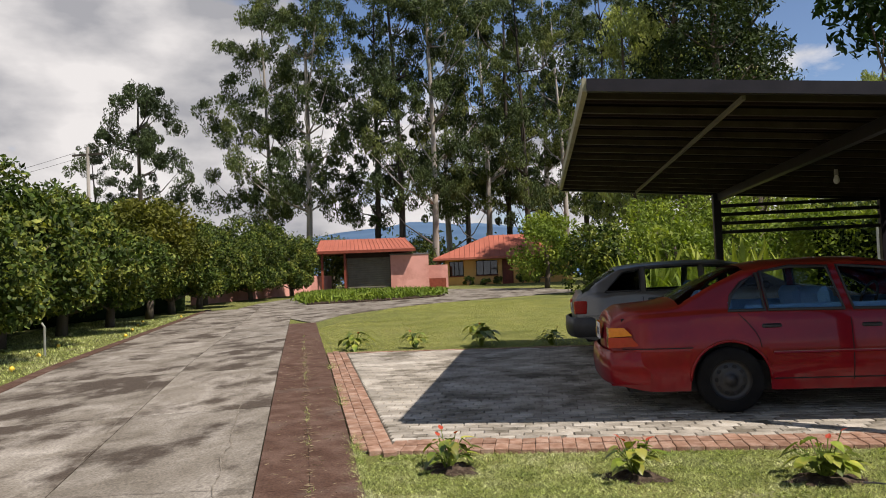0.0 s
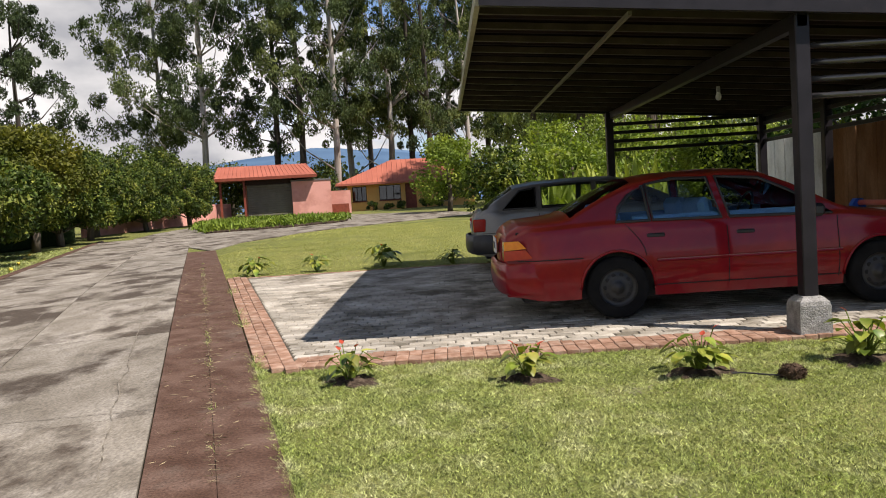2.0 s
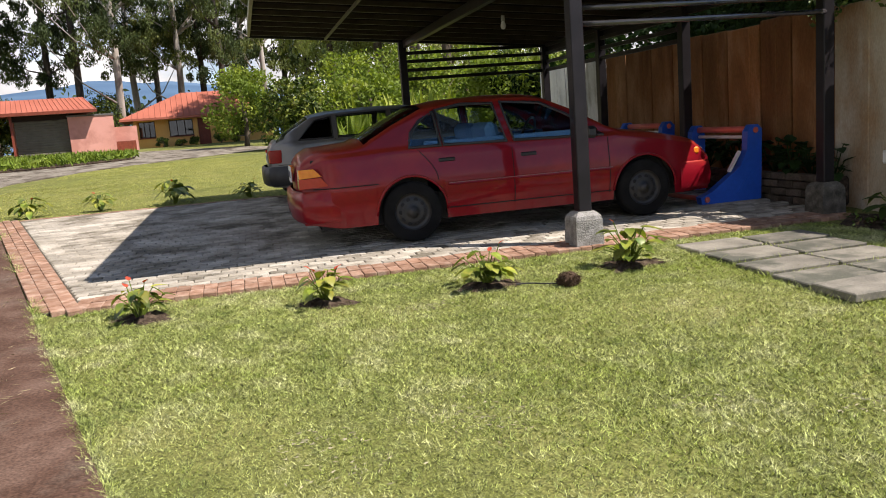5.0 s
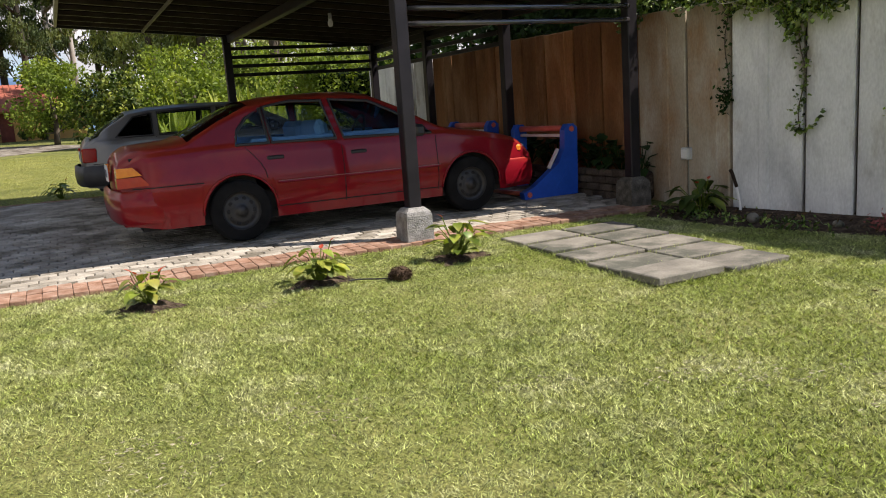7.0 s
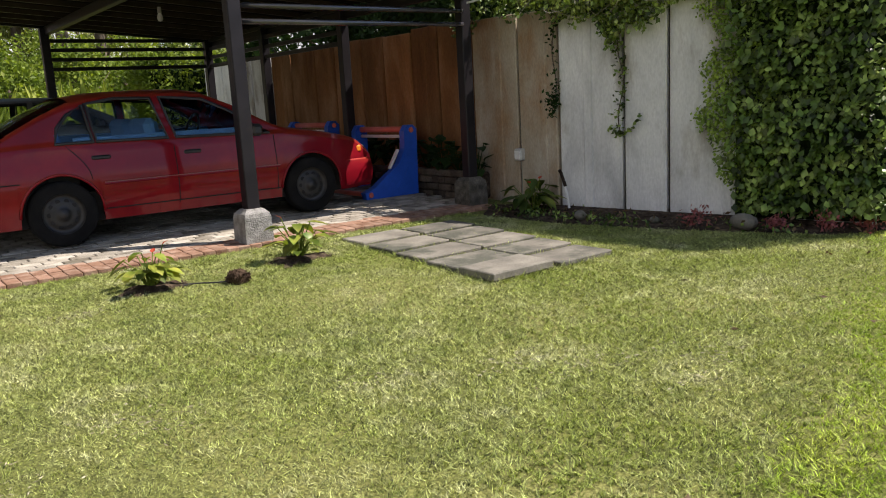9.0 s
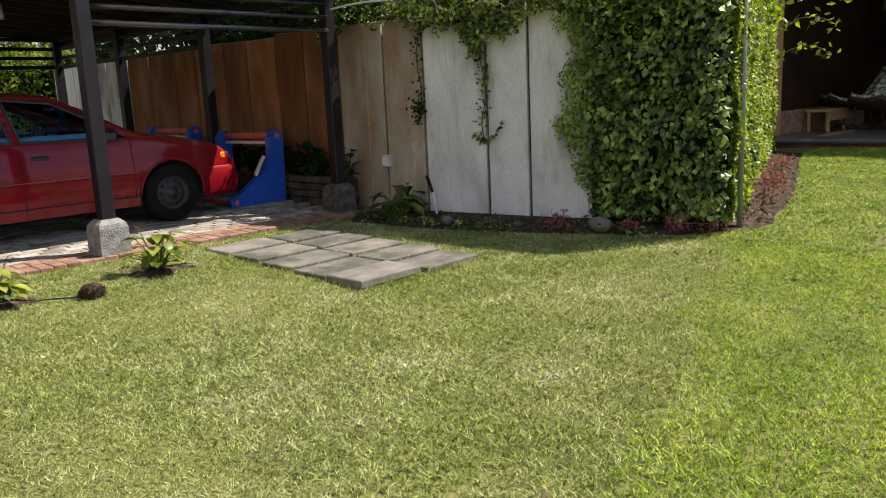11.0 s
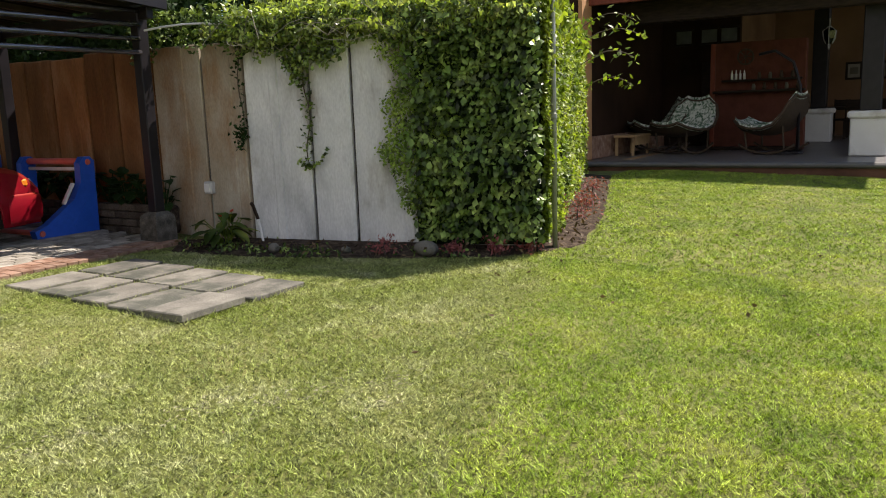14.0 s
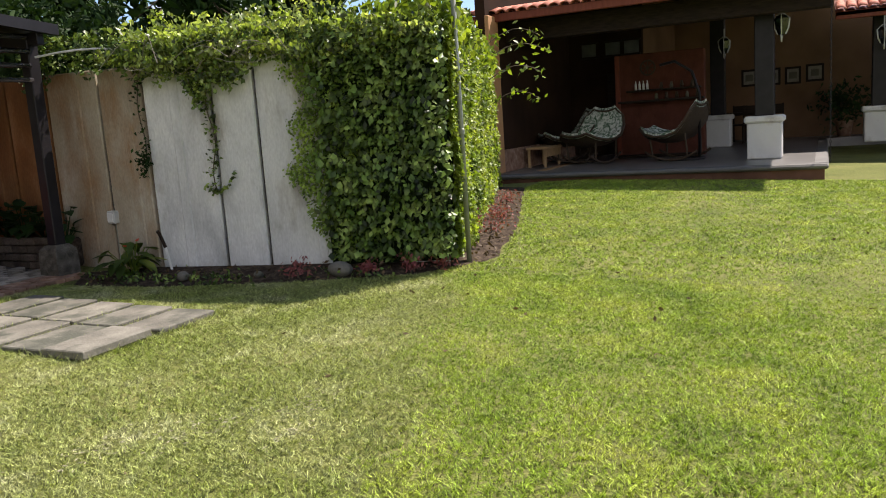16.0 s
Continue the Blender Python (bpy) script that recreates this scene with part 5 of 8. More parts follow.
# weeping, greyer trees and a dark conifer behind the carport
WEEP = {"l": 0.36, "w": 0.13, "droop": 1.5, "flat": 1.25, "out": 0.3}
M["leaf_grey"] = leafy("grey_green_leaf", [(0.11, 0.145, 0.06), (0.26, 0.305, 0.10), (0.46, 0.49, 0.17)], 0.35, scale=0.3)
weep = None
for k, (b, d, sc) in enumerate(((6.6, 58, 0.9), (8.4, 60, 0.95), (13.0, 62, 0.8), (15.5, 60, 0.74), (18.5, 64, 0.6), (22, 60, 0.58))):
    x, y = bearing(b, d)
    if weep is None:
        pth, rad, cl = eucalyptus(rng, 20, 4.6, M["bark"], M["leaf_grey"], 0.06, 40, 80, 1.05)
        weep = limb_tree("weeping_tree", "grey-green tree with weeping foliage down to the shrubs", (x, y, gz(x, y) - 0.1), pth, rad, cl, (M["bark"], M["leaf_grey"]), WEEP, rng, "trees behind the carport", 20)
    else:
        t = copy_thing(weep, pose(x, y, gz(x, y) - 0.1, 0, 0, 53 * k))
        t.scale = (sc, sc, sc * (1 + 0.08 * (k % 3)))
con = None
for b, d, sc in ((12.8, 52, 1.0), (10.2, 57, 0.95), (15.0, 55, 0.9)):
    x, y = bearing(b, d)
    if con is None:
        cl = []
        for k in range(130):
            t = rng.uniform(0.3, 1.0)
            a, r = rng.uniform(0, 2 * math.pi), (1.05 - t) * 5.2 * rng.uniform(0.3, 1.0) + 0.7
            cl.append((r * math.cos(a), r * math.sin(a), 25 * t - 0.12 * r, 1.25, 60))
        con = limb_tree("conifer", "dark cypress-like conifer rising behind the carport", (x, y, 0.8), [(0, 0, 25 * t) for t in np.linspace(0, 1, 8)], [0.42 * (1 - 0.9 * t) for t in np.linspace(0, 1, 8)], cl,
                        (M["bark"], M["leaf_conifer"]), {"l": 0.45, "w": 0.16, "droop": 0.25, "flat": 0.45, "out": 0.8}, rng, "dark conifers", 40)
    else:
        t = copy_thing(con, pose(x, y, 0.8, 0, 0, 97 * b))
        t.scale = (sc, sc, sc)


def bushy(name, label, place, radius, height, leafm, leaf, count, trunk_h, bark, group="", lobes=26, category="tree"):
    cl = []
    for k in range(lobes):
        a, u = rng.uniform(0, 2 * math.pi), rng.uniform(0, 1)
        z = trunk_h + (height - trunk_h) * (0.12 + 0.8 * u)
        r = radius * math.sqrt(max(0.08, 1 - (2 * (0.15 + 0.75 * u) - 0.85) ** 2)) * rng.uniform(0.45, 0.95)
        cl.append((r * math.cos(a), r * math.sin(a), z, radius * rng.uniform(0.28, 0.48), count // lobes))
    path = [(0.08 * math.sin(4 * t), 0.06 * math.cos(3 * t) - 0.06, height * 0.7 * t) for t in np.linspace(0, 1, 6)]
    return limb_tree(name, label, place, path, [0.11 * radius / 2 * (1.3 - t) + 0.02 for t in np.linspace(0, 1, 6)], cl, (bark, leafm), leaf, rng, group, 12, category)


CIT = {"l": 0.165, "w": 0.088, "droop": 0.25, "flat": 0.85, "out": 0.9}
citrus = [bushy("citrus_tree", "rounded dark green citrus tree with a dense crown", (-11.8, 16.0, gz(-11.8, 16)), 2.1, 3.8, M["leaf_citrus"], CIT, 19000, 0.85, M["bark"], "citrus row", 24),
          bushy("citrus_tree", "rounded dark green citrus tree with a dense crown", (-12.5, 19.4, gz(-12, 19.4)), 1.95, 3.75, M["leaf_citrus"], CIT, 18000, 0.85, M["bark"], "citrus row", 22)]
for k, (x, y, sc) in enumerate(((-10.6, 12.9, 0.86), (-13.0, 22.6, 0.92), (-15.5, 19, 1.1), (-16.2, 24, 1.15), (-14.9, 30.6, 0.95), (-17.6, 31, 1.1), (-15.8, 35.2, 0.98), (-17.4, 39.5, 1.12), (-16.4, 43.5, 0.9), (-15.6, 48.5, 1.0), (-18, 46, 1.2), (-20, 38, 1.3), (-14.8, 14.5, 1.1), (-19, 52, 1.25))):
    t = copy_thing(citrus[k % 2], pose(x, y, gz(x, y) - 0.02, 0, 0, 71 * k))
    t.scale = (sc, sc, sc * (0.94 + 0.05 * (k % 3)))
bushy("citrus_tree", "citrus tree with yellowing leaves beside the driveway", (-13.7, 26.4, gz(-13.7, 26.4)), 1.9, 4.0, M["leaf_yellow"], CIT, 15000, 0.9, M["bark"], "citrus row", 26)
SHR = {"l": 0.22, "w": 0.12, "droop": 0.1, "flat": 0.85, "out": 0.9}
bushy("flowering_shrub", "large light green shrub with pale tips beside the house", (0.4, 46, gz(0, 46)), 2.0, 4.4, M["leaf_shrub"], SHR, 6000, 0.3, M["bark"], "", 30, "shrub")
for x, y, r, h, mt in ((2.6, 36, 1.7, 3.0, "leaf_citrus"), (4.6, 38, 2.0, 3.3, "leaf_shrub"), (5.2, 31, 1.7, 2.6, "leaf_shrub"), (7.6, 33, 2.2, 3.2, "leaf_shrub"), (10.2, 34, 2.2, 3.0, "leaf_shrub"), (12.5, 33, 2.2, 3.4, "leaf_citrus"), (6.4, 44, 2.6, 4.6, "leaf_shrub"), (9.6, 45, 2.8, 4.8, "leaf_shrub"), (13.8, 44, 2.8, 5.0, "leaf_shrub"), (17, 42, 2.8, 4.6, "leaf_citrus")):
    bushy("shrub", "leafy garden shrub in bright green" if mt == "leaf_shrub" else "dark green rounded garden shrub", (x, y, gz(x, y)), r, h, M[mt], SHR, 3600, 0.15, M["bark"], "shrubs behind the carport", 20, "shrub")
for x, y, r, h in ((8.7, 8.8, 1.7, 4.4), (9.4, 12.5, 1.9, 4.2), (9.2, 6.6, 1.6, 4.3), (8.9, 16, 1.9, 4.0), (11.2, 5.9, 1.3, 3.8)):
    bushy("shrub", "dark overgrown shrub behind the concrete wall", (x, y, gz(x, y)), r, h, M["leaf_dark"], SHR, 4200, 0.3, M["bark"], "shrubs behind the wall", 22, "shrub")


bushy("broadleaf_tree", "dark broad-leaved tree reaching over behind the carport", (9.9, 22.5, gz(9.9, 22.5)), 2.0, 9.2, M["leaf_dark"], {"l": 0.34, "w": 0.15, "droop": 0.7, "flat": 0.8, "out": 0.8}, 1500, 6.4, M["bark"], "", 16)


def sword_plant(place, size, mat, label, blades=34, group="", up=0.75):
    pl = thing("sword_leaf_plant", label, "plant", place, 0, group)
    for k in range(blades):
        a, e = rng.uniform(0, 2 * math.pi), rng.uniform(0.35, 1.3)
        L, w = size * rng.uniform(0.7, 1.15), size * 0.055
        pts = [Vector((math.cos(a) * L * t * math.cos(e) * up * 1.2, math.sin(a) * L * t * math.cos(e) * up * 1.2, L * (t * math.sin(e) - 0.35 * t * t * (1.3 - e)))) for t in np.linspace(0, 1, 5)]
        side = Vector((-math.sin(a), math.cos(a), 0)) * w
        sh = Shape()
        sh.grid([[p - side * f, p + Vector((0, 0, -0.25 * w)), p + side * f] for p, f in zip(pts, (0.5, 1, 0.9, 0.6, 0.08))])
        part("blade", sh, mat, pl, fix=False)
    return pl


M["leaf_lime"] = leafy("lime_sword_leaf", [(0.12, 0.16, 0.02), (0.24, 0.28, 0.045), (0.36, 0.38, 0.09)], 0.35, scale=2)
sp0 = sword_plant((4.7, 19.5, gz(4.7, 19.5)), 1.7, M["leaf_lime"], "lime green sword-leaved garden plant", 34, "sword plants behind the carport")
for k, (x, y, sc) in enumerate(((5.6, 20.2, 1.0), (3.9, 21.5, 0.9), (6.6, 21, 1.1), (3.2, 23, 0.9), (4.8, 23, 1.1), (6.0, 24, 1.2), (2.8, 25.5, 0.9), (7.6, 22.5, 1.1), (8.8, 23, 1.2), (4.0, 26.5, 1.1))):
    t = copy_thing(sp0, pose(x, y, gz(x, y), 0, 0, 40 * k))
    t.scale = (sc, sc, sc)
sword_plant((4.55, 18.4, gz(4.5, 18.4)), 1.25, M["leaf_red"], "red-leaved cordyline behind the carport", 20)


def hedge_box(name, label, x0, y0, x1, y1, z1, mat, n, core):
    h = thing(name, label, "hedge", (0, 0, 0))
    z0 = gz((x0 + x1) / 2, (y0 + y1) / 2)
    part("core", Shape().box(x0 + 0.15, y0 + 0.15, z0, x1 - 0.15, y1 - 0.15, z1 - 0.12, 0.2), core, h, "dark core standing in for the shade inside the hedge")
    q = rng.uniform(size=(n, 3))
    c = np.stack([x0 + (x1 - x0) * q[:, 0], y0 + (y1 - y0) * q[:, 1], z0 + (z1 - z0) * q[:, 2]], 1)
    face = rng.integers(0, 4, n)
    out = np.zeros((n, 3))
    for f, ax, val, sgn in ((0, 1, y0, -1), (1, 2, z1, 1), (2, 0, x0, -1), (3, 1, y0, -1)):
        m = face == f
        c[m, ax] = val + rng.normal(0, 0.06, m.sum())
        out[m, ax] = sgn
    part("leaves", leaf_mesh("leaves", mat, c, 0.12, 0.07, rng, 0.0, out, 0.7), None, h)
    return h


# Near-black colour stands in for the shade between the leaves.
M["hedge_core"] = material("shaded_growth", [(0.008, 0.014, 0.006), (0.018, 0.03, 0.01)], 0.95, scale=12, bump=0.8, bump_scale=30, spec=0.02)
# Dark hedge added behind the citrus row to deepen the shade beneath it.
hedge_box("overgrown_hedge", "tall dark hedge added as backing behind the citrus trees", -18.5, 6, -15.6, 34, 2.9, M["leaf_dark"], 14000, M["hedge_core"])
hedge_box("clipped_hedge", "clipped green hedge beyond the carport", 5.6, 17.2, 13, 18.4, 2.35, M["leaf_shrub"], 12000, M["hedge_core"])

# ---- creeping fig on the wall ----
bend_deg = math.degrees(math.atan2(-bend_way.x, bend_way.y))
ivy = thing("climbing_fig", "dense climbing fig covering the end of the concrete wall", "climbing plant", (BEND.x, BEND.y, 0), bend_deg)


def wall_leaves(n, s0, s1, z0, z1, depth, edge=None):
    """Leaf places in front of the bent wall: s along it (negative towards the corner), z up."""
    s, z = rng.uniform(s0, s1, n), rng.uniform(z0, z1, n)
    if edge is not None:
        keep = edge(s, z)
        s, z = s[keep], z[keep]
    lump = np.array([noise.noise((a * 2.2, b * 2.2, 3.0)) for a, b in zip(s, z)])
    x = -0.05 - depth * (0.75 + 0.5 * lump) * rng.uniform(0.45, 1.0, len(s))
    return np.stack([x, s, z], 1)


def fig_edge(s, z):
    wav = -1.54 - 0.05 * np.sin(z * 5.0) - 0.06 * np.sin(z * 13) - 0.28 * np.clip((0.75 - z) / 0.75, 0, 1) + 0.12 * np.clip(z - 1.5, 0, 1)
    return s < wav + rng.uniform(-0.1, 0.06, len(s))


DOWN, UPFACE = np.array([-0.5, 0.0, -0.75]), (-0.6, 0.0, 0.8)
c1 = wall_leaves(3400, -3.05, -1.7, 0.0, 2.12, 0.26, fig_edge)
c1 = c1[rng.uniform(0, 1, len(c1)) < np.clip((-c1[:, 1] - 1.6) / 0.5, 0.1, 1)]
part("leaves", leaf_mesh("leaves", M["leaf_ivy"], c1, 0.078, 0.058, rng, 0.0, np.tile(DOWN * 1.6, (len(c1), 1)), 0.6, 0.12, UPFACE), None, ivy)
c1b = wall_leaves(15000, -2.5, -1.2, 0.0, 2.2, 0.13, fig_edge)
c1b = c1b[rng.uniform(0, 1, len(c1b)) < np.clip((c1b[:, 1] + 2.35) / 0.6, 0.02, 1)]
part("young_leaves", leaf_mesh("young_leaves", M["leaf_young"], c1b, 0.036, 0.028, rng, 0.0, np.tile(DOWN * 1.4, (len(c1b), 1)), 0.7, 0.12, UPFACE), None, ivy)
# Near-black sheet behind the leaves, so the gaps look deeply shaded.
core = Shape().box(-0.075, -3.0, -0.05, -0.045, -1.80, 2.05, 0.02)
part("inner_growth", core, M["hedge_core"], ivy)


def top_edge(s, z):
    drape = 1.86 + 0.10 * np.sin(s * 3.1 + 1.0) + 0.07 * np.sin(s * 8.3) - 0.30 * np.exp(-((s + 0.62) / 0.13) ** 2) - 0.16 * np.exp(-((s - 0.06) / 0.10) ** 2) - 0.06 * (s > 0.4)
    return z > drape + rng.uniform(-0.06, 0.06, len(s))


c2 = wall_leaves(11000, -3.0, 0.0, 1.35, 2.2, 0.20, top_edge)
crest = thing("climbing_fig", "tangled climbing fig spilling over the wall top", "climbing plant", (BEND.x, BEND.y, 0), bend_deg)
part("leaves", leaf_mesh("leaves", M["leaf_ivy"], c2[::2], 0.055, 0.04, rng, 0.0, np.tile(DOWN * 1.4, (len(c2[::2]), 1)), 0.8, 0.12, UPFACE), None, crest)
# Every second leaf takes the pale crest colour, which paints in sunlight.
high = c2[1::2]
high[:, 2] += 0.05
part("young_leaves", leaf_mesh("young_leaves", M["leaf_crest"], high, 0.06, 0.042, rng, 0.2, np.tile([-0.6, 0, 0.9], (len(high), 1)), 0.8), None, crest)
crown = np.stack([np.zeros(11000), rng.uniform(-3.0, 0.3, 11000), np.zeros(11000)], 1)
crown[:, 0] = rng.uniform(-0.3, 0.95, 11000)
crown[:, 2] = 1.96 + rng.uniform(0, 1, 11000) * (0.12 + 0.62 * np.clip(crown[:, 0] - 0.05, 0, 0.85)) + 0.06 * np.sin(crown[:, 1] * 4)
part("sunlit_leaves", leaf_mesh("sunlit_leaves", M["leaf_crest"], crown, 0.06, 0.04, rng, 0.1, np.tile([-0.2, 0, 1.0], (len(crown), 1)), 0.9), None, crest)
crest_b = thing("climbing_fig", "climbing fig along the wall top beside the carport", "climbing plant", (BEND.x, BEND.y, 0))
c3 = wall_leaves(1800, 0.0, 1.5, 1.55, 2.35, 0.22, lambda s, z: z > 1.88 + 0.12 * np.sin(s * 2.3) + 0.05 * np.sin(s * 9) + rng.uniform(-0.06, 0.06, len(s)))
part("leaves", leaf_mesh("leaves", M["leaf_ivy"], c3, 0.06, 0.042, rng, 0.5, np.tile([-0.7, 0, 0.5], (len(c3), 1)), 0.7), None, crest_b)
shoots = np.concatenate([np.stack([rng.normal(x0, 0.05, 60), rng.normal(s0, 0.06, 60), 2.05 + h * rng.uniform(0, 1, 60)], 1) for x0, s0, h in zip(rng.uniform(0.0, 0.5, 34), rng.uniform(-1.3, 0.2, 34), rng.uniform(0.15, 0.4, 34))])
part("young_growth", leaf_mesh("young_growth", M["leaf_crest"], shoots, 0.075, 0.036, rng, 0.2), None, crest)
# dry tendrils arching over the wall top
for k in range(12):
    s0, le, lift = rng.uniform(-1.5, 0.2), rng.uniform(0.25, 0.7), rng.uniform(0.05, 0.28)
    pts = [(-0.28 + 0.1 * math.sin(3 * t + k), s0 + le * (t - 0.5), 1.95 + rng.uniform(0.0, 0.02) + lift * math.sin(math.pi * t) * (1 if k % 3 else -0.6)) for t in np.linspace(0, 1, 9)]
    part("tendril", Shape().tube(pts, 0.0032, 4), M["straw_stem"], crest)
# Dark tangle on the wall top, also placed to keep sun off the car's nose.
tangle = np.stack([rng.uniform(0.06, 0.65, 6500), rng.uniform(0.7, 5.2, 6500), rng.uniform(1.9, 2.0, 6500)], 1)
tangle[:, 2] += rng.uniform(0, 1, 6500) ** 0.8 * (0.55 + 0.75 * np.clip(tangle[:, 0], 0, 0.6) + 0.15 * np.sin(tangle[:, 1] * 3.7))
part("shaded_leaves", leaf_mesh("shaded_leaves", M["leaf_dark"], tangle, 0.11, 0.06, rng, 0.3), None, crest_b)
# hanging strands
for s0, z0, z1, wob in ((0.02, 1.9, 0.98, 0.02), (-0.70, 1.75, 0.72, 0.03)):
    strand = thing("fig_strand", "thin strand of climbing fig hanging down a panel joint", "climbing plant", (BEND.x, BEND.y, 0), bend_deg, "hanging strands")
    zs = np.linspace(z0, z1, 14)
    pts = [(-0.06, s0 + wob * math.sin(9 * z), z) for z in zs]
    part("stem", Shape().tube(pts, 0.006, 5), M["bark"], strand)
    n = 70 if s0 > -0.1 else 150
    zz = z1 + (z0 - z1) * rng.uniform(0, 1, n)
    cc = np.stack([-0.08 + rng.normal(0, 0.012, n), s0 + wob * np.sin(9 * zz) + rng.normal(0, 0.035, n), zz], 1)
    if s0 > -0.1:
        blob = np.stack([-0.1 + rng.normal(0, 0.03, 110), s0 + rng.normal(0, 0.04, 110), 1.06 + rng.normal(0, 0.07, 110)], 1)
        cc = np.concatenate([cc, blob])
    else:
        hook = np.array([(-0.08, s0 - 0.2 * u, z1 + 0.17 * u * u) for u in rng.uniform(-0.6, 1, 60)])
        cc = np.concatenate([cc, hook + rng.normal(0, 0.012, hook.shape)])
    part("leaves", leaf_mesh("leaves", M["leaf_ivy"] if s0 < -0.1 else M["leaf_dark"], cc, 0.05, 0.036, rng, 0.3, np.tile([-1.0, 0, 0.2], (len(cc), 1)), 0.5), None, strand)

side_ivy = thing("climbing_fig", "sunlit yellow-green climbing fig on the garden side wall", "climbing plant", (SIDE_A.x, SIDE_A.y, 0), math.degrees(math.atan2(side_way.y, side_way.x)))
n = 15000
u = 6.9 * rng.uniform(0, 1, n) ** 1.5
z = rng.uniform(-0.03, 2.15, n)
lump = np.array([noise.noise((a * 1.8, b * 1.8, 9.0)) for a, b in zip(u, z)])
cs = np.stack([u - 0.1, -0.03 - 0.16 * (0.6 + 0.7 * lump) * rng.uniform(0.4, 1.0, n), z], 1)
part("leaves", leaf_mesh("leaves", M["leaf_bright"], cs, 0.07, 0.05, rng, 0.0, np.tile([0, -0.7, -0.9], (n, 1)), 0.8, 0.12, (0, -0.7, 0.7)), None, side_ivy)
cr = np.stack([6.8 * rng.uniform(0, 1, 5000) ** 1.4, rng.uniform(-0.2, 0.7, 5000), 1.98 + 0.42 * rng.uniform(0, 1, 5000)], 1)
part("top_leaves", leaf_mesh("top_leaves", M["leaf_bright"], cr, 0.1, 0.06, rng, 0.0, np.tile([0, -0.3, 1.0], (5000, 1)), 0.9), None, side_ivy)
# Dark sheet again, painted shade behind the side wall's leaves.
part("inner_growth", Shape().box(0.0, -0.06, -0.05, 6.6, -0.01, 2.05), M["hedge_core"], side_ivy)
for k, (u0, zz, le) in enumerate(((4.9, 2.15, 0.9), (5.2, 1.85, 0.8), (5.1, 1.45, 0.75), (5.6, 2.45, 0.8))):
    pts = [(u0 + 0.1 * t, -0.12 - le * t, zz + 0.25 * math.sin(2.2 * t) - 0.12 * t * t) for t in np.linspace(0, 1, 7)]
    part("shoot", Shape().tube(pts, 0.007, 5), M["bark"], side_ivy)
    cc = np.array([pts[int(i)] for i in rng.integers(1, 7, 26)]) + rng.normal(0, 0.05, (26, 3))
    part("shoot_leaves", leaf_mesh("shoot_leaves", M["leaf_bright"], cc, 0.12, 0.06, rng, 0.2), None, side_ivy)

spots = np.array([(3.17, 2.18), (3.11, 1.82), (2.85, 2.3), (3.45, 1.95), (2.62, 2.56), (0.3, 3.1), (0.4, 2.8), (0.9, 3.2), (1.1, 3.0), (1.22, 5.0), (2.0, 2.85)])
patch = spots[rng.integers(0, len(spots), 700)] + rng.normal(0, 1, (700, 2)) * np.array([0.11, 0.07])
pz = np.concatenate([patch, (ground_z(patch[:, 0], patch[:, 1]) + 0.012)[:, None]], 1)
M["thatch"] = leafy("dry_thatch", [(0.24, 0.22, 0.15), (0.40, 0.37, 0.27)], 0.1)
tagged(new("dry_thatch", leaf_mesh("dry_thatch", M["thatch"], pz, 0.032, 0.005, rng, 0.0, np.concatenate([rng.normal(0, 3, (700, 2)), np.zeros((700, 1))], 1), 0.05)), "patch of dry pale thatch in the lawn", "dry grass", kind="stuff")

# large banana-like leaves behind the wall
ban = thing("banana_plant", "large-leaved banana plant behind the wall", "plant", (7.4, 6.4, gz(7.4, 6.4)))
part("stem", Shape().tube([(0, 0, 0), (0.05, 0, 1.2), (0, 0, 2.1)], [0.12, 0.1, 0.07], 10), M["leaf_shrub"], ban, smooth=True)
for k in range(9):
    a, L = 0.7 * k + 0.4, rng.uniform(0.9, 1.3)
    sh = Shape()
    rows = []
    for t in np.linspace(0, 1, 9):
        p = Vector((math.cos(a) * L * t, math.sin(a) * L * t, 2.0 + 0.75 * t - 0.95 * t * t))
        sd = Vector((-math.sin(a), math.cos(a), 0)) * 0.2 * math.sin(math.pi * (0.1 + 0.88 * t)) ** 0.6
        rows.append([p - sd + Vector((0, 0, 0.05)), p, p + sd + Vector((0, 0, 0.05))])
    sh.grid(rows)
    part("leaf", sh, M["leaf_ivy"], ban, smooth=True, fix=False)

# ---- planting in the lawn ----
def heart_leaf(sh, root, tip, width, up):
    d = tip - root
    side = d.cross(up).normalized() * width
    n = side.cross(d).normalized()
    prof = ((-0.12, 0.35), (0.05, 0.85), (0.3, 1.0), (0.6, 0.72), (0.85, 0.3), (1.0, 0.02))
    rows = []
    for t, w in prof:
        p = root + d * t - n * 0.18 * d.length * t * t
        rows.append([p - side * 0.5 * w + n * 0.12 * width * w, p, p + side * 0.5 * w + n * 0.12 * width * w])
    sh.grid(rows)


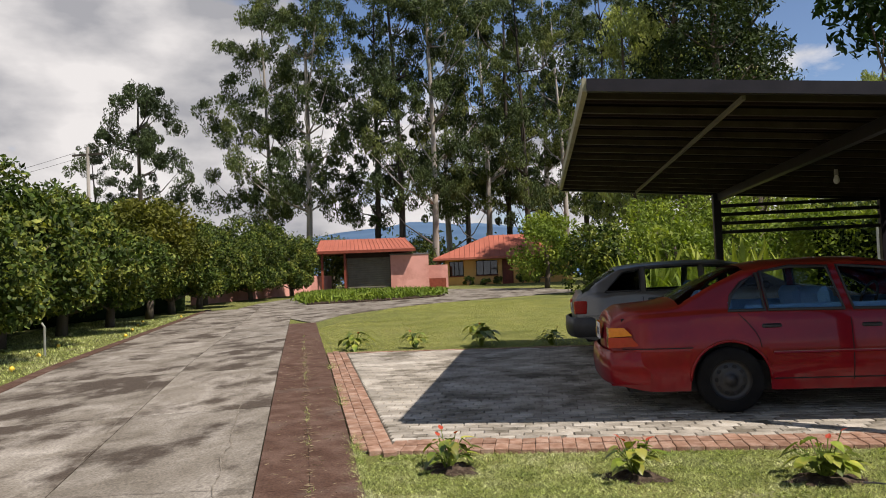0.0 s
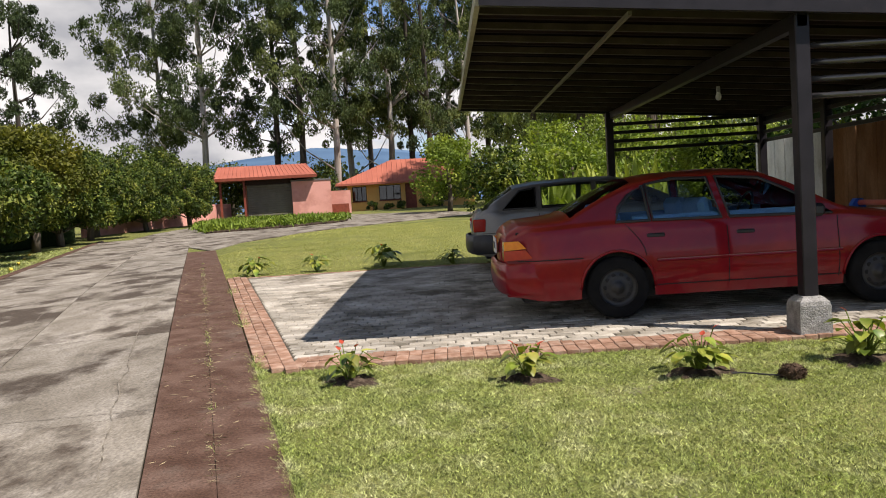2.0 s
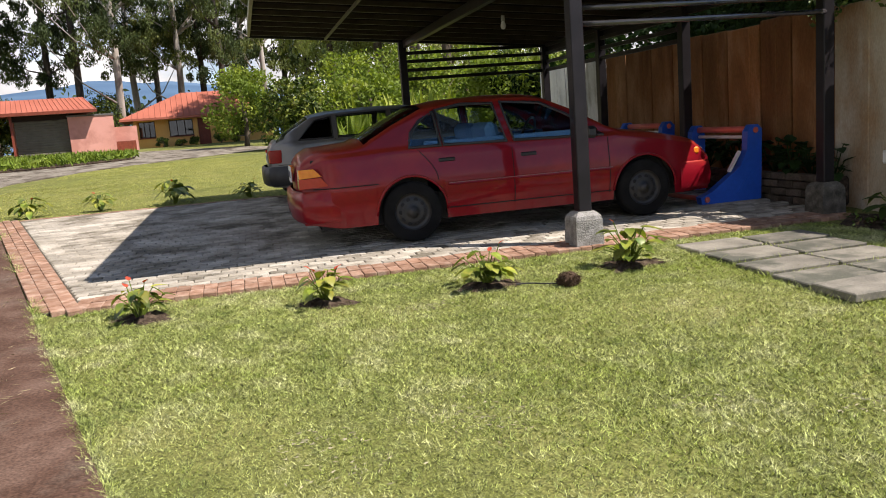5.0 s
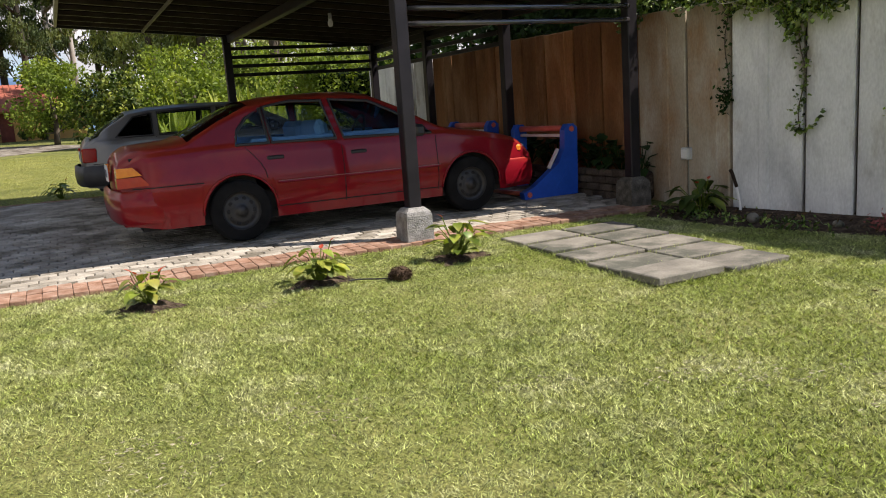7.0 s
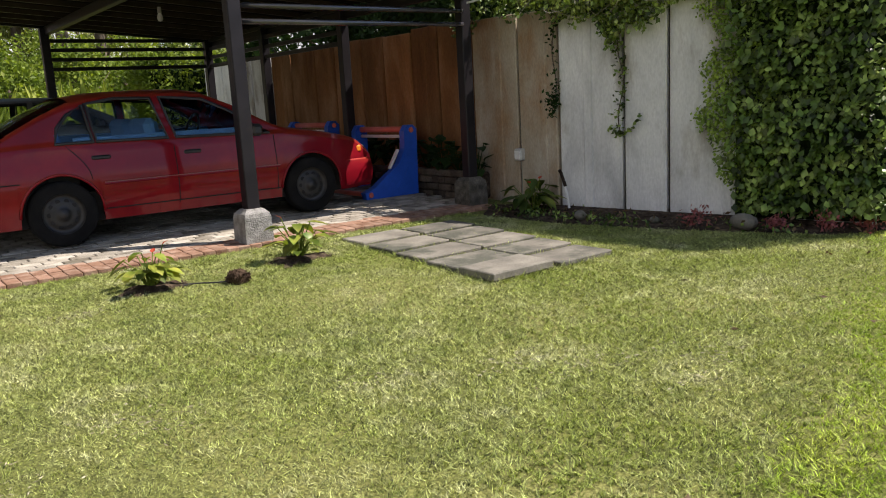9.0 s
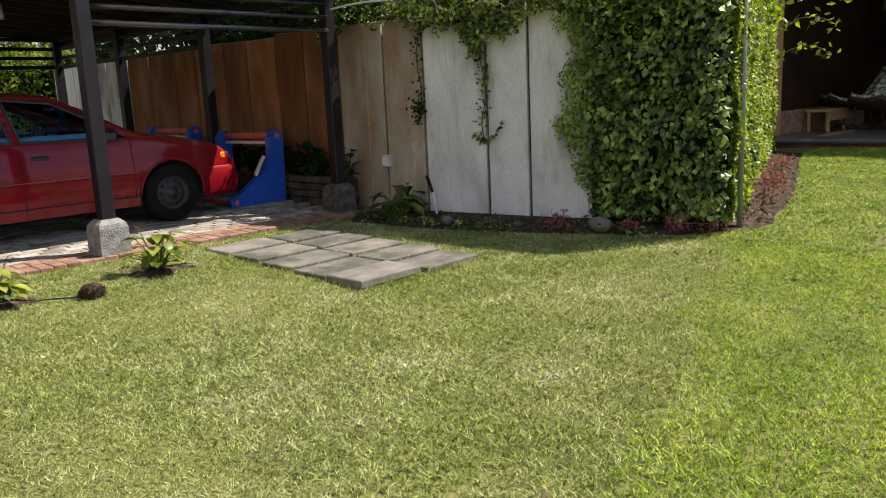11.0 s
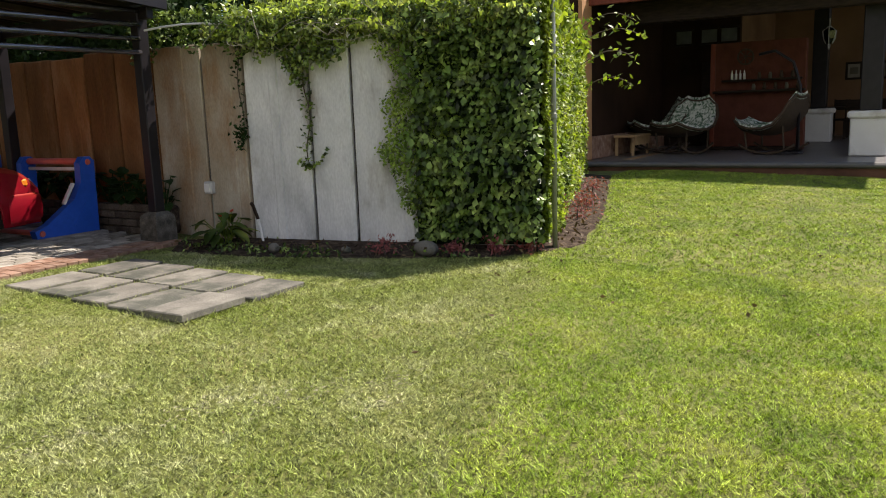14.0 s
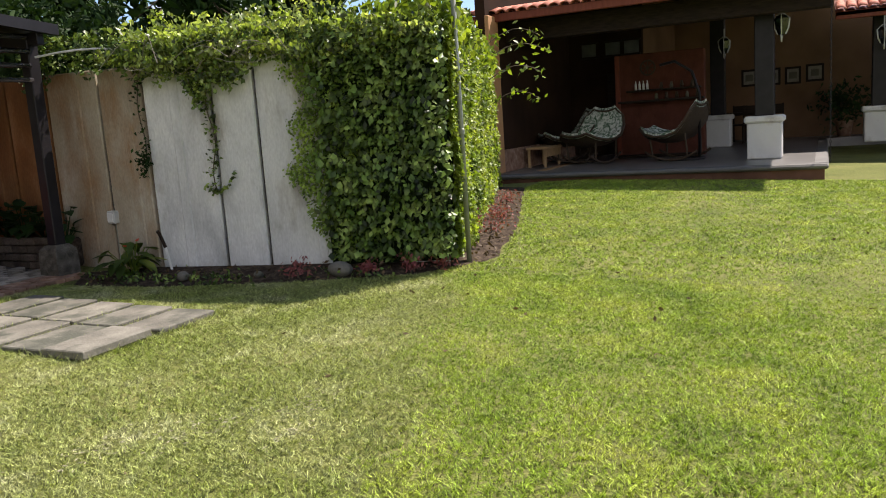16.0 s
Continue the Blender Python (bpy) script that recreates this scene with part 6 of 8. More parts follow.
def anthurium(place, size, flowers, label, group, seed, soil=True, leaf="leaf_plant"):
    g = np.random.default_rng(seed)
    pl = thing("anthurium_plant", label, "plant", place, 0, group)
    if soil:
        rows = []
        for i in range(10):
            r = i / 9
            row = []
            for a in np.linspace(0, 2 * math.pi, 33):
                rag = 1 + 0.75 * noise.noise((2.0 * math.cos(a), 2.0 * math.sin(a), seed * 1.7))
                x, y = 0.25 * r * rag * size / 0.33 * math.cos(a), 0.18 * r * rag * size / 0.33 * math.sin(a)
                row.append((x, y, 0.045 * (1 - r ** 1.5) - 0.01 + 0.035 * noise.noise((x * 16, y * 16, seed)) * (1 - 0.6 * r)))
            rows.append(row)
        part("soil_mound", Shape().grid(rows), M["soil"], pl, "freshly dug dark soil")
    for k in range(30):
        a, e = g.uniform(0, 2 * math.pi), g.uniform(0.5, 1.45)
        h = size * g.uniform(0.4, 0.85)
        root = Vector((math.cos(a) * 0.02, math.sin(a) * 0.02, 0.0))
        top = Vector((math.cos(a) * h * math.cos(e), math.sin(a) * h * math.cos(e), h * math.sin(e)))
        part("stalk", Shape().tube([root, top * 0.5 + Vector((0, 0, 0.03)), top], 0.0045, 4, False), M["leaf_shrub"], pl)
        out = Vector((math.cos(a), math.sin(a), g.uniform(-0.7, 0.15))).normalized()
        lf = Shape()
        heart_leaf(lf, top, top + out * size * g.uniform(0.28, 0.46), size * g.uniform(0.2, 0.33), Vector((0, 0, 1)))
        part("leaf", lf, M[leaf], pl, smooth=True, fix=False)
    for k in range(flowers):
        a = g.uniform(0, 2 * math.pi)
        top = Vector((0.1 * math.cos(a) * size / 0.3, 0.1 * math.sin(a) * size / 0.3, size * g.uniform(0.75, 1.0)))
        part("stalk", Shape().tube([(0, 0, 0), top * 0.5, top], 0.004, 4, False), M["leaf_shrub"], pl)
        fl = Shape()
        heart_leaf(fl, top, top + Vector((math.cos(a) * 0.035, math.sin(a) * 0.035, 0.03)), 0.04, Vector((math.cos(a), math.sin(a), 1)))
        part("flower", fl, M["flower_red"], pl, "small red flower", fix=False)
    return pl


for k, (x, y, sz, fl) in enumerate(((-0.72, 5.74, 0.29, 3), (0.58, 5.5, 0.29, 4), (1.77, 5.41, 0.32, 2), (2.97, 5.47, 0.37, 1))):
    anthurium((x, y, gz(x, y)), sz, fl, "anthurium with green leaves and red flowers in dug soil", "front row of anthuriums", 11 + k)
for k, (x, y, sz) in enumerate(((-3.25, 13.5, 0.38), (-2.2, 13.55, 0.35), (-1.05, 13.55, 0.48), (0.15, 13.35, 0.32))):
    anthurium((x, y, gz(x, y)), sz, 1, "young anthurium shrub at the edge of the paving", "back row of anthuriums", 31 + k, False)
anthurium((5.75, 5.65, gz(5.75, 5.65)), 0.42, 2, "dark broad-leaved plant with a pink flower beside the wall", "", 51, False, "leaf_citrus")
husk = Shape()
rows = []
for i in range(9):
    t = math.pi * i / 8
    rows.append([(0.105 * math.sin(t) * math.cos(a) * (1 + 0.12 * math.sin(4 * a + i)), 0.085 * math.sin(t) * math.sin(a), 0.07 - 0.075 * math.cos(t) * (1 + 0.1 * math.sin(3 * a))) for a in np.linspace(0, 2 * math.pi, 15)])
co = tagged(part("coconut_husk", husk.grid(rows), M["coconut"], smooth=True), "dry brown coconut husk lying on the lawn", "husk")
co.location = (2.3, 5.12, gz(2.3, 5.12) - 0.02)
co.scale = (0.8, 0.8, 0.75)
fib = rng.normal(0, 1, (260, 3))
fib = fib / np.linalg.norm(fib, axis=1)[:, None] * np.array([0.11, 0.09, 0.07]) + np.array([0, 0, 0.07])
part("husk_fibre", leaf_mesh("husk_fibre", M["coconut"], fib, 0.08, 0.012, rng, 0.2), None, co)
hose = [(1.95 + 0.3 * t, 5.28 - 0.14 * t + 0.02 * math.sin(6 * t), gz(2.1, 5.2) + 0.012) for t in np.linspace(0, 1, 8)]
tagged(part("cord", Shape().tube(hose, 0.006, 5), M["wire"]), "thin dark cord lying on the grass", "cord")

# soil bed along the wall
bed_in = line([(5.62, 6.15), (6.05, 5.6), (6.9, 2.8), (7.05, 2.74), (9, 3.4), (13.4, 4.85)], 30)
bed_out = line([(5.30, 5.95), (5.45, 5.2), (5.95, 4.0), (6.55, 2.95), (7.35, 2.45), (9.3, 2.95), (13.5, 4.35)], 30)
soil_bed = Shape()
rows = []
for (ax, ay), (bx, by) in zip(bed_out, bed_in):
    row = []
    for k in range(6):
        f = k / 5
        x, y = ax + (bx - ax) * f, ay + (by - ay) * f
        row.append((x, y, gz(x, y) - 0.01 + 0.055 * f + 0.012 * noise.noise((x * 6, y * 6, 0))))
    rows.append(row)
structure("soil_bed", soil_bed.grid(rows), M["soil"], "narrow bed of dark soil and leaf litter below the wall", "flower bed", True)


def small_red(place, size, seed):
    g = np.random.default_rng(seed)
    pl = thing("red_foliage_plant", "small pinkish-red foliage plant in the bed", "plant", place, 0, "red bedding plants")
    cc = g.normal(0, 1, (130, 3)) * np.array([size * 0.42, size * 0.42, size * 0.3]) + np.array([0, 0, size * 0.5])
    part("leaves", leaf_mesh("leaves", M["leaf_red"], cc, 0.05, 0.02, g, -0.5), None, pl)
    part("stem", Shape().tube([(0, 0, -0.02), (0.01, 0, size * 0.5)], 0.008, 5), M["bark"], pl)


for k, (x, y, s) in enumerate(((6.12, 3.95, 0.15), (6.38, 3.35, 0.11), (6.6, 3.02, 0.13), (6.82, 2.78, 0.12), (8.6, 3.02, 0.24), (9.6, 3.3, 0.18), (11.0, 3.75, 0.2))):
    small_red((x, y, gz(x, y) + 0.02), s, 70 + k)
litter = np.array([(bx + (ax - bx) * f, by + (ay - by) * f, gz(bx, by) + 0.03 - 0.03 * f) for (ax, ay), (bx, by), f in zip([bed_out[i] for i in rng.integers(0, 30, 900)], [bed_in[i] for i in rng.integers(0, 30, 900)], rng.uniform(0, 1, 900))])
litter[:, :2] += rng.normal(0, 0.06, (900, 2))
M["litter"] = leafy("dry_leaf_litter", [(0.07, 0.045, 0.025), (0.16, 0.11, 0.06)], 0.1)
tagged(new("leaf_litter", leaf_mesh("leaf_litter", M["litter"], litter, 0.07, 0.03, rng, 0.0, np.tile([1.0, 0, 0], (900, 1)), 1.0)), "scattered dry leaves on the soil bed", "leaf litter", kind="stuff")
weed = np.concatenate([rng.normal((5.55, 5.5), (0.12, 0.28), (170, 2)), rng.normal((5.75, 4.7), (0.12, 0.3), (130, 2)), rng.normal((6.3, 3.55), (0.15, 0.3), (60, 2))])
weed = np.concatenate([weed, (ground_z(weed[:, 0], weed[:, 1]) + 0.02 + rng.uniform(0, 0.05, len(weed)))[:, None]], 1)
tagged(new("bed_weeds", leaf_mesh("bed_weeds", M["leaf_ivy"], weed, 0.05, 0.026, rng, 0.0)), "low green weeds and seedlings in the soil bed", "weeds", kind="stuff")
stone = []
for i in range(7):
    t = math.pi * i / 6
    stone.append([(0.09 * math.sin(t) * math.cos(a), 0.07 * math.sin(t) * math.sin(a) * (1 + 0.2 * math.cos(2 * a)), 0.045 - 0.05 * math.cos(t)) for a in np.linspace(0, 2 * math.pi, 11)])
for x, y, s in ((5.75, 5.0, 1.0), (6.3, 3.6, 1.5), (6.05, 4.35, 0.7)):
    o = tagged(part("stone", Shape().grid(stone), M["slab"], smooth=True), "grey field stone lying in the soil bed", "stone")
    o.matrix_world = pose(x, y, gz(x, y) - 0.005, 0, 0, 40 * x)
    o.scale = (s, s, s)

# planter of low brick behind the play frames, with dark foliage
M["planter_stone"] = material("rough_brown_block", [(0.045, 0.036, 0.028), (0.085, 0.068, 0.053), (0.12, 0.10, 0.08)], 0.95, scale=6, bump=0.6, bump_scale=40, fine=0.25, per_object=0.25, spec=0.1)
planter = thing("planter", "low rough brick planter against the wall", "planter", (0, 0, 0))
for r in range(4):
    for k in range(11):
        y0 = 6.72 + 0.25 * k + (0.12 if r % 2 else 0)
        z0 = gz(5.6, 6.8) + 0.085 * r
        part("brick", Shape().box(5.80, y0 + 0.006, z0 + 0.004, 5.90, y0 + 0.244, z0 + 0.081, 0.01), M["planter_stone"], planter)
part("soil", Shape().box(5.90, 6.7, gz(5.6, 6.8), 6.1, 9.6, gz(5.6, 6.8) + 0.31, 0.03), M["soil"], planter)
for k in range(9):
    y = 6.8 + 0.32 * k
    pl = thing("foliage_plant", "dark broad-leaved plant in the planter", "plant", (5.97, y, gz(5.9, y) + 0.28), 0, "planter plants")
    g = np.random.default_rng(90 + k)
    for j in range(20):
        a, h = g.uniform(0, 6.28), g.uniform(0.05, 0.36)
        lf = Shape()
        top = Vector((0.1 * math.cos(a), 0.1 * math.sin(a), h))
        heart_leaf(lf, top, top + Vector((0.13 * math.cos(a), 0.13 * math.sin(a), g.uniform(-0.1, 0.1))), 0.14, Vector((0, 0, 1)))
        lf.tube([(0, 0, -0.02), top], 0.005, 4)
        part("leaf", lf, M["leaf_dark"], pl, fix=False)

# wall box, conduit, leaning tool, pole
box = thing("socket_box", "grey weatherproof socket box on a conduit", "socket", (6.08, 6.17, 0.5))
part("housing", Shape().box(-0.05, -0.055, -0.06, 0.03, 0.055, 0.07, 0.01), M["box_grey"], box)
part("cover", Shape().box(-0.06, -0.04, -0.045, -0.05, 0.04, 0.05, 0.004), M["plate"], box)
part("conduit", Shape().tube([(0.02, 0, -0.06), (0.02, 0, -0.56)], 0.012, 8), M["galvanised"], box)
part("cable", Shape().tube([(0.02, 0, 0.07), (0.03, 0.0, 0.8), (0.03, -0.02, 1.45)], 0.011, 8), M["wire"], box)
tool = thing("garden_tool", "broken white and dark tool handle leaning on the wall", "tool", (5.98, 5.42, gz(6, 5.4) + 0.03))
part("shaft", Shape().tube([(0.03, -0.03, 0), (0.01, 0.0, 0.23)], 0.012, 8), M["toy_white"], tool)
part("grip", Shape().tube([(0.01, 0.0, 0.23), (-0.02, 0.03, 0.37), (-0.04, 0.035, 0.40)], 0.017, 8), M["dark_wood"], tool)
pole = thing("metal_pole", "slim weathered green-grey metal pole in the bed", "pole", (7.14, 2.66, gz(7.1, 2.66) - 0.05), 0)
part("tube", Shape().tube([(0, 0, 0), (0.005, 0.0, 1.5), (0.0, 0.0, 3.6)], 0.025, 10), M["galvanised"], pole, smooth=True)
part("collar", Shape().lathe([(0.026, 1.28), (0.033, 1.285), (0.033, 1.33), (0.026, 1.335)], 10), M["galvanised"], pole)
cab = [(5.6 + 0.5 * t, 6.4 - 0.8 * t, 2.12 + 0.05 * math.sin(3 * t)) for t in np.linspace(0, 1, 6)] + [(6.15 + 0.02 * math.cos(a), 5.4 + 0.2 * math.cos(a), 2.12 + 0.09 * math.sin(a)) for a in np.linspace(1.5, 5.5, 9)]
tagged(part("cable", Shape().tube(cab, 0.012, 6), M["box_grey"]), "pale looped cable running from carport to wall", "cable")

# ---- play frames ----
def play_frame(place, turn, label):
    f = thing("play_frame", label, "toy", place, turn, "plastic play frames")
    for s in (0, 1):
        x = 1.12 * s
        out = [(0.0, 0.0), (0.74, 0.0), (0.76, 0.08), (0.62, 0.13), (0.26, 0.38), (0.17, 0.55), (0.16, 0.76), (0.11, 0.83), (0.03, 0.83), (-0.02, 0.78)]
        pan = Shape().prism([(p[0], p[1]) for p in out], "x", x - 0.05, x + 0.05)
        side = part("side_panel", pan, M["toy_blue"], f, "moulded blue plastic side")
        part("rib", Shape().prism([(0.06, 0.1), (0.30, 0.08), (0.12, 0.35)], "x", x - 0.058, x + 0.058), M["toy_blue"], side)
        for py, pz in ((0.68, 0.05), (0.06, 0.77)):
            part("end_cap", Shape().lathe([(0.0, 0.062), (0.028, 0.062), (0.034, 0.05), (0.034, -0.05), (0.028, -0.062), (0.0, -0.062)], 14, pose(x, py, pz, 0, 90, 0)), M["toy_red"], side)
    part("roller", Shape().tube([(0.0, 0.06, 0.775), (1.12, 0.06, 0.775)], 0.036, 14), M["toy_red"], f, "red plastic roller bar", smooth=True)
    part("bar", Shape().tube([(0.0, 0.06, 0.69), (1.12, 0.06, 0.69)], 0.02, 10), M["toy_white"], f, smooth=True)
    part("foot_rail", Shape().tube([(0.0, 0.67, 0.05), (1.12, 0.67, 0.05)], 0.028, 10), M["toy_red"], f, smooth=True)
    part("strut", Shape().box(-0.025, 0.0, 0.0, 0.025, 0.03, 0.26, 0.006, pose(0.0, 0.36, 0.32, 32, 0, 0)), M["toy_white"], f)
    return f


play_frame((5.70, 7.66, gz(5, 7.6) + 0.022), 90, "blue plastic play frame with a red roller bar")
play_frame((5.70, 9.5, gz(5, 9.6) + 0.022), 90, "second blue play frame with a red roller bar")
# slabs set in the lawn
for r in range(5):
    for c in range(2):
        sl = thing("stepping_slab", "grey cement slab set in the grass", "slab", (3.58 + 0.305 + c * 0.645 + 0.014 * math.sin(7 * r + 3 * c), 3.80 + 0.19 + r * 0.42 + 0.008 * math.sin(5 * r + 9 * c), 0), 0.8 + 1.3 * math.sin(4 * r + 2 * c), "stepping slabs")
        x, y = sl.location.x, sl.location.y
        sl.location.z = gz(x, y) - (0.005 if (r, c) == (0, 0) else 0.033)
        part("slab", Shape().box(-0.30, -0.19, 0, 0.30, 0.19, 0.06, 0.008), M["slab"], sl)


# ---- buildings beyond the lawn ----
def garage():
    x, y = bearing(-13.9, 58)
    z = gz(x, y)
    g = thing("garage", "pink garage with a red roof and a weathered roller shutter", "garage", (x, y, z), 13.9)
    part("wall", Shape().box(3.2, -0.1, -0.3, 6.0, 4.5, 2.55).box(-0.1, 2.0, -0.3, 3.2, 4.5, 3.0), M["pink"], g, "salmon plastered wall")
    part("wall_cap", Shape().box(3.15, -0.15, 2.55, 6.05, 4.5, 2.66), M["floor_edge"], g)
    part("wall", Shape().box(6.0, 1.4, -0.3, 7.6, 1.6, 1.75), M["pink"], g)
    part("gate", Shape().box(6.1, 1.1, -0.2, 7.4, 1.2, 0.75), M["red_wood"], g, "low red-brown gate")
    sh = part("shutter", Shape().box(0.05, 0.3, -0.2, 3.2, 0.34, 2.62), M["shutter"], g, "weathered olive roller shutter")
    for k in range(17):
        part("slat", Shape().box(0.05, 0.255, -0.1 + 0.16 * k, 3.2, 0.30, 0.03 + 0.16 * k, 0.02), M["shutter"], sh)
    part("lintel", Shape().box(-0.2, 0.1, 2.45, 3.25, 0.3, 3.0), M["dark_wood"], g)
    for px in (-0.12, -1.75):
        part("post", Shape().box(px - 0.08, -0.35, -0.3, px + 0.08, -0.2, 2.95), M["red_wood"], g)
    roof = Shape().add([(-2.2, -0.9, 2.95), (5.0, -0.9, 2.95), (4.5, 2.4, 3.95), (-1.9, 2.4, 3.95), (4.5, 5.4, 2.95), (-1.9, 5.4, 2.95), (-2.2, -0.9, 2.8), (5.0, -0.9, 2.8), (4.5, 5.4, 2.8), (-1.9, 5.4, 2.8)],
                       [(0, 1, 2, 3), (3, 2, 4, 5), (0, 6, 7, 1), (1, 7, 8, 4, 2), (5, 9, 6, 0, 3), (6, 9, 8, 7)])
    rf = part("roof", roof, M["red_roof"], g, "painted red sheet roof")
    for k in range(24):
        u = -2.1 + 7.0 * k / 23
        v = -1.82 + 6.25 * k / 23
        part("rib", Shape().tube([(u, -0.91, 2.97), (v, 2.4, 3.965)], 0.025, 5), M["red_roof"], rf)
    part("fascia", Shape().box(-2.2, -0.93, 2.78, 5.0, -0.89, 2.98), M["red_wood"], g)


garage()
yard = Shape()
pts = [bearing(-24.5, 44), bearing(-19.5, 52), bearing(-15.0, 60)]
for (ax, ay), (bx, by) in zip(pts, pts[1:]):
    d = Vector((bx - ax, by - ay)).normalized()
    nrm = Vector((-d.y, d.x)) * 0.2
    yard.prism([(ax, ay), (bx, by), (bx + nrm.x, by + nrm.y), (ax + nrm.x, ay + nrm.y)], "z", 0.2, gz(ax, ay) + 1.35)
structure("wall_yard", yard, M["pink"], "low salmon garden wall behind the citrus trees", "wall")


def house():
    x, y = bearing(-6.8, 64)
    z = gz(x, y)
    h = thing("house", "small ochre house with a red hipped roof", "house", (x, y, z), 4.0)
    wall = Shape()
    # front wall built round its openings
    spans = [(0.0, 0.35), (1.5, 2.5), (4.25, 4.6), (5.5, 7.2), (8.4, 10.2)]
    for a, b in spans:
        wall.box(a, 0, -0.3, b, 0.22, 2.25)
    for a, b, z0, z1 in ((0.35, 1.5, 0.75, 1.95), (2.5, 4.25, 0.75, 1.95), (4.6, 5.5, -0.3, 2.0), (7.2, 8.4, 0.8, 1.95)):
        if z0 > 0:
            wall.box(a, 0, -0.3, b, 0.22, z0)
        wall.box(a, 0, z1, b, 0.22, 2.25)
    wall.box(0, 0.22, -0.3, 0.22, 6, 2.25).box(9.98, 0.22, -0.3, 10.2, 6, 2.25).box(0.22, 5.8, -0.3, 9.98, 6, 2.25)
    part("wall", wall, M["yellow"], h, "ochre plaster wall")
    for px in (0.0, 2.1, 4.35, 5.6):
        part("pilaster", Shape().box(px, -0.08, -0.3, px + 0.22, 0.0, 2.25), M["yellow"], h)
    for a, b, z0, z1 in ((0.35, 1.5, 0.75, 1.95), (2.5, 4.25, 0.75, 1.95), (7.2, 8.4, 0.8, 1.95)):
        w = part("window", Shape().box(a, 0.12, z0, b, 0.14, z1), M["window_glass"], h, "dark window with curtains")
        fr = Shape()
        for u in np.linspace(a, b - 0.06, 4):
            fr.box(u, 0.06, z0, u + 0.06, 0.12, z1)
        fr.box(a, 0.06, z0, b, 0.12, z0 + 0.06).box(a, 0.06, z1 - 0.06, b, 0.12, z1)
        part("frame", fr, M["dark_wood"], w)
        part("sill", Shape().box(a - 0.05, -0.08, z0 - 0.07, b + 0.05, 0.1, z0), M["red_wood"], w)
        part("curtain", Shape().grid([[(a + (b - a) * k / 30, 0.22 + 0.03 * math.sin(k * 1.7), zz) for k in range(31)] for zz in (z0, z1)]), M["cream"], w, smooth=True)
    part("door", Shape().box(4.62, 0.1, -0.1, 5.48, 0.15, 2.0).box(4.72, 0.08, 1.1, 5.38, 0.1, 1.85).box(4.72, 0.08, 0.1, 5.38, 0.1, 0.9), M["red_wood"], h, "red-brown panelled door")
    e = [(-0.9, -1.0, 2.2), (11.1, -1.0, 2.2), (11.1, 7, 2.2), (-0.9, 7, 2.2)]
    r = [(3.6, 3, 4.1), (6.9, 3, 4.1)]
    lo = [(p[0], p[1], 2.05) for p in e]
    rf = part("roof", Shape().add(e + r + lo, [(0, 1, 5, 4), (1, 2, 5), (2, 3, 4, 5), (3, 0, 4), (0, 6, 7, 1), (1, 7, 8, 2), (2, 8, 9, 3), (3, 9, 6, 0), (6, 9, 8, 7)]), M["red_roof"], h, "red hipped roof")
    for k in range(30):
        u = -0.8 + 11.8 * k / 29
        f = min(1.0, (u + 0.9) / 4.5, (11.1 - u) / 4.2)
        part("rib", Shape().tube([(u, -1.0, 2.22), (u, -1.0 + 4 * f, 2.22 + 1.9 * f)], 0.03, 5), M["red_roof"], rf)


house()
for k, (u, s) in enumerate(((1.9, 0.7), (3.1, 0.6), (4.2, 0.6), (6.1, 0.8), (7.4, 0.9), (-0.4, 0.6))):
    x, y = bearing(-6.8 + math.degrees(math.atan2(u, 63.0)), 62.6)
    bushy("shrub", "small clipped shrub before the ochre house", (x, y, gz(x, y)), s * 0.7, s, M["leaf_citrus"], SHR, 420, 0.05, M["bark"], "house shrubs", 9, "shrub")

for b, d, r, h in ((-15.6, 62, 2.4, 4.0), (-14.9, 66, 2.6, 4.6), (-17.0, 64, 2.6, 4.4), (-18.6, 62, 2.6, 4.6), (-7.9, 72, 2.4, 4.2), (-9.2, 70, 2.4, 4.0), (-8.6, 78, 2.8, 5.0)):
    x, y = bearing(b, d)
    bushy("shrub", "dark green rounded shrub between the buildings", (x, y, gz(x, y)), r, h, M["leaf_citrus"], SHR, 2600, 0.1, M["bark"], "shrubs by the garage", 18, "shrub")
# planted island
isl_out = line([(-10.3, 34.2), (-7, 35.6), (-4.9, 38.2), (-4.9, 41), (-7.5, 44.5), (-12.5, 47.2), (-13.4, 44), (-12, 38.5), (-10.3, 34.2)], 48)
cx, cy = -8.8, 40.5
rows = [[(cx + (x - cx) * f, cy + (y - cy) * f, gz(x, y) + h) for x, y in isl_out] for f, h in ((1.0, -0.02), (1.0, 0.07), (0.96, 0.1), (0.5, 0.2), (0.02, 0.22))]
structure("island_bed", Shape().grid(rows), M["soil"], "raised planted island in the forecourt", "flower bed")
q, a = np.sqrt(rng.uniform(0, 1, 9000)), rng.integers(0, 48, 9000)
io = np.array(isl_out)[a] + rng.normal(0, 0.2, (9000, 2))
cc = np.stack([cx + (io[:, 0] - cx) * q, cy + (io[:, 1] - cy) * q, np.zeros(9000)], 1)
cc[:, 2] = ground_z(cc[:, 0], cc[:, 1]) + 0.12 + rng.uniform(0, 0.26, 9000)
tagged(new("ground_cover", leaf_mesh("ground_cover", M["leaf_bed"], cc, 0.34, 0.08, rng, -1.2)), "bright green strappy ground cover on the island", "ground cover", kind="stuff")

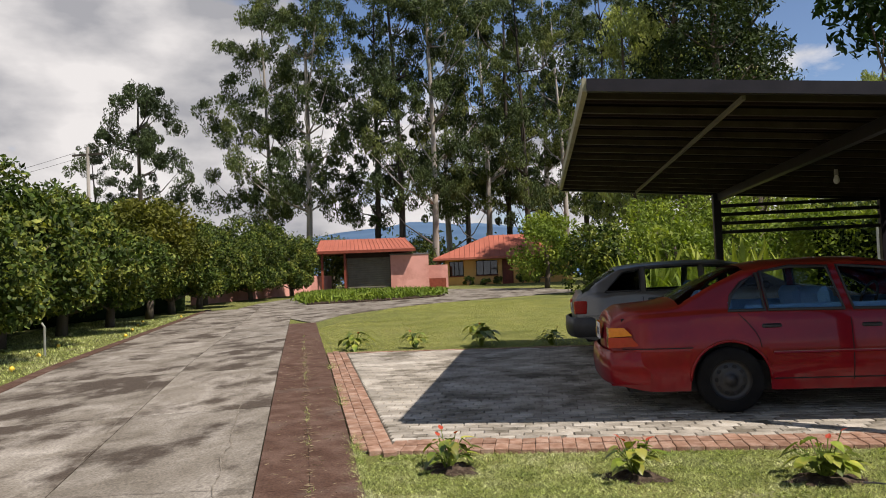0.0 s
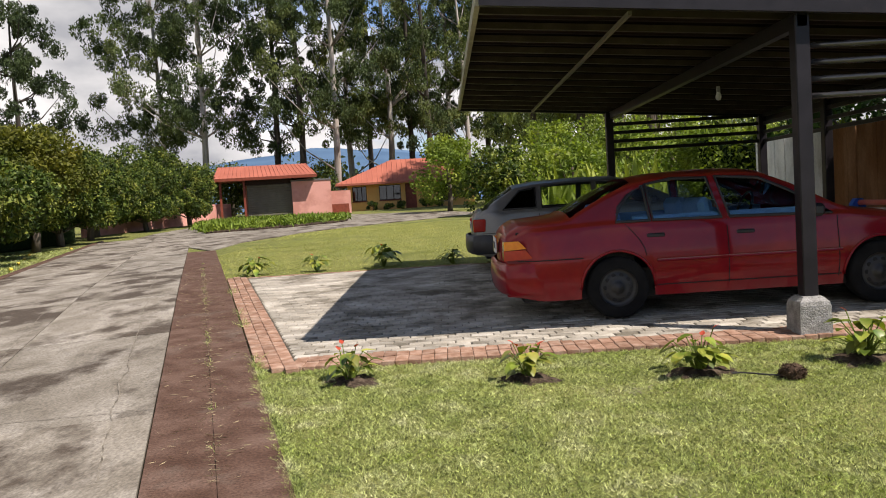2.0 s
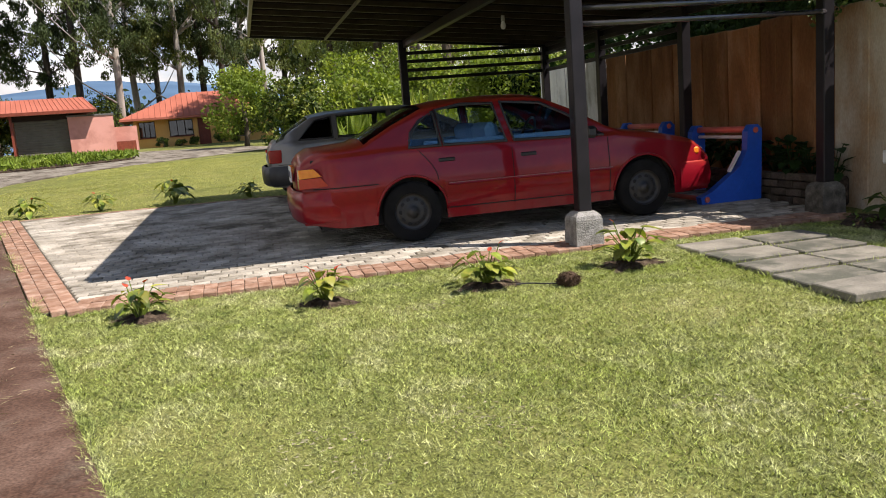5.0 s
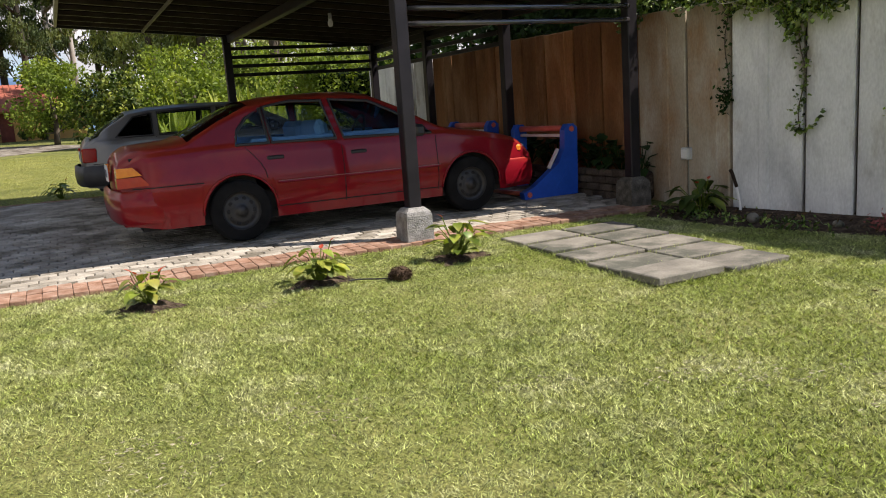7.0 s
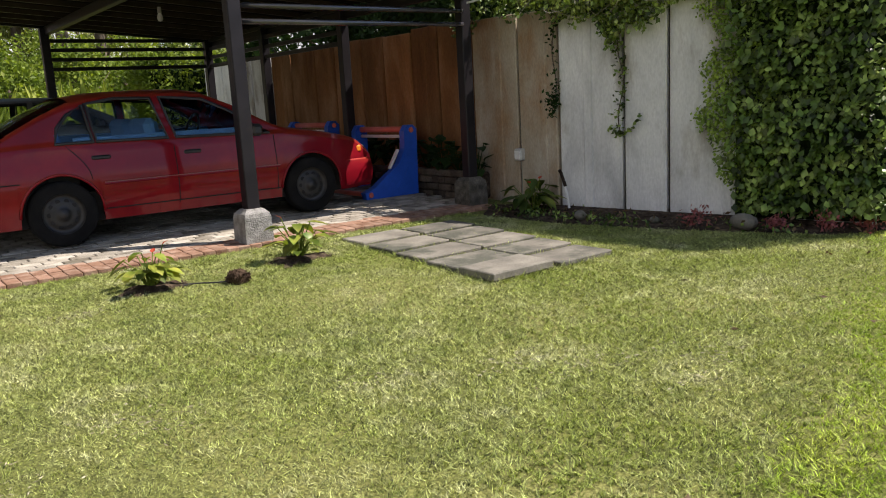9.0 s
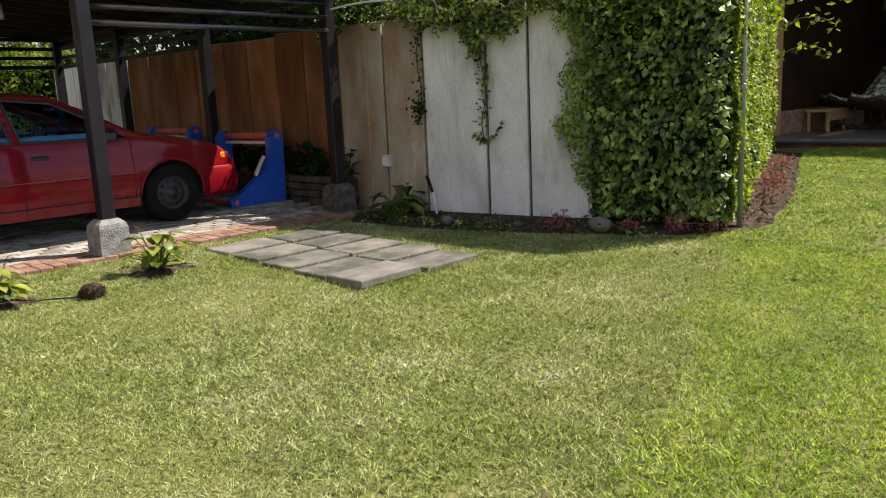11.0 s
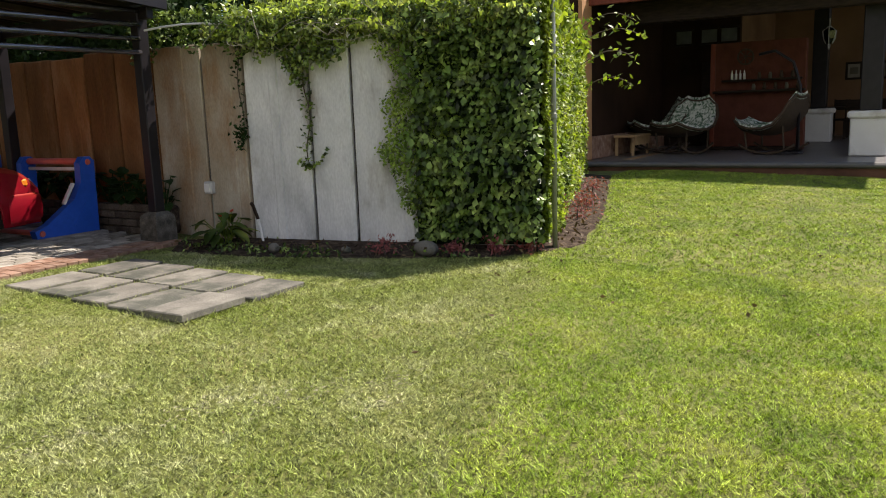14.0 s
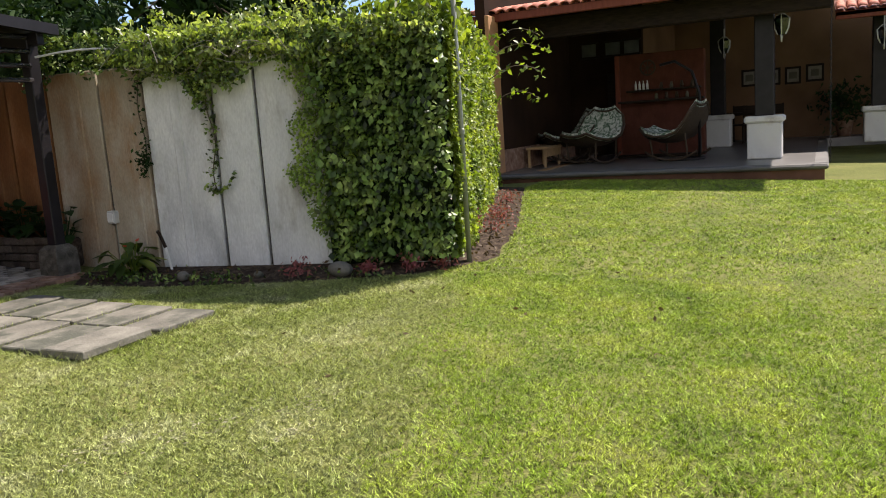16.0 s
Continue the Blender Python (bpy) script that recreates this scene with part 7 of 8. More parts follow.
# fruit and grass verge under the citrus trees
for k in range(9):
    s, p = 6 + 2.3 * k, -3.95 - 0.3 * (k % 4)
    xy = drive_xy(s, p)
    o = tagged(part("fallen_fruit", Shape().lathe([(0.001, -0.045), (0.032, -0.03), (0.045, 0.0), (0.032, 0.03), (0.001, 0.045)], 10), M["fruit"], smooth=True), "yellow fallen citrus fruit on the verge", "fruit", "fallen fruit")
    o.location = (xy.x, xy.y, gz(xy.x, xy.y) + 0.03)
stake = thing("garden_tap", "thin grey garden standpipe on the verge", "standpipe", (-9.5, 14.2, gz(-9.5, 14.2)))
part("pipe", Shape().tube([(0, 0, -0.05), (0, 0, 0.55), (-0.06, 0, 0.62)], 0.025, 8), M["galvanised"], stake)

# power pole and its wires
px, py = bearing(-31.0, 58)
pole2 = thing("power_pole", "grey power pole with a crossarm above the trees", "power pole", (px, py, gz(px, py)))
part("shaft", Shape().tube([(0, 0, -0.2), (0, 0, 10.6)], [0.16, 0.1], 8), M["bark_pale"], pole2)
part("crossarm", Shape().box(-1.1, -0.06, 10.0, 1.1, 0.06, 10.14), M["bark_dark"], pole2)
for s in (-0.9, 0.0, 0.9):
    part("insulator", Shape().lathe([(0.0, 10.14), (0.05, 10.15), (0.06, 10.22), (0.03, 10.3), (0.0, 10.32)], 8, pose(s, 0, 0)), M["box_grey"], pole2)
for s in (-0.9, 0.9):
    wr = [(px + s - 26 * t, py + 6 * t, gz(px, py) + 10.25 - 2.2 * math.sin(math.pi * t) * 0.6) for t in np.linspace(0, 1, 12)]
    tagged(part("power_line", Shape().tube(wr, 0.012, 4), M["wire"]), "thin dark overhead power line", "cable", "power lines")

# mountains, the distance haze painted in as blue
rows = []
for k in range(90):
    b = -75 + 150 * k / 89
    dx, dy = math.sin(radians(b)), math.cos(radians(b))
    top = 120 + 70 * noise.noise((k * 0.10, 1.5, 0)) + 28 * noise.noise((k * 0.37, 4, 0)) + 60 * math.exp(-((b + 8) / 12) ** 2)
    rows.append([(dx * r, dy * r, 1 + top * f + 12 * f * noise.noise((k * 0.5, r * 0.004, 7))) for r, f in ((1500, -0.02), (1700, 0.18), (2000, 0.5), (2300, 0.8), (2600, 1.0), (3000, 0.75), (3600, -0.02))])
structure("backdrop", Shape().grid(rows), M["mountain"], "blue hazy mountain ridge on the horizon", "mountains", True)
# far woodland closing the view
cl = []
for k in range(150):
    b = -70 + 140 * k / 149
    if -18.5 < b < -8 or -2.6 > b > -6:
        d = rng.uniform(150, 190)
    else:
        d = rng.uniform(100, 140)
    x, y = bearing(b, d)
    cl.append((x, y, 1.0 + rng.uniform(1.0, 4.2) * d / 110, rng.uniform(2.6, 4.4), 130))
cent = np.concatenate([np.array(c[:3]) + rng.normal(0, 0.5, (c[4], 3)) * c[3] for c in cl])
tagged(new("far_woodland", leaf_mesh("far_woodland", M["leaf_conifer"], cent, 1.1, 0.6, rng, 0.0)), "dark belt of distant trees behind the houses", "woodland", kind="stuff")


# ---- terrace furniture ----
def lounge_chair(place, turn, label):
    """A wide scooped rattan lounge chair: oval shell, thick printed cushion, rim and rocking sled."""
    c = thing("lounge_chair", label, "chair", place, turn, "rattan lounge chairs")
    line_yz = ((-0.66, 0.60), (-0.5, 0.47), (-0.25, 0.40), (0.0, 0.40), (0.22, 0.47), (0.38, 0.66), (0.47, 0.88), (0.52, 1.08))
    wid = (0.30, 0.44, 0.52, 0.55, 0.56, 0.54, 0.46, 0.26)

    def scoop(lift, grow):
        return [[(v * w * grow, y, z + lift + 0.20 * w * abs(v) ** 2.4) for v in np.linspace(-1, 1, 11)] for (y, z), w in zip(line_yz, wid)]

    part("shell", Shape().grid(scoop(-0.045, 1.03)), M["rattan"], c, "woven dark rattan shell", smooth=True, fix=False)
    low, high = scoop(-0.02, 0.97), scoop(0.07, 0.95)
    pad = Shape().grid(low).grid(high)
    for rows in (([r[0] for r in low], [r[0] for r in high]), ([r[-1] for r in low], [r[-1] for r in high]), (low[0], high[0]), (low[-1], high[-1])):
        pad.grid([list(rows[0]), list(rows[1])])
    part("cushion", pad, M["cushion"], c, "pale leaf-print cushion", smooth=True)
    edge = scoop(0.0, 1.04)
    loop = [r[0] for r in edge] + edge[-1][1:-1] + [r[-1] for r in edge[::-1]] + edge[0][-2:0:-1]
    part("rim", Shape().tube(loop + loop[:1], 0.028, 8, False), M["rattan"], c, smooth=True)
    for s in (-0.34, 0.34):
        part("rocker", Shape().tube([(s, 0.95 * math.sin(a), 0.97 - 0.95 * math.cos(a)) for a in np.linspace(-0.62, 0.62, 11)], 0.024, 8), M["rattan"], c, smooth=True)
        part("leg", Shape().tube([(s, -0.38, 0.10), (s * 1.1, -0.42, 0.45)], 0.02, 8), M["rattan"], c)
        part("leg", Shape().tube([(s, 0.36, 0.09), (s * 1.1, 0.33, 0.55)], 0.02, 8), M["rattan"], c)
    part("crossbar", Shape().tube([(-0.34, 0.0, 0.035), (0.34, 0.0, 0.035)], 0.018, 8), M["rattan"], c)
    return c


lounge_chair((17.0, 4.05, TZ), 250, "scooped rattan lounge chair with a leaf-print cushion")
lounge_chair((17.7, 4.75, TZ), 215, "second scooped lounge chair with a leaf-print cushion standing behind")
lounge_chair((17.0, 2.28, TZ), 165, "scooped rattan lounge chair with pale cushion beside the bar")
bar = thing("brick_bar", "dark red brick bar wall with shelf and bottles", "bar", (18.6, 0, TZ))
part("wall", Shape().box(0, 1.95, 0, 0.3, 3.9, 2.3, 0.01), M["bar_brick"], bar, "red brick wall")
part("post", Shape().box(-0.05, 3.78, 0, 0.0, 3.88, 2.3, 0.01), M["red_wood"], bar, "pale reddish wooden end post")
for r in range(24):
    for k in range(8):
        y0 = 1.97 + 0.24 * k + (0.12 if r % 2 else 0)
        if y0 + 0.22 < 3.92:
            part("brick", Shape().box(-0.012, y0, 0.02 + 0.092 * r, 0.0, y0 + 0.225, 0.1 + 0.092 * r), M["bar_brick"], bar)
part("shelf", Shape().box(-0.28, 1.93, 1.22, 0.0, 3.78, 1.27, 0.01), M["dark_wood"], bar)
part("counter", Shape().box(-0.35, 1.98, 0.0, -0.02, 3.8, 0.06, 0.01), M["dark_wood"], bar)
for k in range(4):
    b = thing("bottle", "white bottle standing on the bar shelf", "bottle", (18.46, 3.40 - 0.085 * k, TZ + 1.50), 0, "shelf bottles")
    part("glass", Shape().lathe([(0.0, 0), (0.026, 0.0), (0.026, 0.12), (0.01, 0.16), (0.01, 0.2), (0.0, 0.2)], 10), M["plate"], b, smooth=True)
part("shelf", Shape().box(-0.25, 2.0, 1.46, 0.0, 3.6, 1.50, 0.01), M["dark_wood"], bar)
for k in range(9):
    b = thing("jar", "dim small jar standing on the bar shelf", "jar", (18.46, 2.95 - 0.11 * k, TZ + (1.50 if k % 2 else 1.27)), 0, "shelf jars")
    part("body", Shape().lathe([(0.0, 0), (0.035, 0.0), (0.04, 0.07), (0.025, 0.11), (0.028, 0.13 + 0.01 * (k % 3)), (0.0, 0.135)], 10), M["rattan"] if k % 3 else M["shutter"], b, smooth=True)
wheel = thing("wall_wheel", "dark round ornament hung on the brick wall", "ornament", (18.57, 3.15, TZ + 1.98))
part("rim", Shape().tube([(0, 0.16 * math.cos(a), 0.16 * math.sin(a)) for a in np.linspace(0, 2 * math.pi, 19)], 0.02, 6, False), M["rattan"], wheel)
for k in range(4):
    a = math.pi * k / 4
    part("spoke", Shape().tube([(0, 0.16 * math.cos(a), 0.16 * math.sin(a)), (0, -0.16 * math.cos(a), -0.16 * math.sin(a))], 0.01, 5), M["rattan"], wheel)
stand = thing("hanging_chair_stand", "curved dark metal hanging-chair stand", "stand", (17.0, 1.85, TZ))
part("arch", Shape().tube([(0, 0, 0.02), (0, -0.02, 1.3), (0, 0.12, 1.75), (0, 0.45, 1.98), (0, 0.75, 1.93)], 0.03, 8), M["steel"], stand, smooth=True)
part("base", Shape().tube([(0.3 * math.cos(a), 0.35 + 0.45 * math.sin(a), 0.025) for a in np.linspace(0, 2 * math.pi, 19)], 0.025, 6, False), M["steel"], stand)
bench = thing("bench", "low tan wooden bench by the side wall", "bench", (16.2, 5.05, TZ), 0)
part("seat", Shape().box(0, -0.25, 0.38, 1.1, 0.22, 0.43, 0.01), M["bamboo"], bench)
for x in (0.05, 1.0):
    for y in (-0.2, 0.15):
        part("leg", Shape().box(x, y, 0, x + 0.05, y + 0.05, 0.38), M["bamboo"], bench)
part("apron", Shape().box(0.05, -0.22, 0.22, 1.05, -0.19, 0.38), M["bamboo"], bench)
for k, (y, z, w) in enumerate(((1.54, 1.75, 0.42), (0.92, 1.74, 0.42), (0.39, 1.73, 0.42), (-0.17, 1.76, 0.46))):
    pic = thing("picture", "small dark-framed picture on the far wall", "picture", (24.98, y, TZ + z), 0, "framed pictures")
    fr = Shape().box(-0.03, -w / 2, -0.24, 0, w / 2, -0.18).box(-0.03, -w / 2, 0.18, 0, w / 2, 0.24).box(-0.03, -w / 2, -0.18, 0, -w / 2 + 0.06, 0.18).box(-0.03, w / 2 - 0.06, -0.18, 0, w / 2, 0.18)
    part("frame", fr, M["dark_wood"], pic)
    part("mount", Shape().box(-0.012, -w / 2 + 0.06, -0.18, -0.006, w / 2 - 0.06, 0.18), M["paper"], pic)
    part("print", Shape().box(-0.016, -0.1, -0.09, -0.012, 0.1, 0.09), M["shutter"], pic)
for x, y, top in ((16.4, 0.29, 2.99), (20.9, 1.77, 3.02), (19.66, -1.54, 2.842)):
    ln = thing("lantern", "ornate pale metal lantern hanging from the eaves", "lantern", (x, y, top - 0.545), 0, "hanging lanterns")
    ln.scale = (1.5, 1.5, 0.85)
    part("cage", Shape().lathe([(0.0, -0.06), (0.05, -0.03), (0.085, 0.1), (0.1, 0.3), (0.07, 0.36), (0.0, 0.4)], 6), M["window_glass"], ln)
    for k in range(6):
        a = math.pi * k / 3
        part("rib", Shape().tube([(0.05 * math.cos(a), 0.05 * math.sin(a), -0.03), (0.088 * math.cos(a), 0.088 * math.sin(a), 0.1), (0.103 * math.cos(a), 0.103 * math.sin(a), 0.3), (0.02 * math.cos(a), 0.02 * math.sin(a), 0.42)], 0.008, 5), M["box_grey"], ln)
    part("hook", Shape().tube([(0, 0, 0.4), (0, 0, 0.64)], 0.01, 6), M["box_grey"], ln)
    part("scroll", Shape().tube([(0.12 * math.cos(a) * (1 - a / 9), 0.0, -0.1 + 0.08 * math.sin(a)) for a in np.linspace(0, 6, 14)], 0.01, 5), M["box_grey"], ln)
chain = thing("rain_chain", "dark rain chain hanging at the terrace corner", "chain", (14.9, -0.52, TZ))
for k in range(58):
    z = 0.02 + 0.052 * k
    part("link", Shape().tube([(0.014 * math.cos(a) * (1 if k % 2 else 0), 0.014 * math.cos(a) * (0 if k % 2 else 1), z + 0.03 * math.sin(a)) for a in np.linspace(0, 2 * math.pi, 9)], 0.006, 4, False), M["steel"], chain)


def stool(x, y):
    s = thing("dining_chair", "dim wooden chair by the far tables", "chair", (x, y, TZ), 0, "far chairs")
    part("seat", Shape().box(-0.2, -0.2, 0.44, 0.2, 0.2, 0.49, 0.015), M["dark_wood"], s)
    for a in (-0.17, 0.17):
        for b in (-0.17, 0.17):
            part("leg", Shape().box(a - 0.02, b - 0.02, 0, a + 0.02, b + 0.02, 0.44 if a < 0 else 1.0), M["dark_wood"], s)
    part("backrest", Shape().box(0.155, -0.17, 0.72, 0.185, 0.17, 0.98), M["dark_wood"], s)


for x, y in ((22.8, 1.35), (23.4, 0.75), (23.8, 1.7)):
    stool(x, y)
tab = thing("table", "dark wooden table at the far end of the terrace", "table", (23.4, 1.9, TZ))
part("top", Shape().box(-0.5, -0.7, 0.76, 0.5, 0.7, 0.81, 0.01), M["dark_wood"], tab)
for a in (-0.42, 0.42):
    for b in (-0.6, 0.6):
        part("leg", Shape().box(a - 0.03, b - 0.03, 0, a + 0.03, b + 0.03, 0.76), M["dark_wood"], tab)
pot = thing("potted_plant", "dark leafy potted plant by the far wall", "plant", (24.2, -0.9, TZ))
part("pot", Shape().lathe([(0.0, 0), (0.16, 0), (0.22, 0.4), (0.24, 0.42), (0.2, 0.42), (0.19, 0.38), (0.0, 0.38)], 16), M["brick_rest"], pot, smooth=True)
cc = rng.normal(0, 1, (500, 3)) * np.array([0.3, 0.3, 0.25]) + np.array([0, 0, 0.85])
part("leaves", leaf_mesh("leaves", M["leaf_dark"], cc, 0.16, 0.07, rng, 0.2), None, pot)
for k, (y0, y1, z0, z1) in enumerate(((3.9, 4.45, 0.0, 2.0),)):
    structure("door_1", Shape().box(20.14, y0, TZ, 20.2, y1, TZ + z1, 0.01), M["dark_wood"], "dark closed door in the terrace wall", "door")


# ---- lawn blades ----
def blades(name, label, pts, height, width, mat="blade", tuft=0, sigma=0.011):
    """Grass: with tuft, each point is a tuft of that many blades that lean the same way."""
    g = np.random.default_rng(3)
    lean = g.normal(0, 0.8, (len(pts), 2))
    tall = g.uniform(0.6, 1.25, len(pts))
    if tuft:
        lean, tall = np.repeat(lean, tuft, 0), np.repeat(tall, tuft)
        pts = np.repeat(pts, tuft, 0) + g.normal(0, sigma, (len(lean), 2))
        lean = lean + g.normal(0, 0.55, lean.shape)
    n = len(pts)
    z = ground_z(pts[:, 0], pts[:, 1]) - 0.012
    a = g.uniform(0, 2 * math.pi, n)
    h = height * g.uniform(0.6, 1.2, n) * tall
    lean = lean * h[:, None]
    w = width * g.uniform(0.7, 1.3, n)
    v = np.empty((n, 3, 3))
    v[:, 0] = np.stack([pts[:, 0] - w * np.cos(a), pts[:, 1] - w * np.sin(a), z], 1)
    v[:, 1] = np.stack([pts[:, 0] + w * np.cos(a), pts[:, 1] + w * np.sin(a), z], 1)
    v[:, 2] = np.stack([pts[:, 0] + lean[:, 0], pts[:, 1] + lean[:, 1], z + h], 1)
    me = fast_mesh(name, M[mat], v.reshape(-1, 3), np.arange(3 * n).reshape(-1, 3))
    return tagged(new(name, me), label, "grass", kind="stuff")


def on_lawn(p):
    rel = (p[:, 0] - CORNER.x) * ACROSS.x + (p[:, 1] - CORNER.y) * ACROSS.y
    ok = (rel > 0.73) & ~((p[:, 1] > 6.22) & (p[:, 0] < 5.8) & (p[:, 1] < 13.05))
    ok &= ~((p[:, 0] > 5.5) & (p[:, 1] > 5.9))
    slab = (p[:, 0] > 3.56) & (p[:, 0] < 4.87) & (p[:, 1] > 3.79) & (p[:, 1] < 5.89)
    fx, fy = (p[:, 0] - 3.58) % 0.645, (p[:, 1] - 3.80) % 0.42
    ok &= ~(slab & (fx < 0.61) & (fy < 0.385))
    bo = np.array(bed_out)[::-1]
    bx = np.interp(p[:, 1], bo[bo[:, 1] < 6][:, 1][np.argsort(bo[bo[:, 1] < 6][:, 1])], bo[bo[:, 1] < 6][:, 0][np.argsort(bo[bo[:, 1] < 6][:, 1])])
    front = np.interp(p[:, 1], [2.95, 4.0, 5.2, 5.95], [6.55, 5.95, 5.45, 5.3])
    ok &= ~((p[:, 1] > 2.95) & (p[:, 0] > front) & (p[:, 0] < 7.2))
    low_edge = np.interp(p[:, 0], [6.5, 7.35, 9.3, 13.5], [2.98, 2.45, 2.95, 4.35])
    ok &= ~((p[:, 0] > 6.5) & (p[:, 1] > low_edge))
    ok &= p[:, 0] < 14.4
    return p[ok]


g = np.random.default_rng(8)
near = g.uniform((-1.3, -1.6), (6.8, 6.25), (200000, 2))
near = np.concatenate([near, g.uniform((-0.6, -4.5), (3.0, -1.6), (32000, 2))])
lush = near[:, 1] < 0.9 + (near[:, 0] - 2.2) * 0.375 + 0.12 * np.sin(near[:, 0] * 3) + g.normal(0, 0.1, len(near))
blades("near_grass", "short mown grass with straw-coloured tips", on_lawn(near[~lush]), 0.021, 0.0022, tuft=5, sigma=0.006)
blades("lush_grass", "greener mown grass towards the terrace", on_lawn(near[lush]), 0.023, 0.0022, "blade_green", tuft=5, sigma=0.006)
mid = g.uniform((3.0, -4.5), (14.4, 4.6), (80000, 2))
mid = mid[(mid[:, 0] > 6.8) | ((mid[:, 1] < -1.6) & (mid[:, 0] > 3.0))]
blades("terrace_grass", "short green mown grass before the terrace", on_lawn(mid), 0.026, 0.0036, "blade_green", tuft=5, sigma=0.012)
back = g.uniform((-5.5, 13.05), (6, 32), (150000, 2))
blades("back_grass", "sunlit yellow-green mown grass beyond the paving", on_lawn(back), 0.018, 0.006, "blade_far")
verge = np.array([drive_xy(s, p) for s, p in zip(g.uniform(0, 26, 40000), g.uniform(-7.5, -3.75, 40000))])
blades("verge_grass", "grass verge between driveway and citrus trees", verge, 0.05, 0.008)
tufts = np.array([drive_xy(s, 0.73 + d) for s, d in zip(g.uniform(1.2, 6.5, 1600) + 0.15 * np.sin(g.uniform(0, 6, 1600)), np.abs(g.normal(0, 0.03, 1600)))])
blades("joint_grass", "weeds growing in the joint beside the brick edging", tufts[np.sin(tufts[:, 1] * 7) + np.sin(tufts[:, 1] * 2.3) > 0.35], 0.07, 0.004)
fringe = np.array([drive_xy(s, 0.735 + d) for s, d in zip(g.uniform(-7, 1.15, 6000), g.normal(0, 0.022, 6000))])
fringe = blades("edge_grass", "grass creeping over the edge of the dark strip", fringe, 0.03, 0.0028, tuft=3, sigma=0.008)
fringe.location.z = 0.02
gap = g.uniform((3.55, 3.75), (4.95, 5.95), (20000, 2))
blades("slab_joint_grass", "grass growing between the cement slabs", on_lawn(gap), 0.05, 0.003)

drop = g.uniform((2.0, -2.5), (10.0, 3.0), (70, 2))
drop = np.concatenate([drop, (ground_z(drop[:, 0], drop[:, 1]) + 0.012)[:, None]], 1)
tagged(new("fallen_leaves", leaf_mesh("fallen_leaves", M["litter"], drop, 0.05, 0.026, g, 0.0, np.concatenate([g.normal(0, 3, (70, 2)), np.zeros((70, 1))], 1), 0.3)), "few small brown leaves fallen on the lawn", "fallen leaves", kind="stuff")
crack = np.array([drive_xy(s, 0.369 + d) for s, d in zip(g.uniform(-1, 12, 900), g.normal(0, 0.012, 900))])
crack = crack[np.sin(crack[:, 1] * 5.1) + np.sin(crack[:, 1] * 1.9) > 0.5]
crack_me = blades("strip_joint_grass", "dry moss and weeds in the strip's middle joint", crack, 0.03, 0.004)
crack_me.location.z = 0.03
straw_xy = np.array([drive_xy(s, p) for s, p in zip(g.uniform(-1.5, 11, 1100), np.where(g.uniform(0, 1, 1100) < 0.45, 0.369 + g.normal(0, 0.03, 1100), g.uniform(0.03, 0.72, 1100)))])
straw_xyz = np.concatenate([straw_xy, (ground_z(straw_xy[:, 0], straw_xy[:, 1]) + 0.03)[:, None]], 1)
flat = np.zeros((1100, 3))
flat[:, :2] = g.normal(0, 1, (1100, 2))
M["straw"] = leafy("dry_straw", [(0.18, 0.14, 0.085), (0.32, 0.26, 0.16)], 0.1)
tagged(new("straw", leaf_mesh("straw", M["straw"], straw_xyz, 0.06, 0.005, g, 0.0, flat * 3, 0.05)), "scattered dry grass clippings on the dark strip", "clippings", kind="stuff")

# ---- cracks and old joints in the driveway ----
DRIVE_LIFT = 0.0275
CRACKS = (([(0.11, -0.02), (0.2, -0.5), (0.28, -0.98), (0.42, -2.1), (0.5, -3.4)], 0.006), ([(-1.2, -0.22), (0.25, -0.28), (3.1, -0.33), (9.7, -0.46), (13.0, -0.5)], 0.007),
          ([(1.4, -1.42), (2.7, -1.5), (5.5, -1.62), (9.0, -1.7)], 0.006), ([(4.4, -0.35), (4.55, -1.1), (4.3, -2.0), (4.5, -3.3)], 0.006), ([(8.2, -0.45), (8.4, -1.6), (8.3, -3.4)], 0.007))
def surface_crack(way, width, label):
    pts = []
    for (s0, p0), (s1, p1) in zip(way, way[1:]):
        n = max(2, int(math.hypot(s1 - s0, p1 - p0) / 0.05))
        pts += [(s0 + (s1 - s0) * k / n, p0 + (p1 - p0) * k / n) for k in range(n)]
    rows = []
    for k, (s0, p0) in enumerate(pts):
        wob = 0.035 * noise.noise((k * 0.12, way[0][0], 1.0)) + 0.012 * noise.noise((k * 0.6, way[0][1], 5.0))
        w = width * (0.5 + 0.9 * abs(noise.noise((k * 0.35, 2.0, way[0][1]))))
        a, b = (drive_xy(s0, p0 + wob - w), drive_xy(s0, p0 + wob + w)) if abs(way[-1][0] - way[0][0]) > abs(way[-1][1] - way[0][1]) else (drive_xy(s0 + wob - w, p0), drive_xy(s0 + wob + w, p0))
        rows.append([(a.x, a.y, gz(a.x, a.y) + DRIVE_LIFT), (b.x, b.y, gz(b.x, b.y) + DRIVE_LIFT)])
    structure("driveway_crack", Shape().grid(rows), M["crack_fill"], label, "crack")


for way, w in CRACKS:
    surface_crack(way, w, "thin dark ragged crack in the worn concrete driveway")

# ---- brick edging and block paving ----
brick_me = Shape().box(-0.1015, -0.0515, -0.05, 0.1015, 0.0515, 0.0, 0.005).mesh("brick", M["brick"])
rest = Shape()


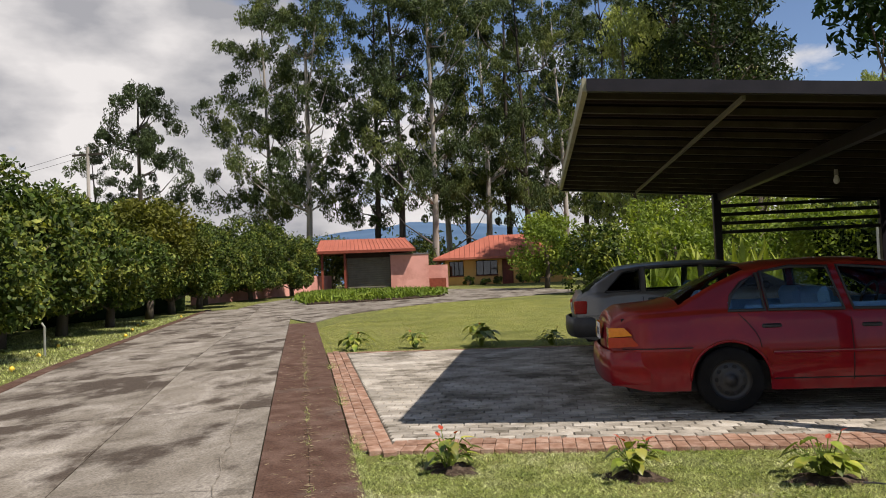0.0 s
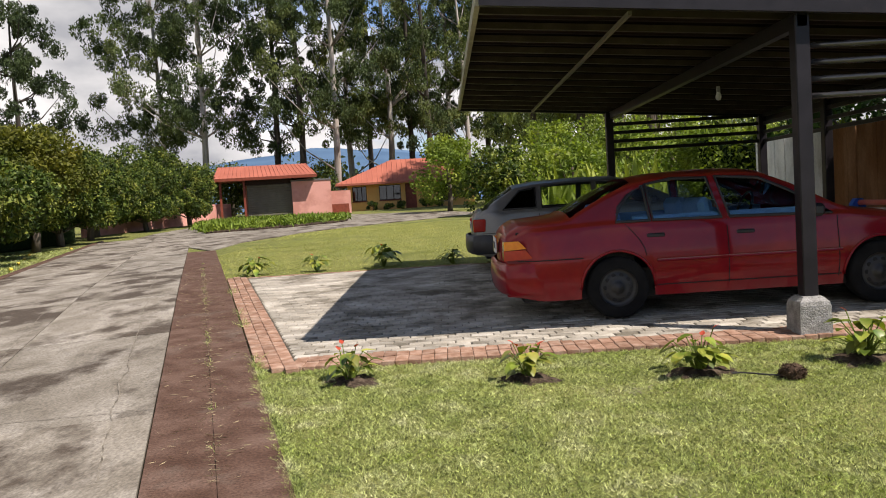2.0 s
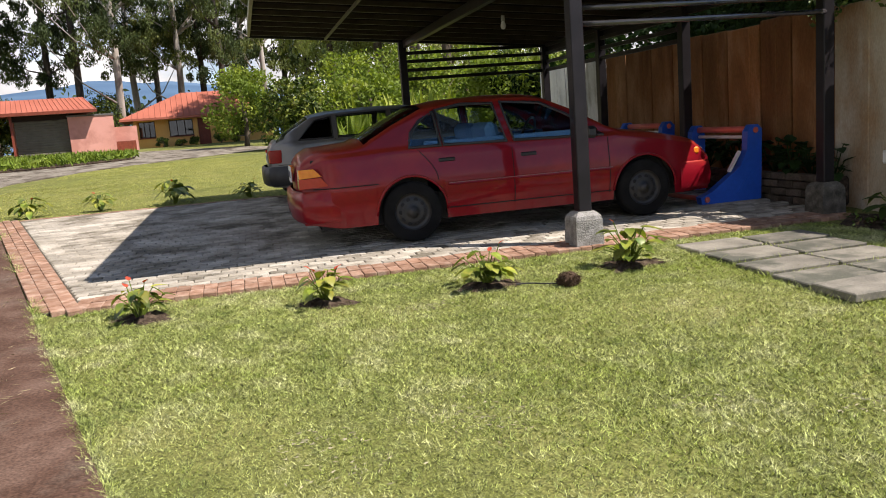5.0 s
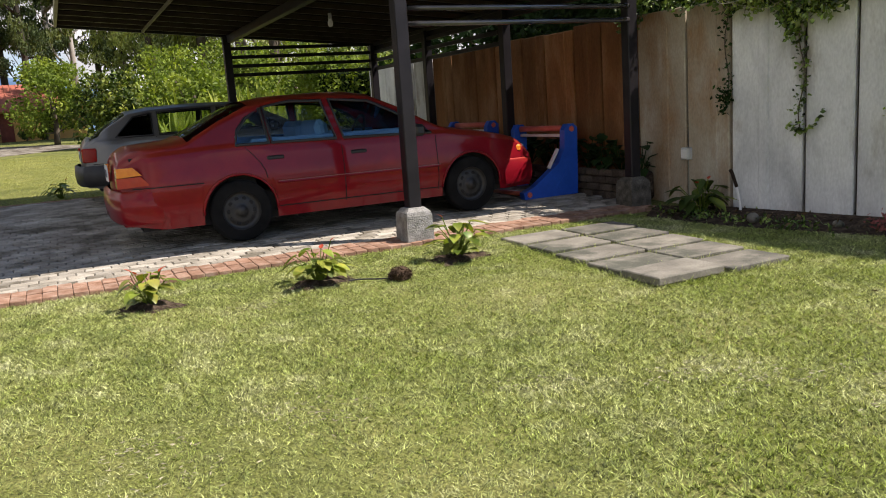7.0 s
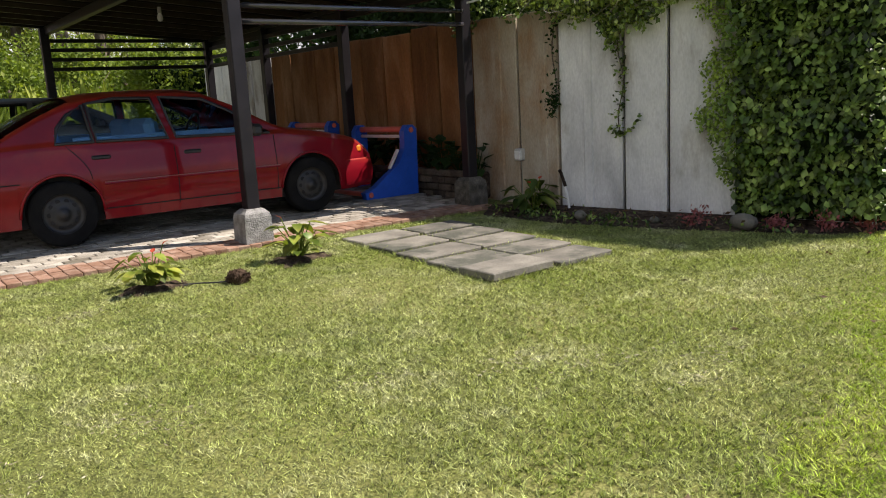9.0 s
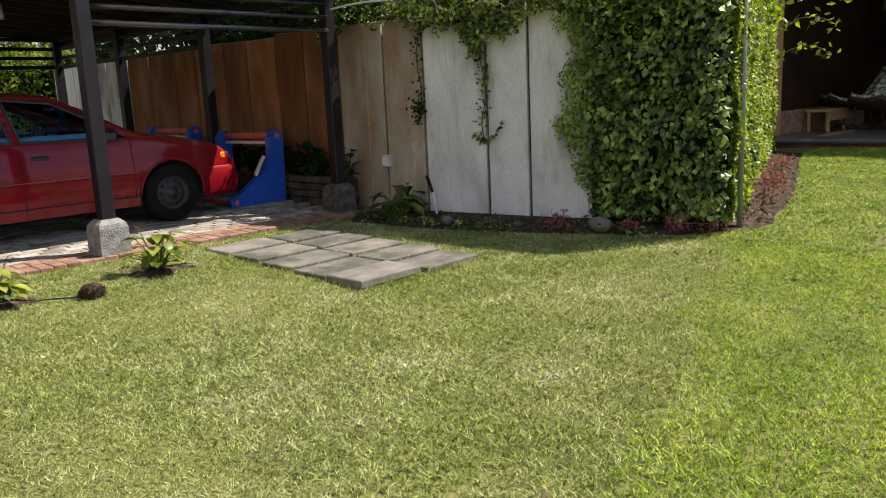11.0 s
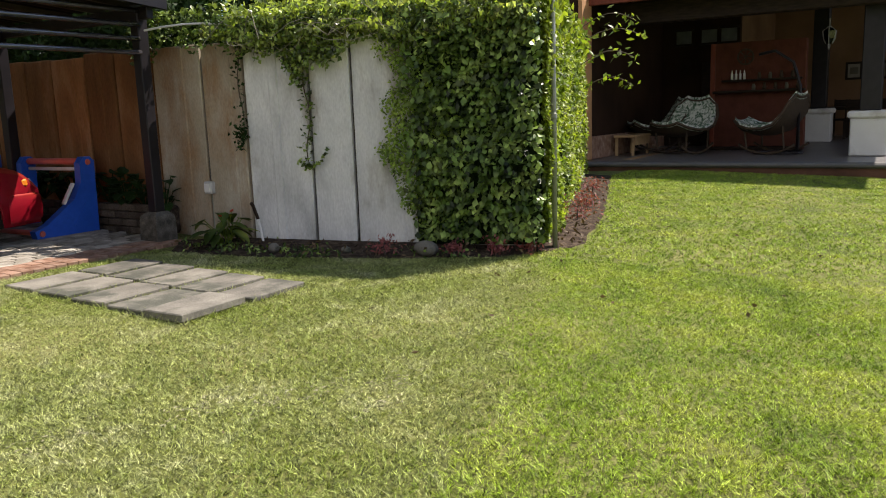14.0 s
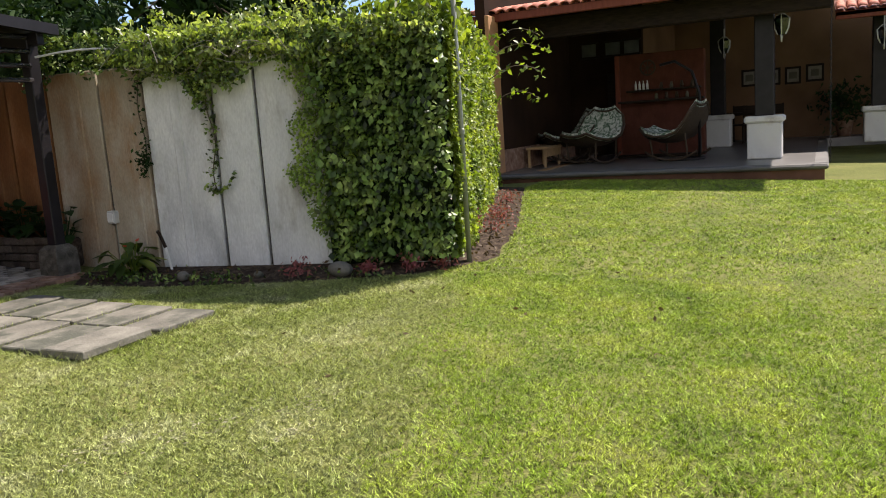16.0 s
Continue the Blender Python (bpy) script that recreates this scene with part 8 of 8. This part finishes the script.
def lay_brick(x, y, deg, single):
    z = gz(x, y) + 0.022 + 0.003 * math.sin(x * 13 + y * 7)
    m = pose(x, y, z, random.uniform(-0.6, 0.6), random.uniform(-0.6, 0.6), deg + random.uniform(-0.9, 0.9))
    if single:
        o = part("brick", brick_me, None, bay)
        o.matrix_world = m
    else:
        rest.box(-0.1, -0.05, -0.05, 0.1, 0.05, 0.0, 0.006, m)


edge_deg = math.degrees(math.atan2(ALONG.y, ALONG.x))
for i in range(36):
    for k in range(3):
        s = 0.86 + 0.206 * i + (0.1 if k % 2 else 0)
        c = drive_xy(s, 0.785 + 0.105 * k)
        if 6.2 < c.y < 13.0:
            lay_brick(c.x, c.y, edge_deg, i < 24)
for i in range(70):
    for k in range(2):
        x, y = -1.42 + 0.106 * i, 6.29 + 0.207 * k
        if border_x(y) - 0.02 < x < 5.7:
            lay_brick(x, y, 90, i < 62)
for i in range(45):
    lay_brick(border_x(12.9) + 0.1 + 0.207 * i, 12.86, 0, False)
part_rest = part("brick_rest", rest, M["brick_rest"], bay, fix=False)
part_rest["kind"] = "stuff"
paver_me = Shape().box(-0.1, -0.05, -0.06, 0.1, 0.05, 0.0, 0.007).mesh("paver", M["paver"])
rest = Shape()
row = 0
y = BAY_Y0 + 0.06
while y < BAY_Y1:
    x = border_x(y) + 0.11
    if row % 2:
        z = gz(x, y) + 0.021
        rest.box(-0.05, -0.05, -0.06, 0.048, 0.05, 0.0, 0.007, pose(x - 0.052, y, z))
        x += 0.103
    while x < BAY_X1 - 0.05:
        z = gz(x, y) + 0.021 + 0.0025 * math.sin(x * 9.1 + y * 5.3)
        m = pose(x, y, z, random.uniform(-0.8, 0.8), random.uniform(-0.5, 0.5), random.uniform(-1.0, 1.0))
        if row < 8:
            o = part("paver", paver_me, None, bay)
            o.matrix_world = m
        else:
            rest.box(-0.1, -0.05, -0.06, 0.1, 0.05, 0.0, 0.007, m)
        x += 0.207
    y += 0.107
    row += 1
part_rest = part("paver_rest", rest, M["paver_rest"], bay, fix=False)
part_rest["kind"] = "stuff"
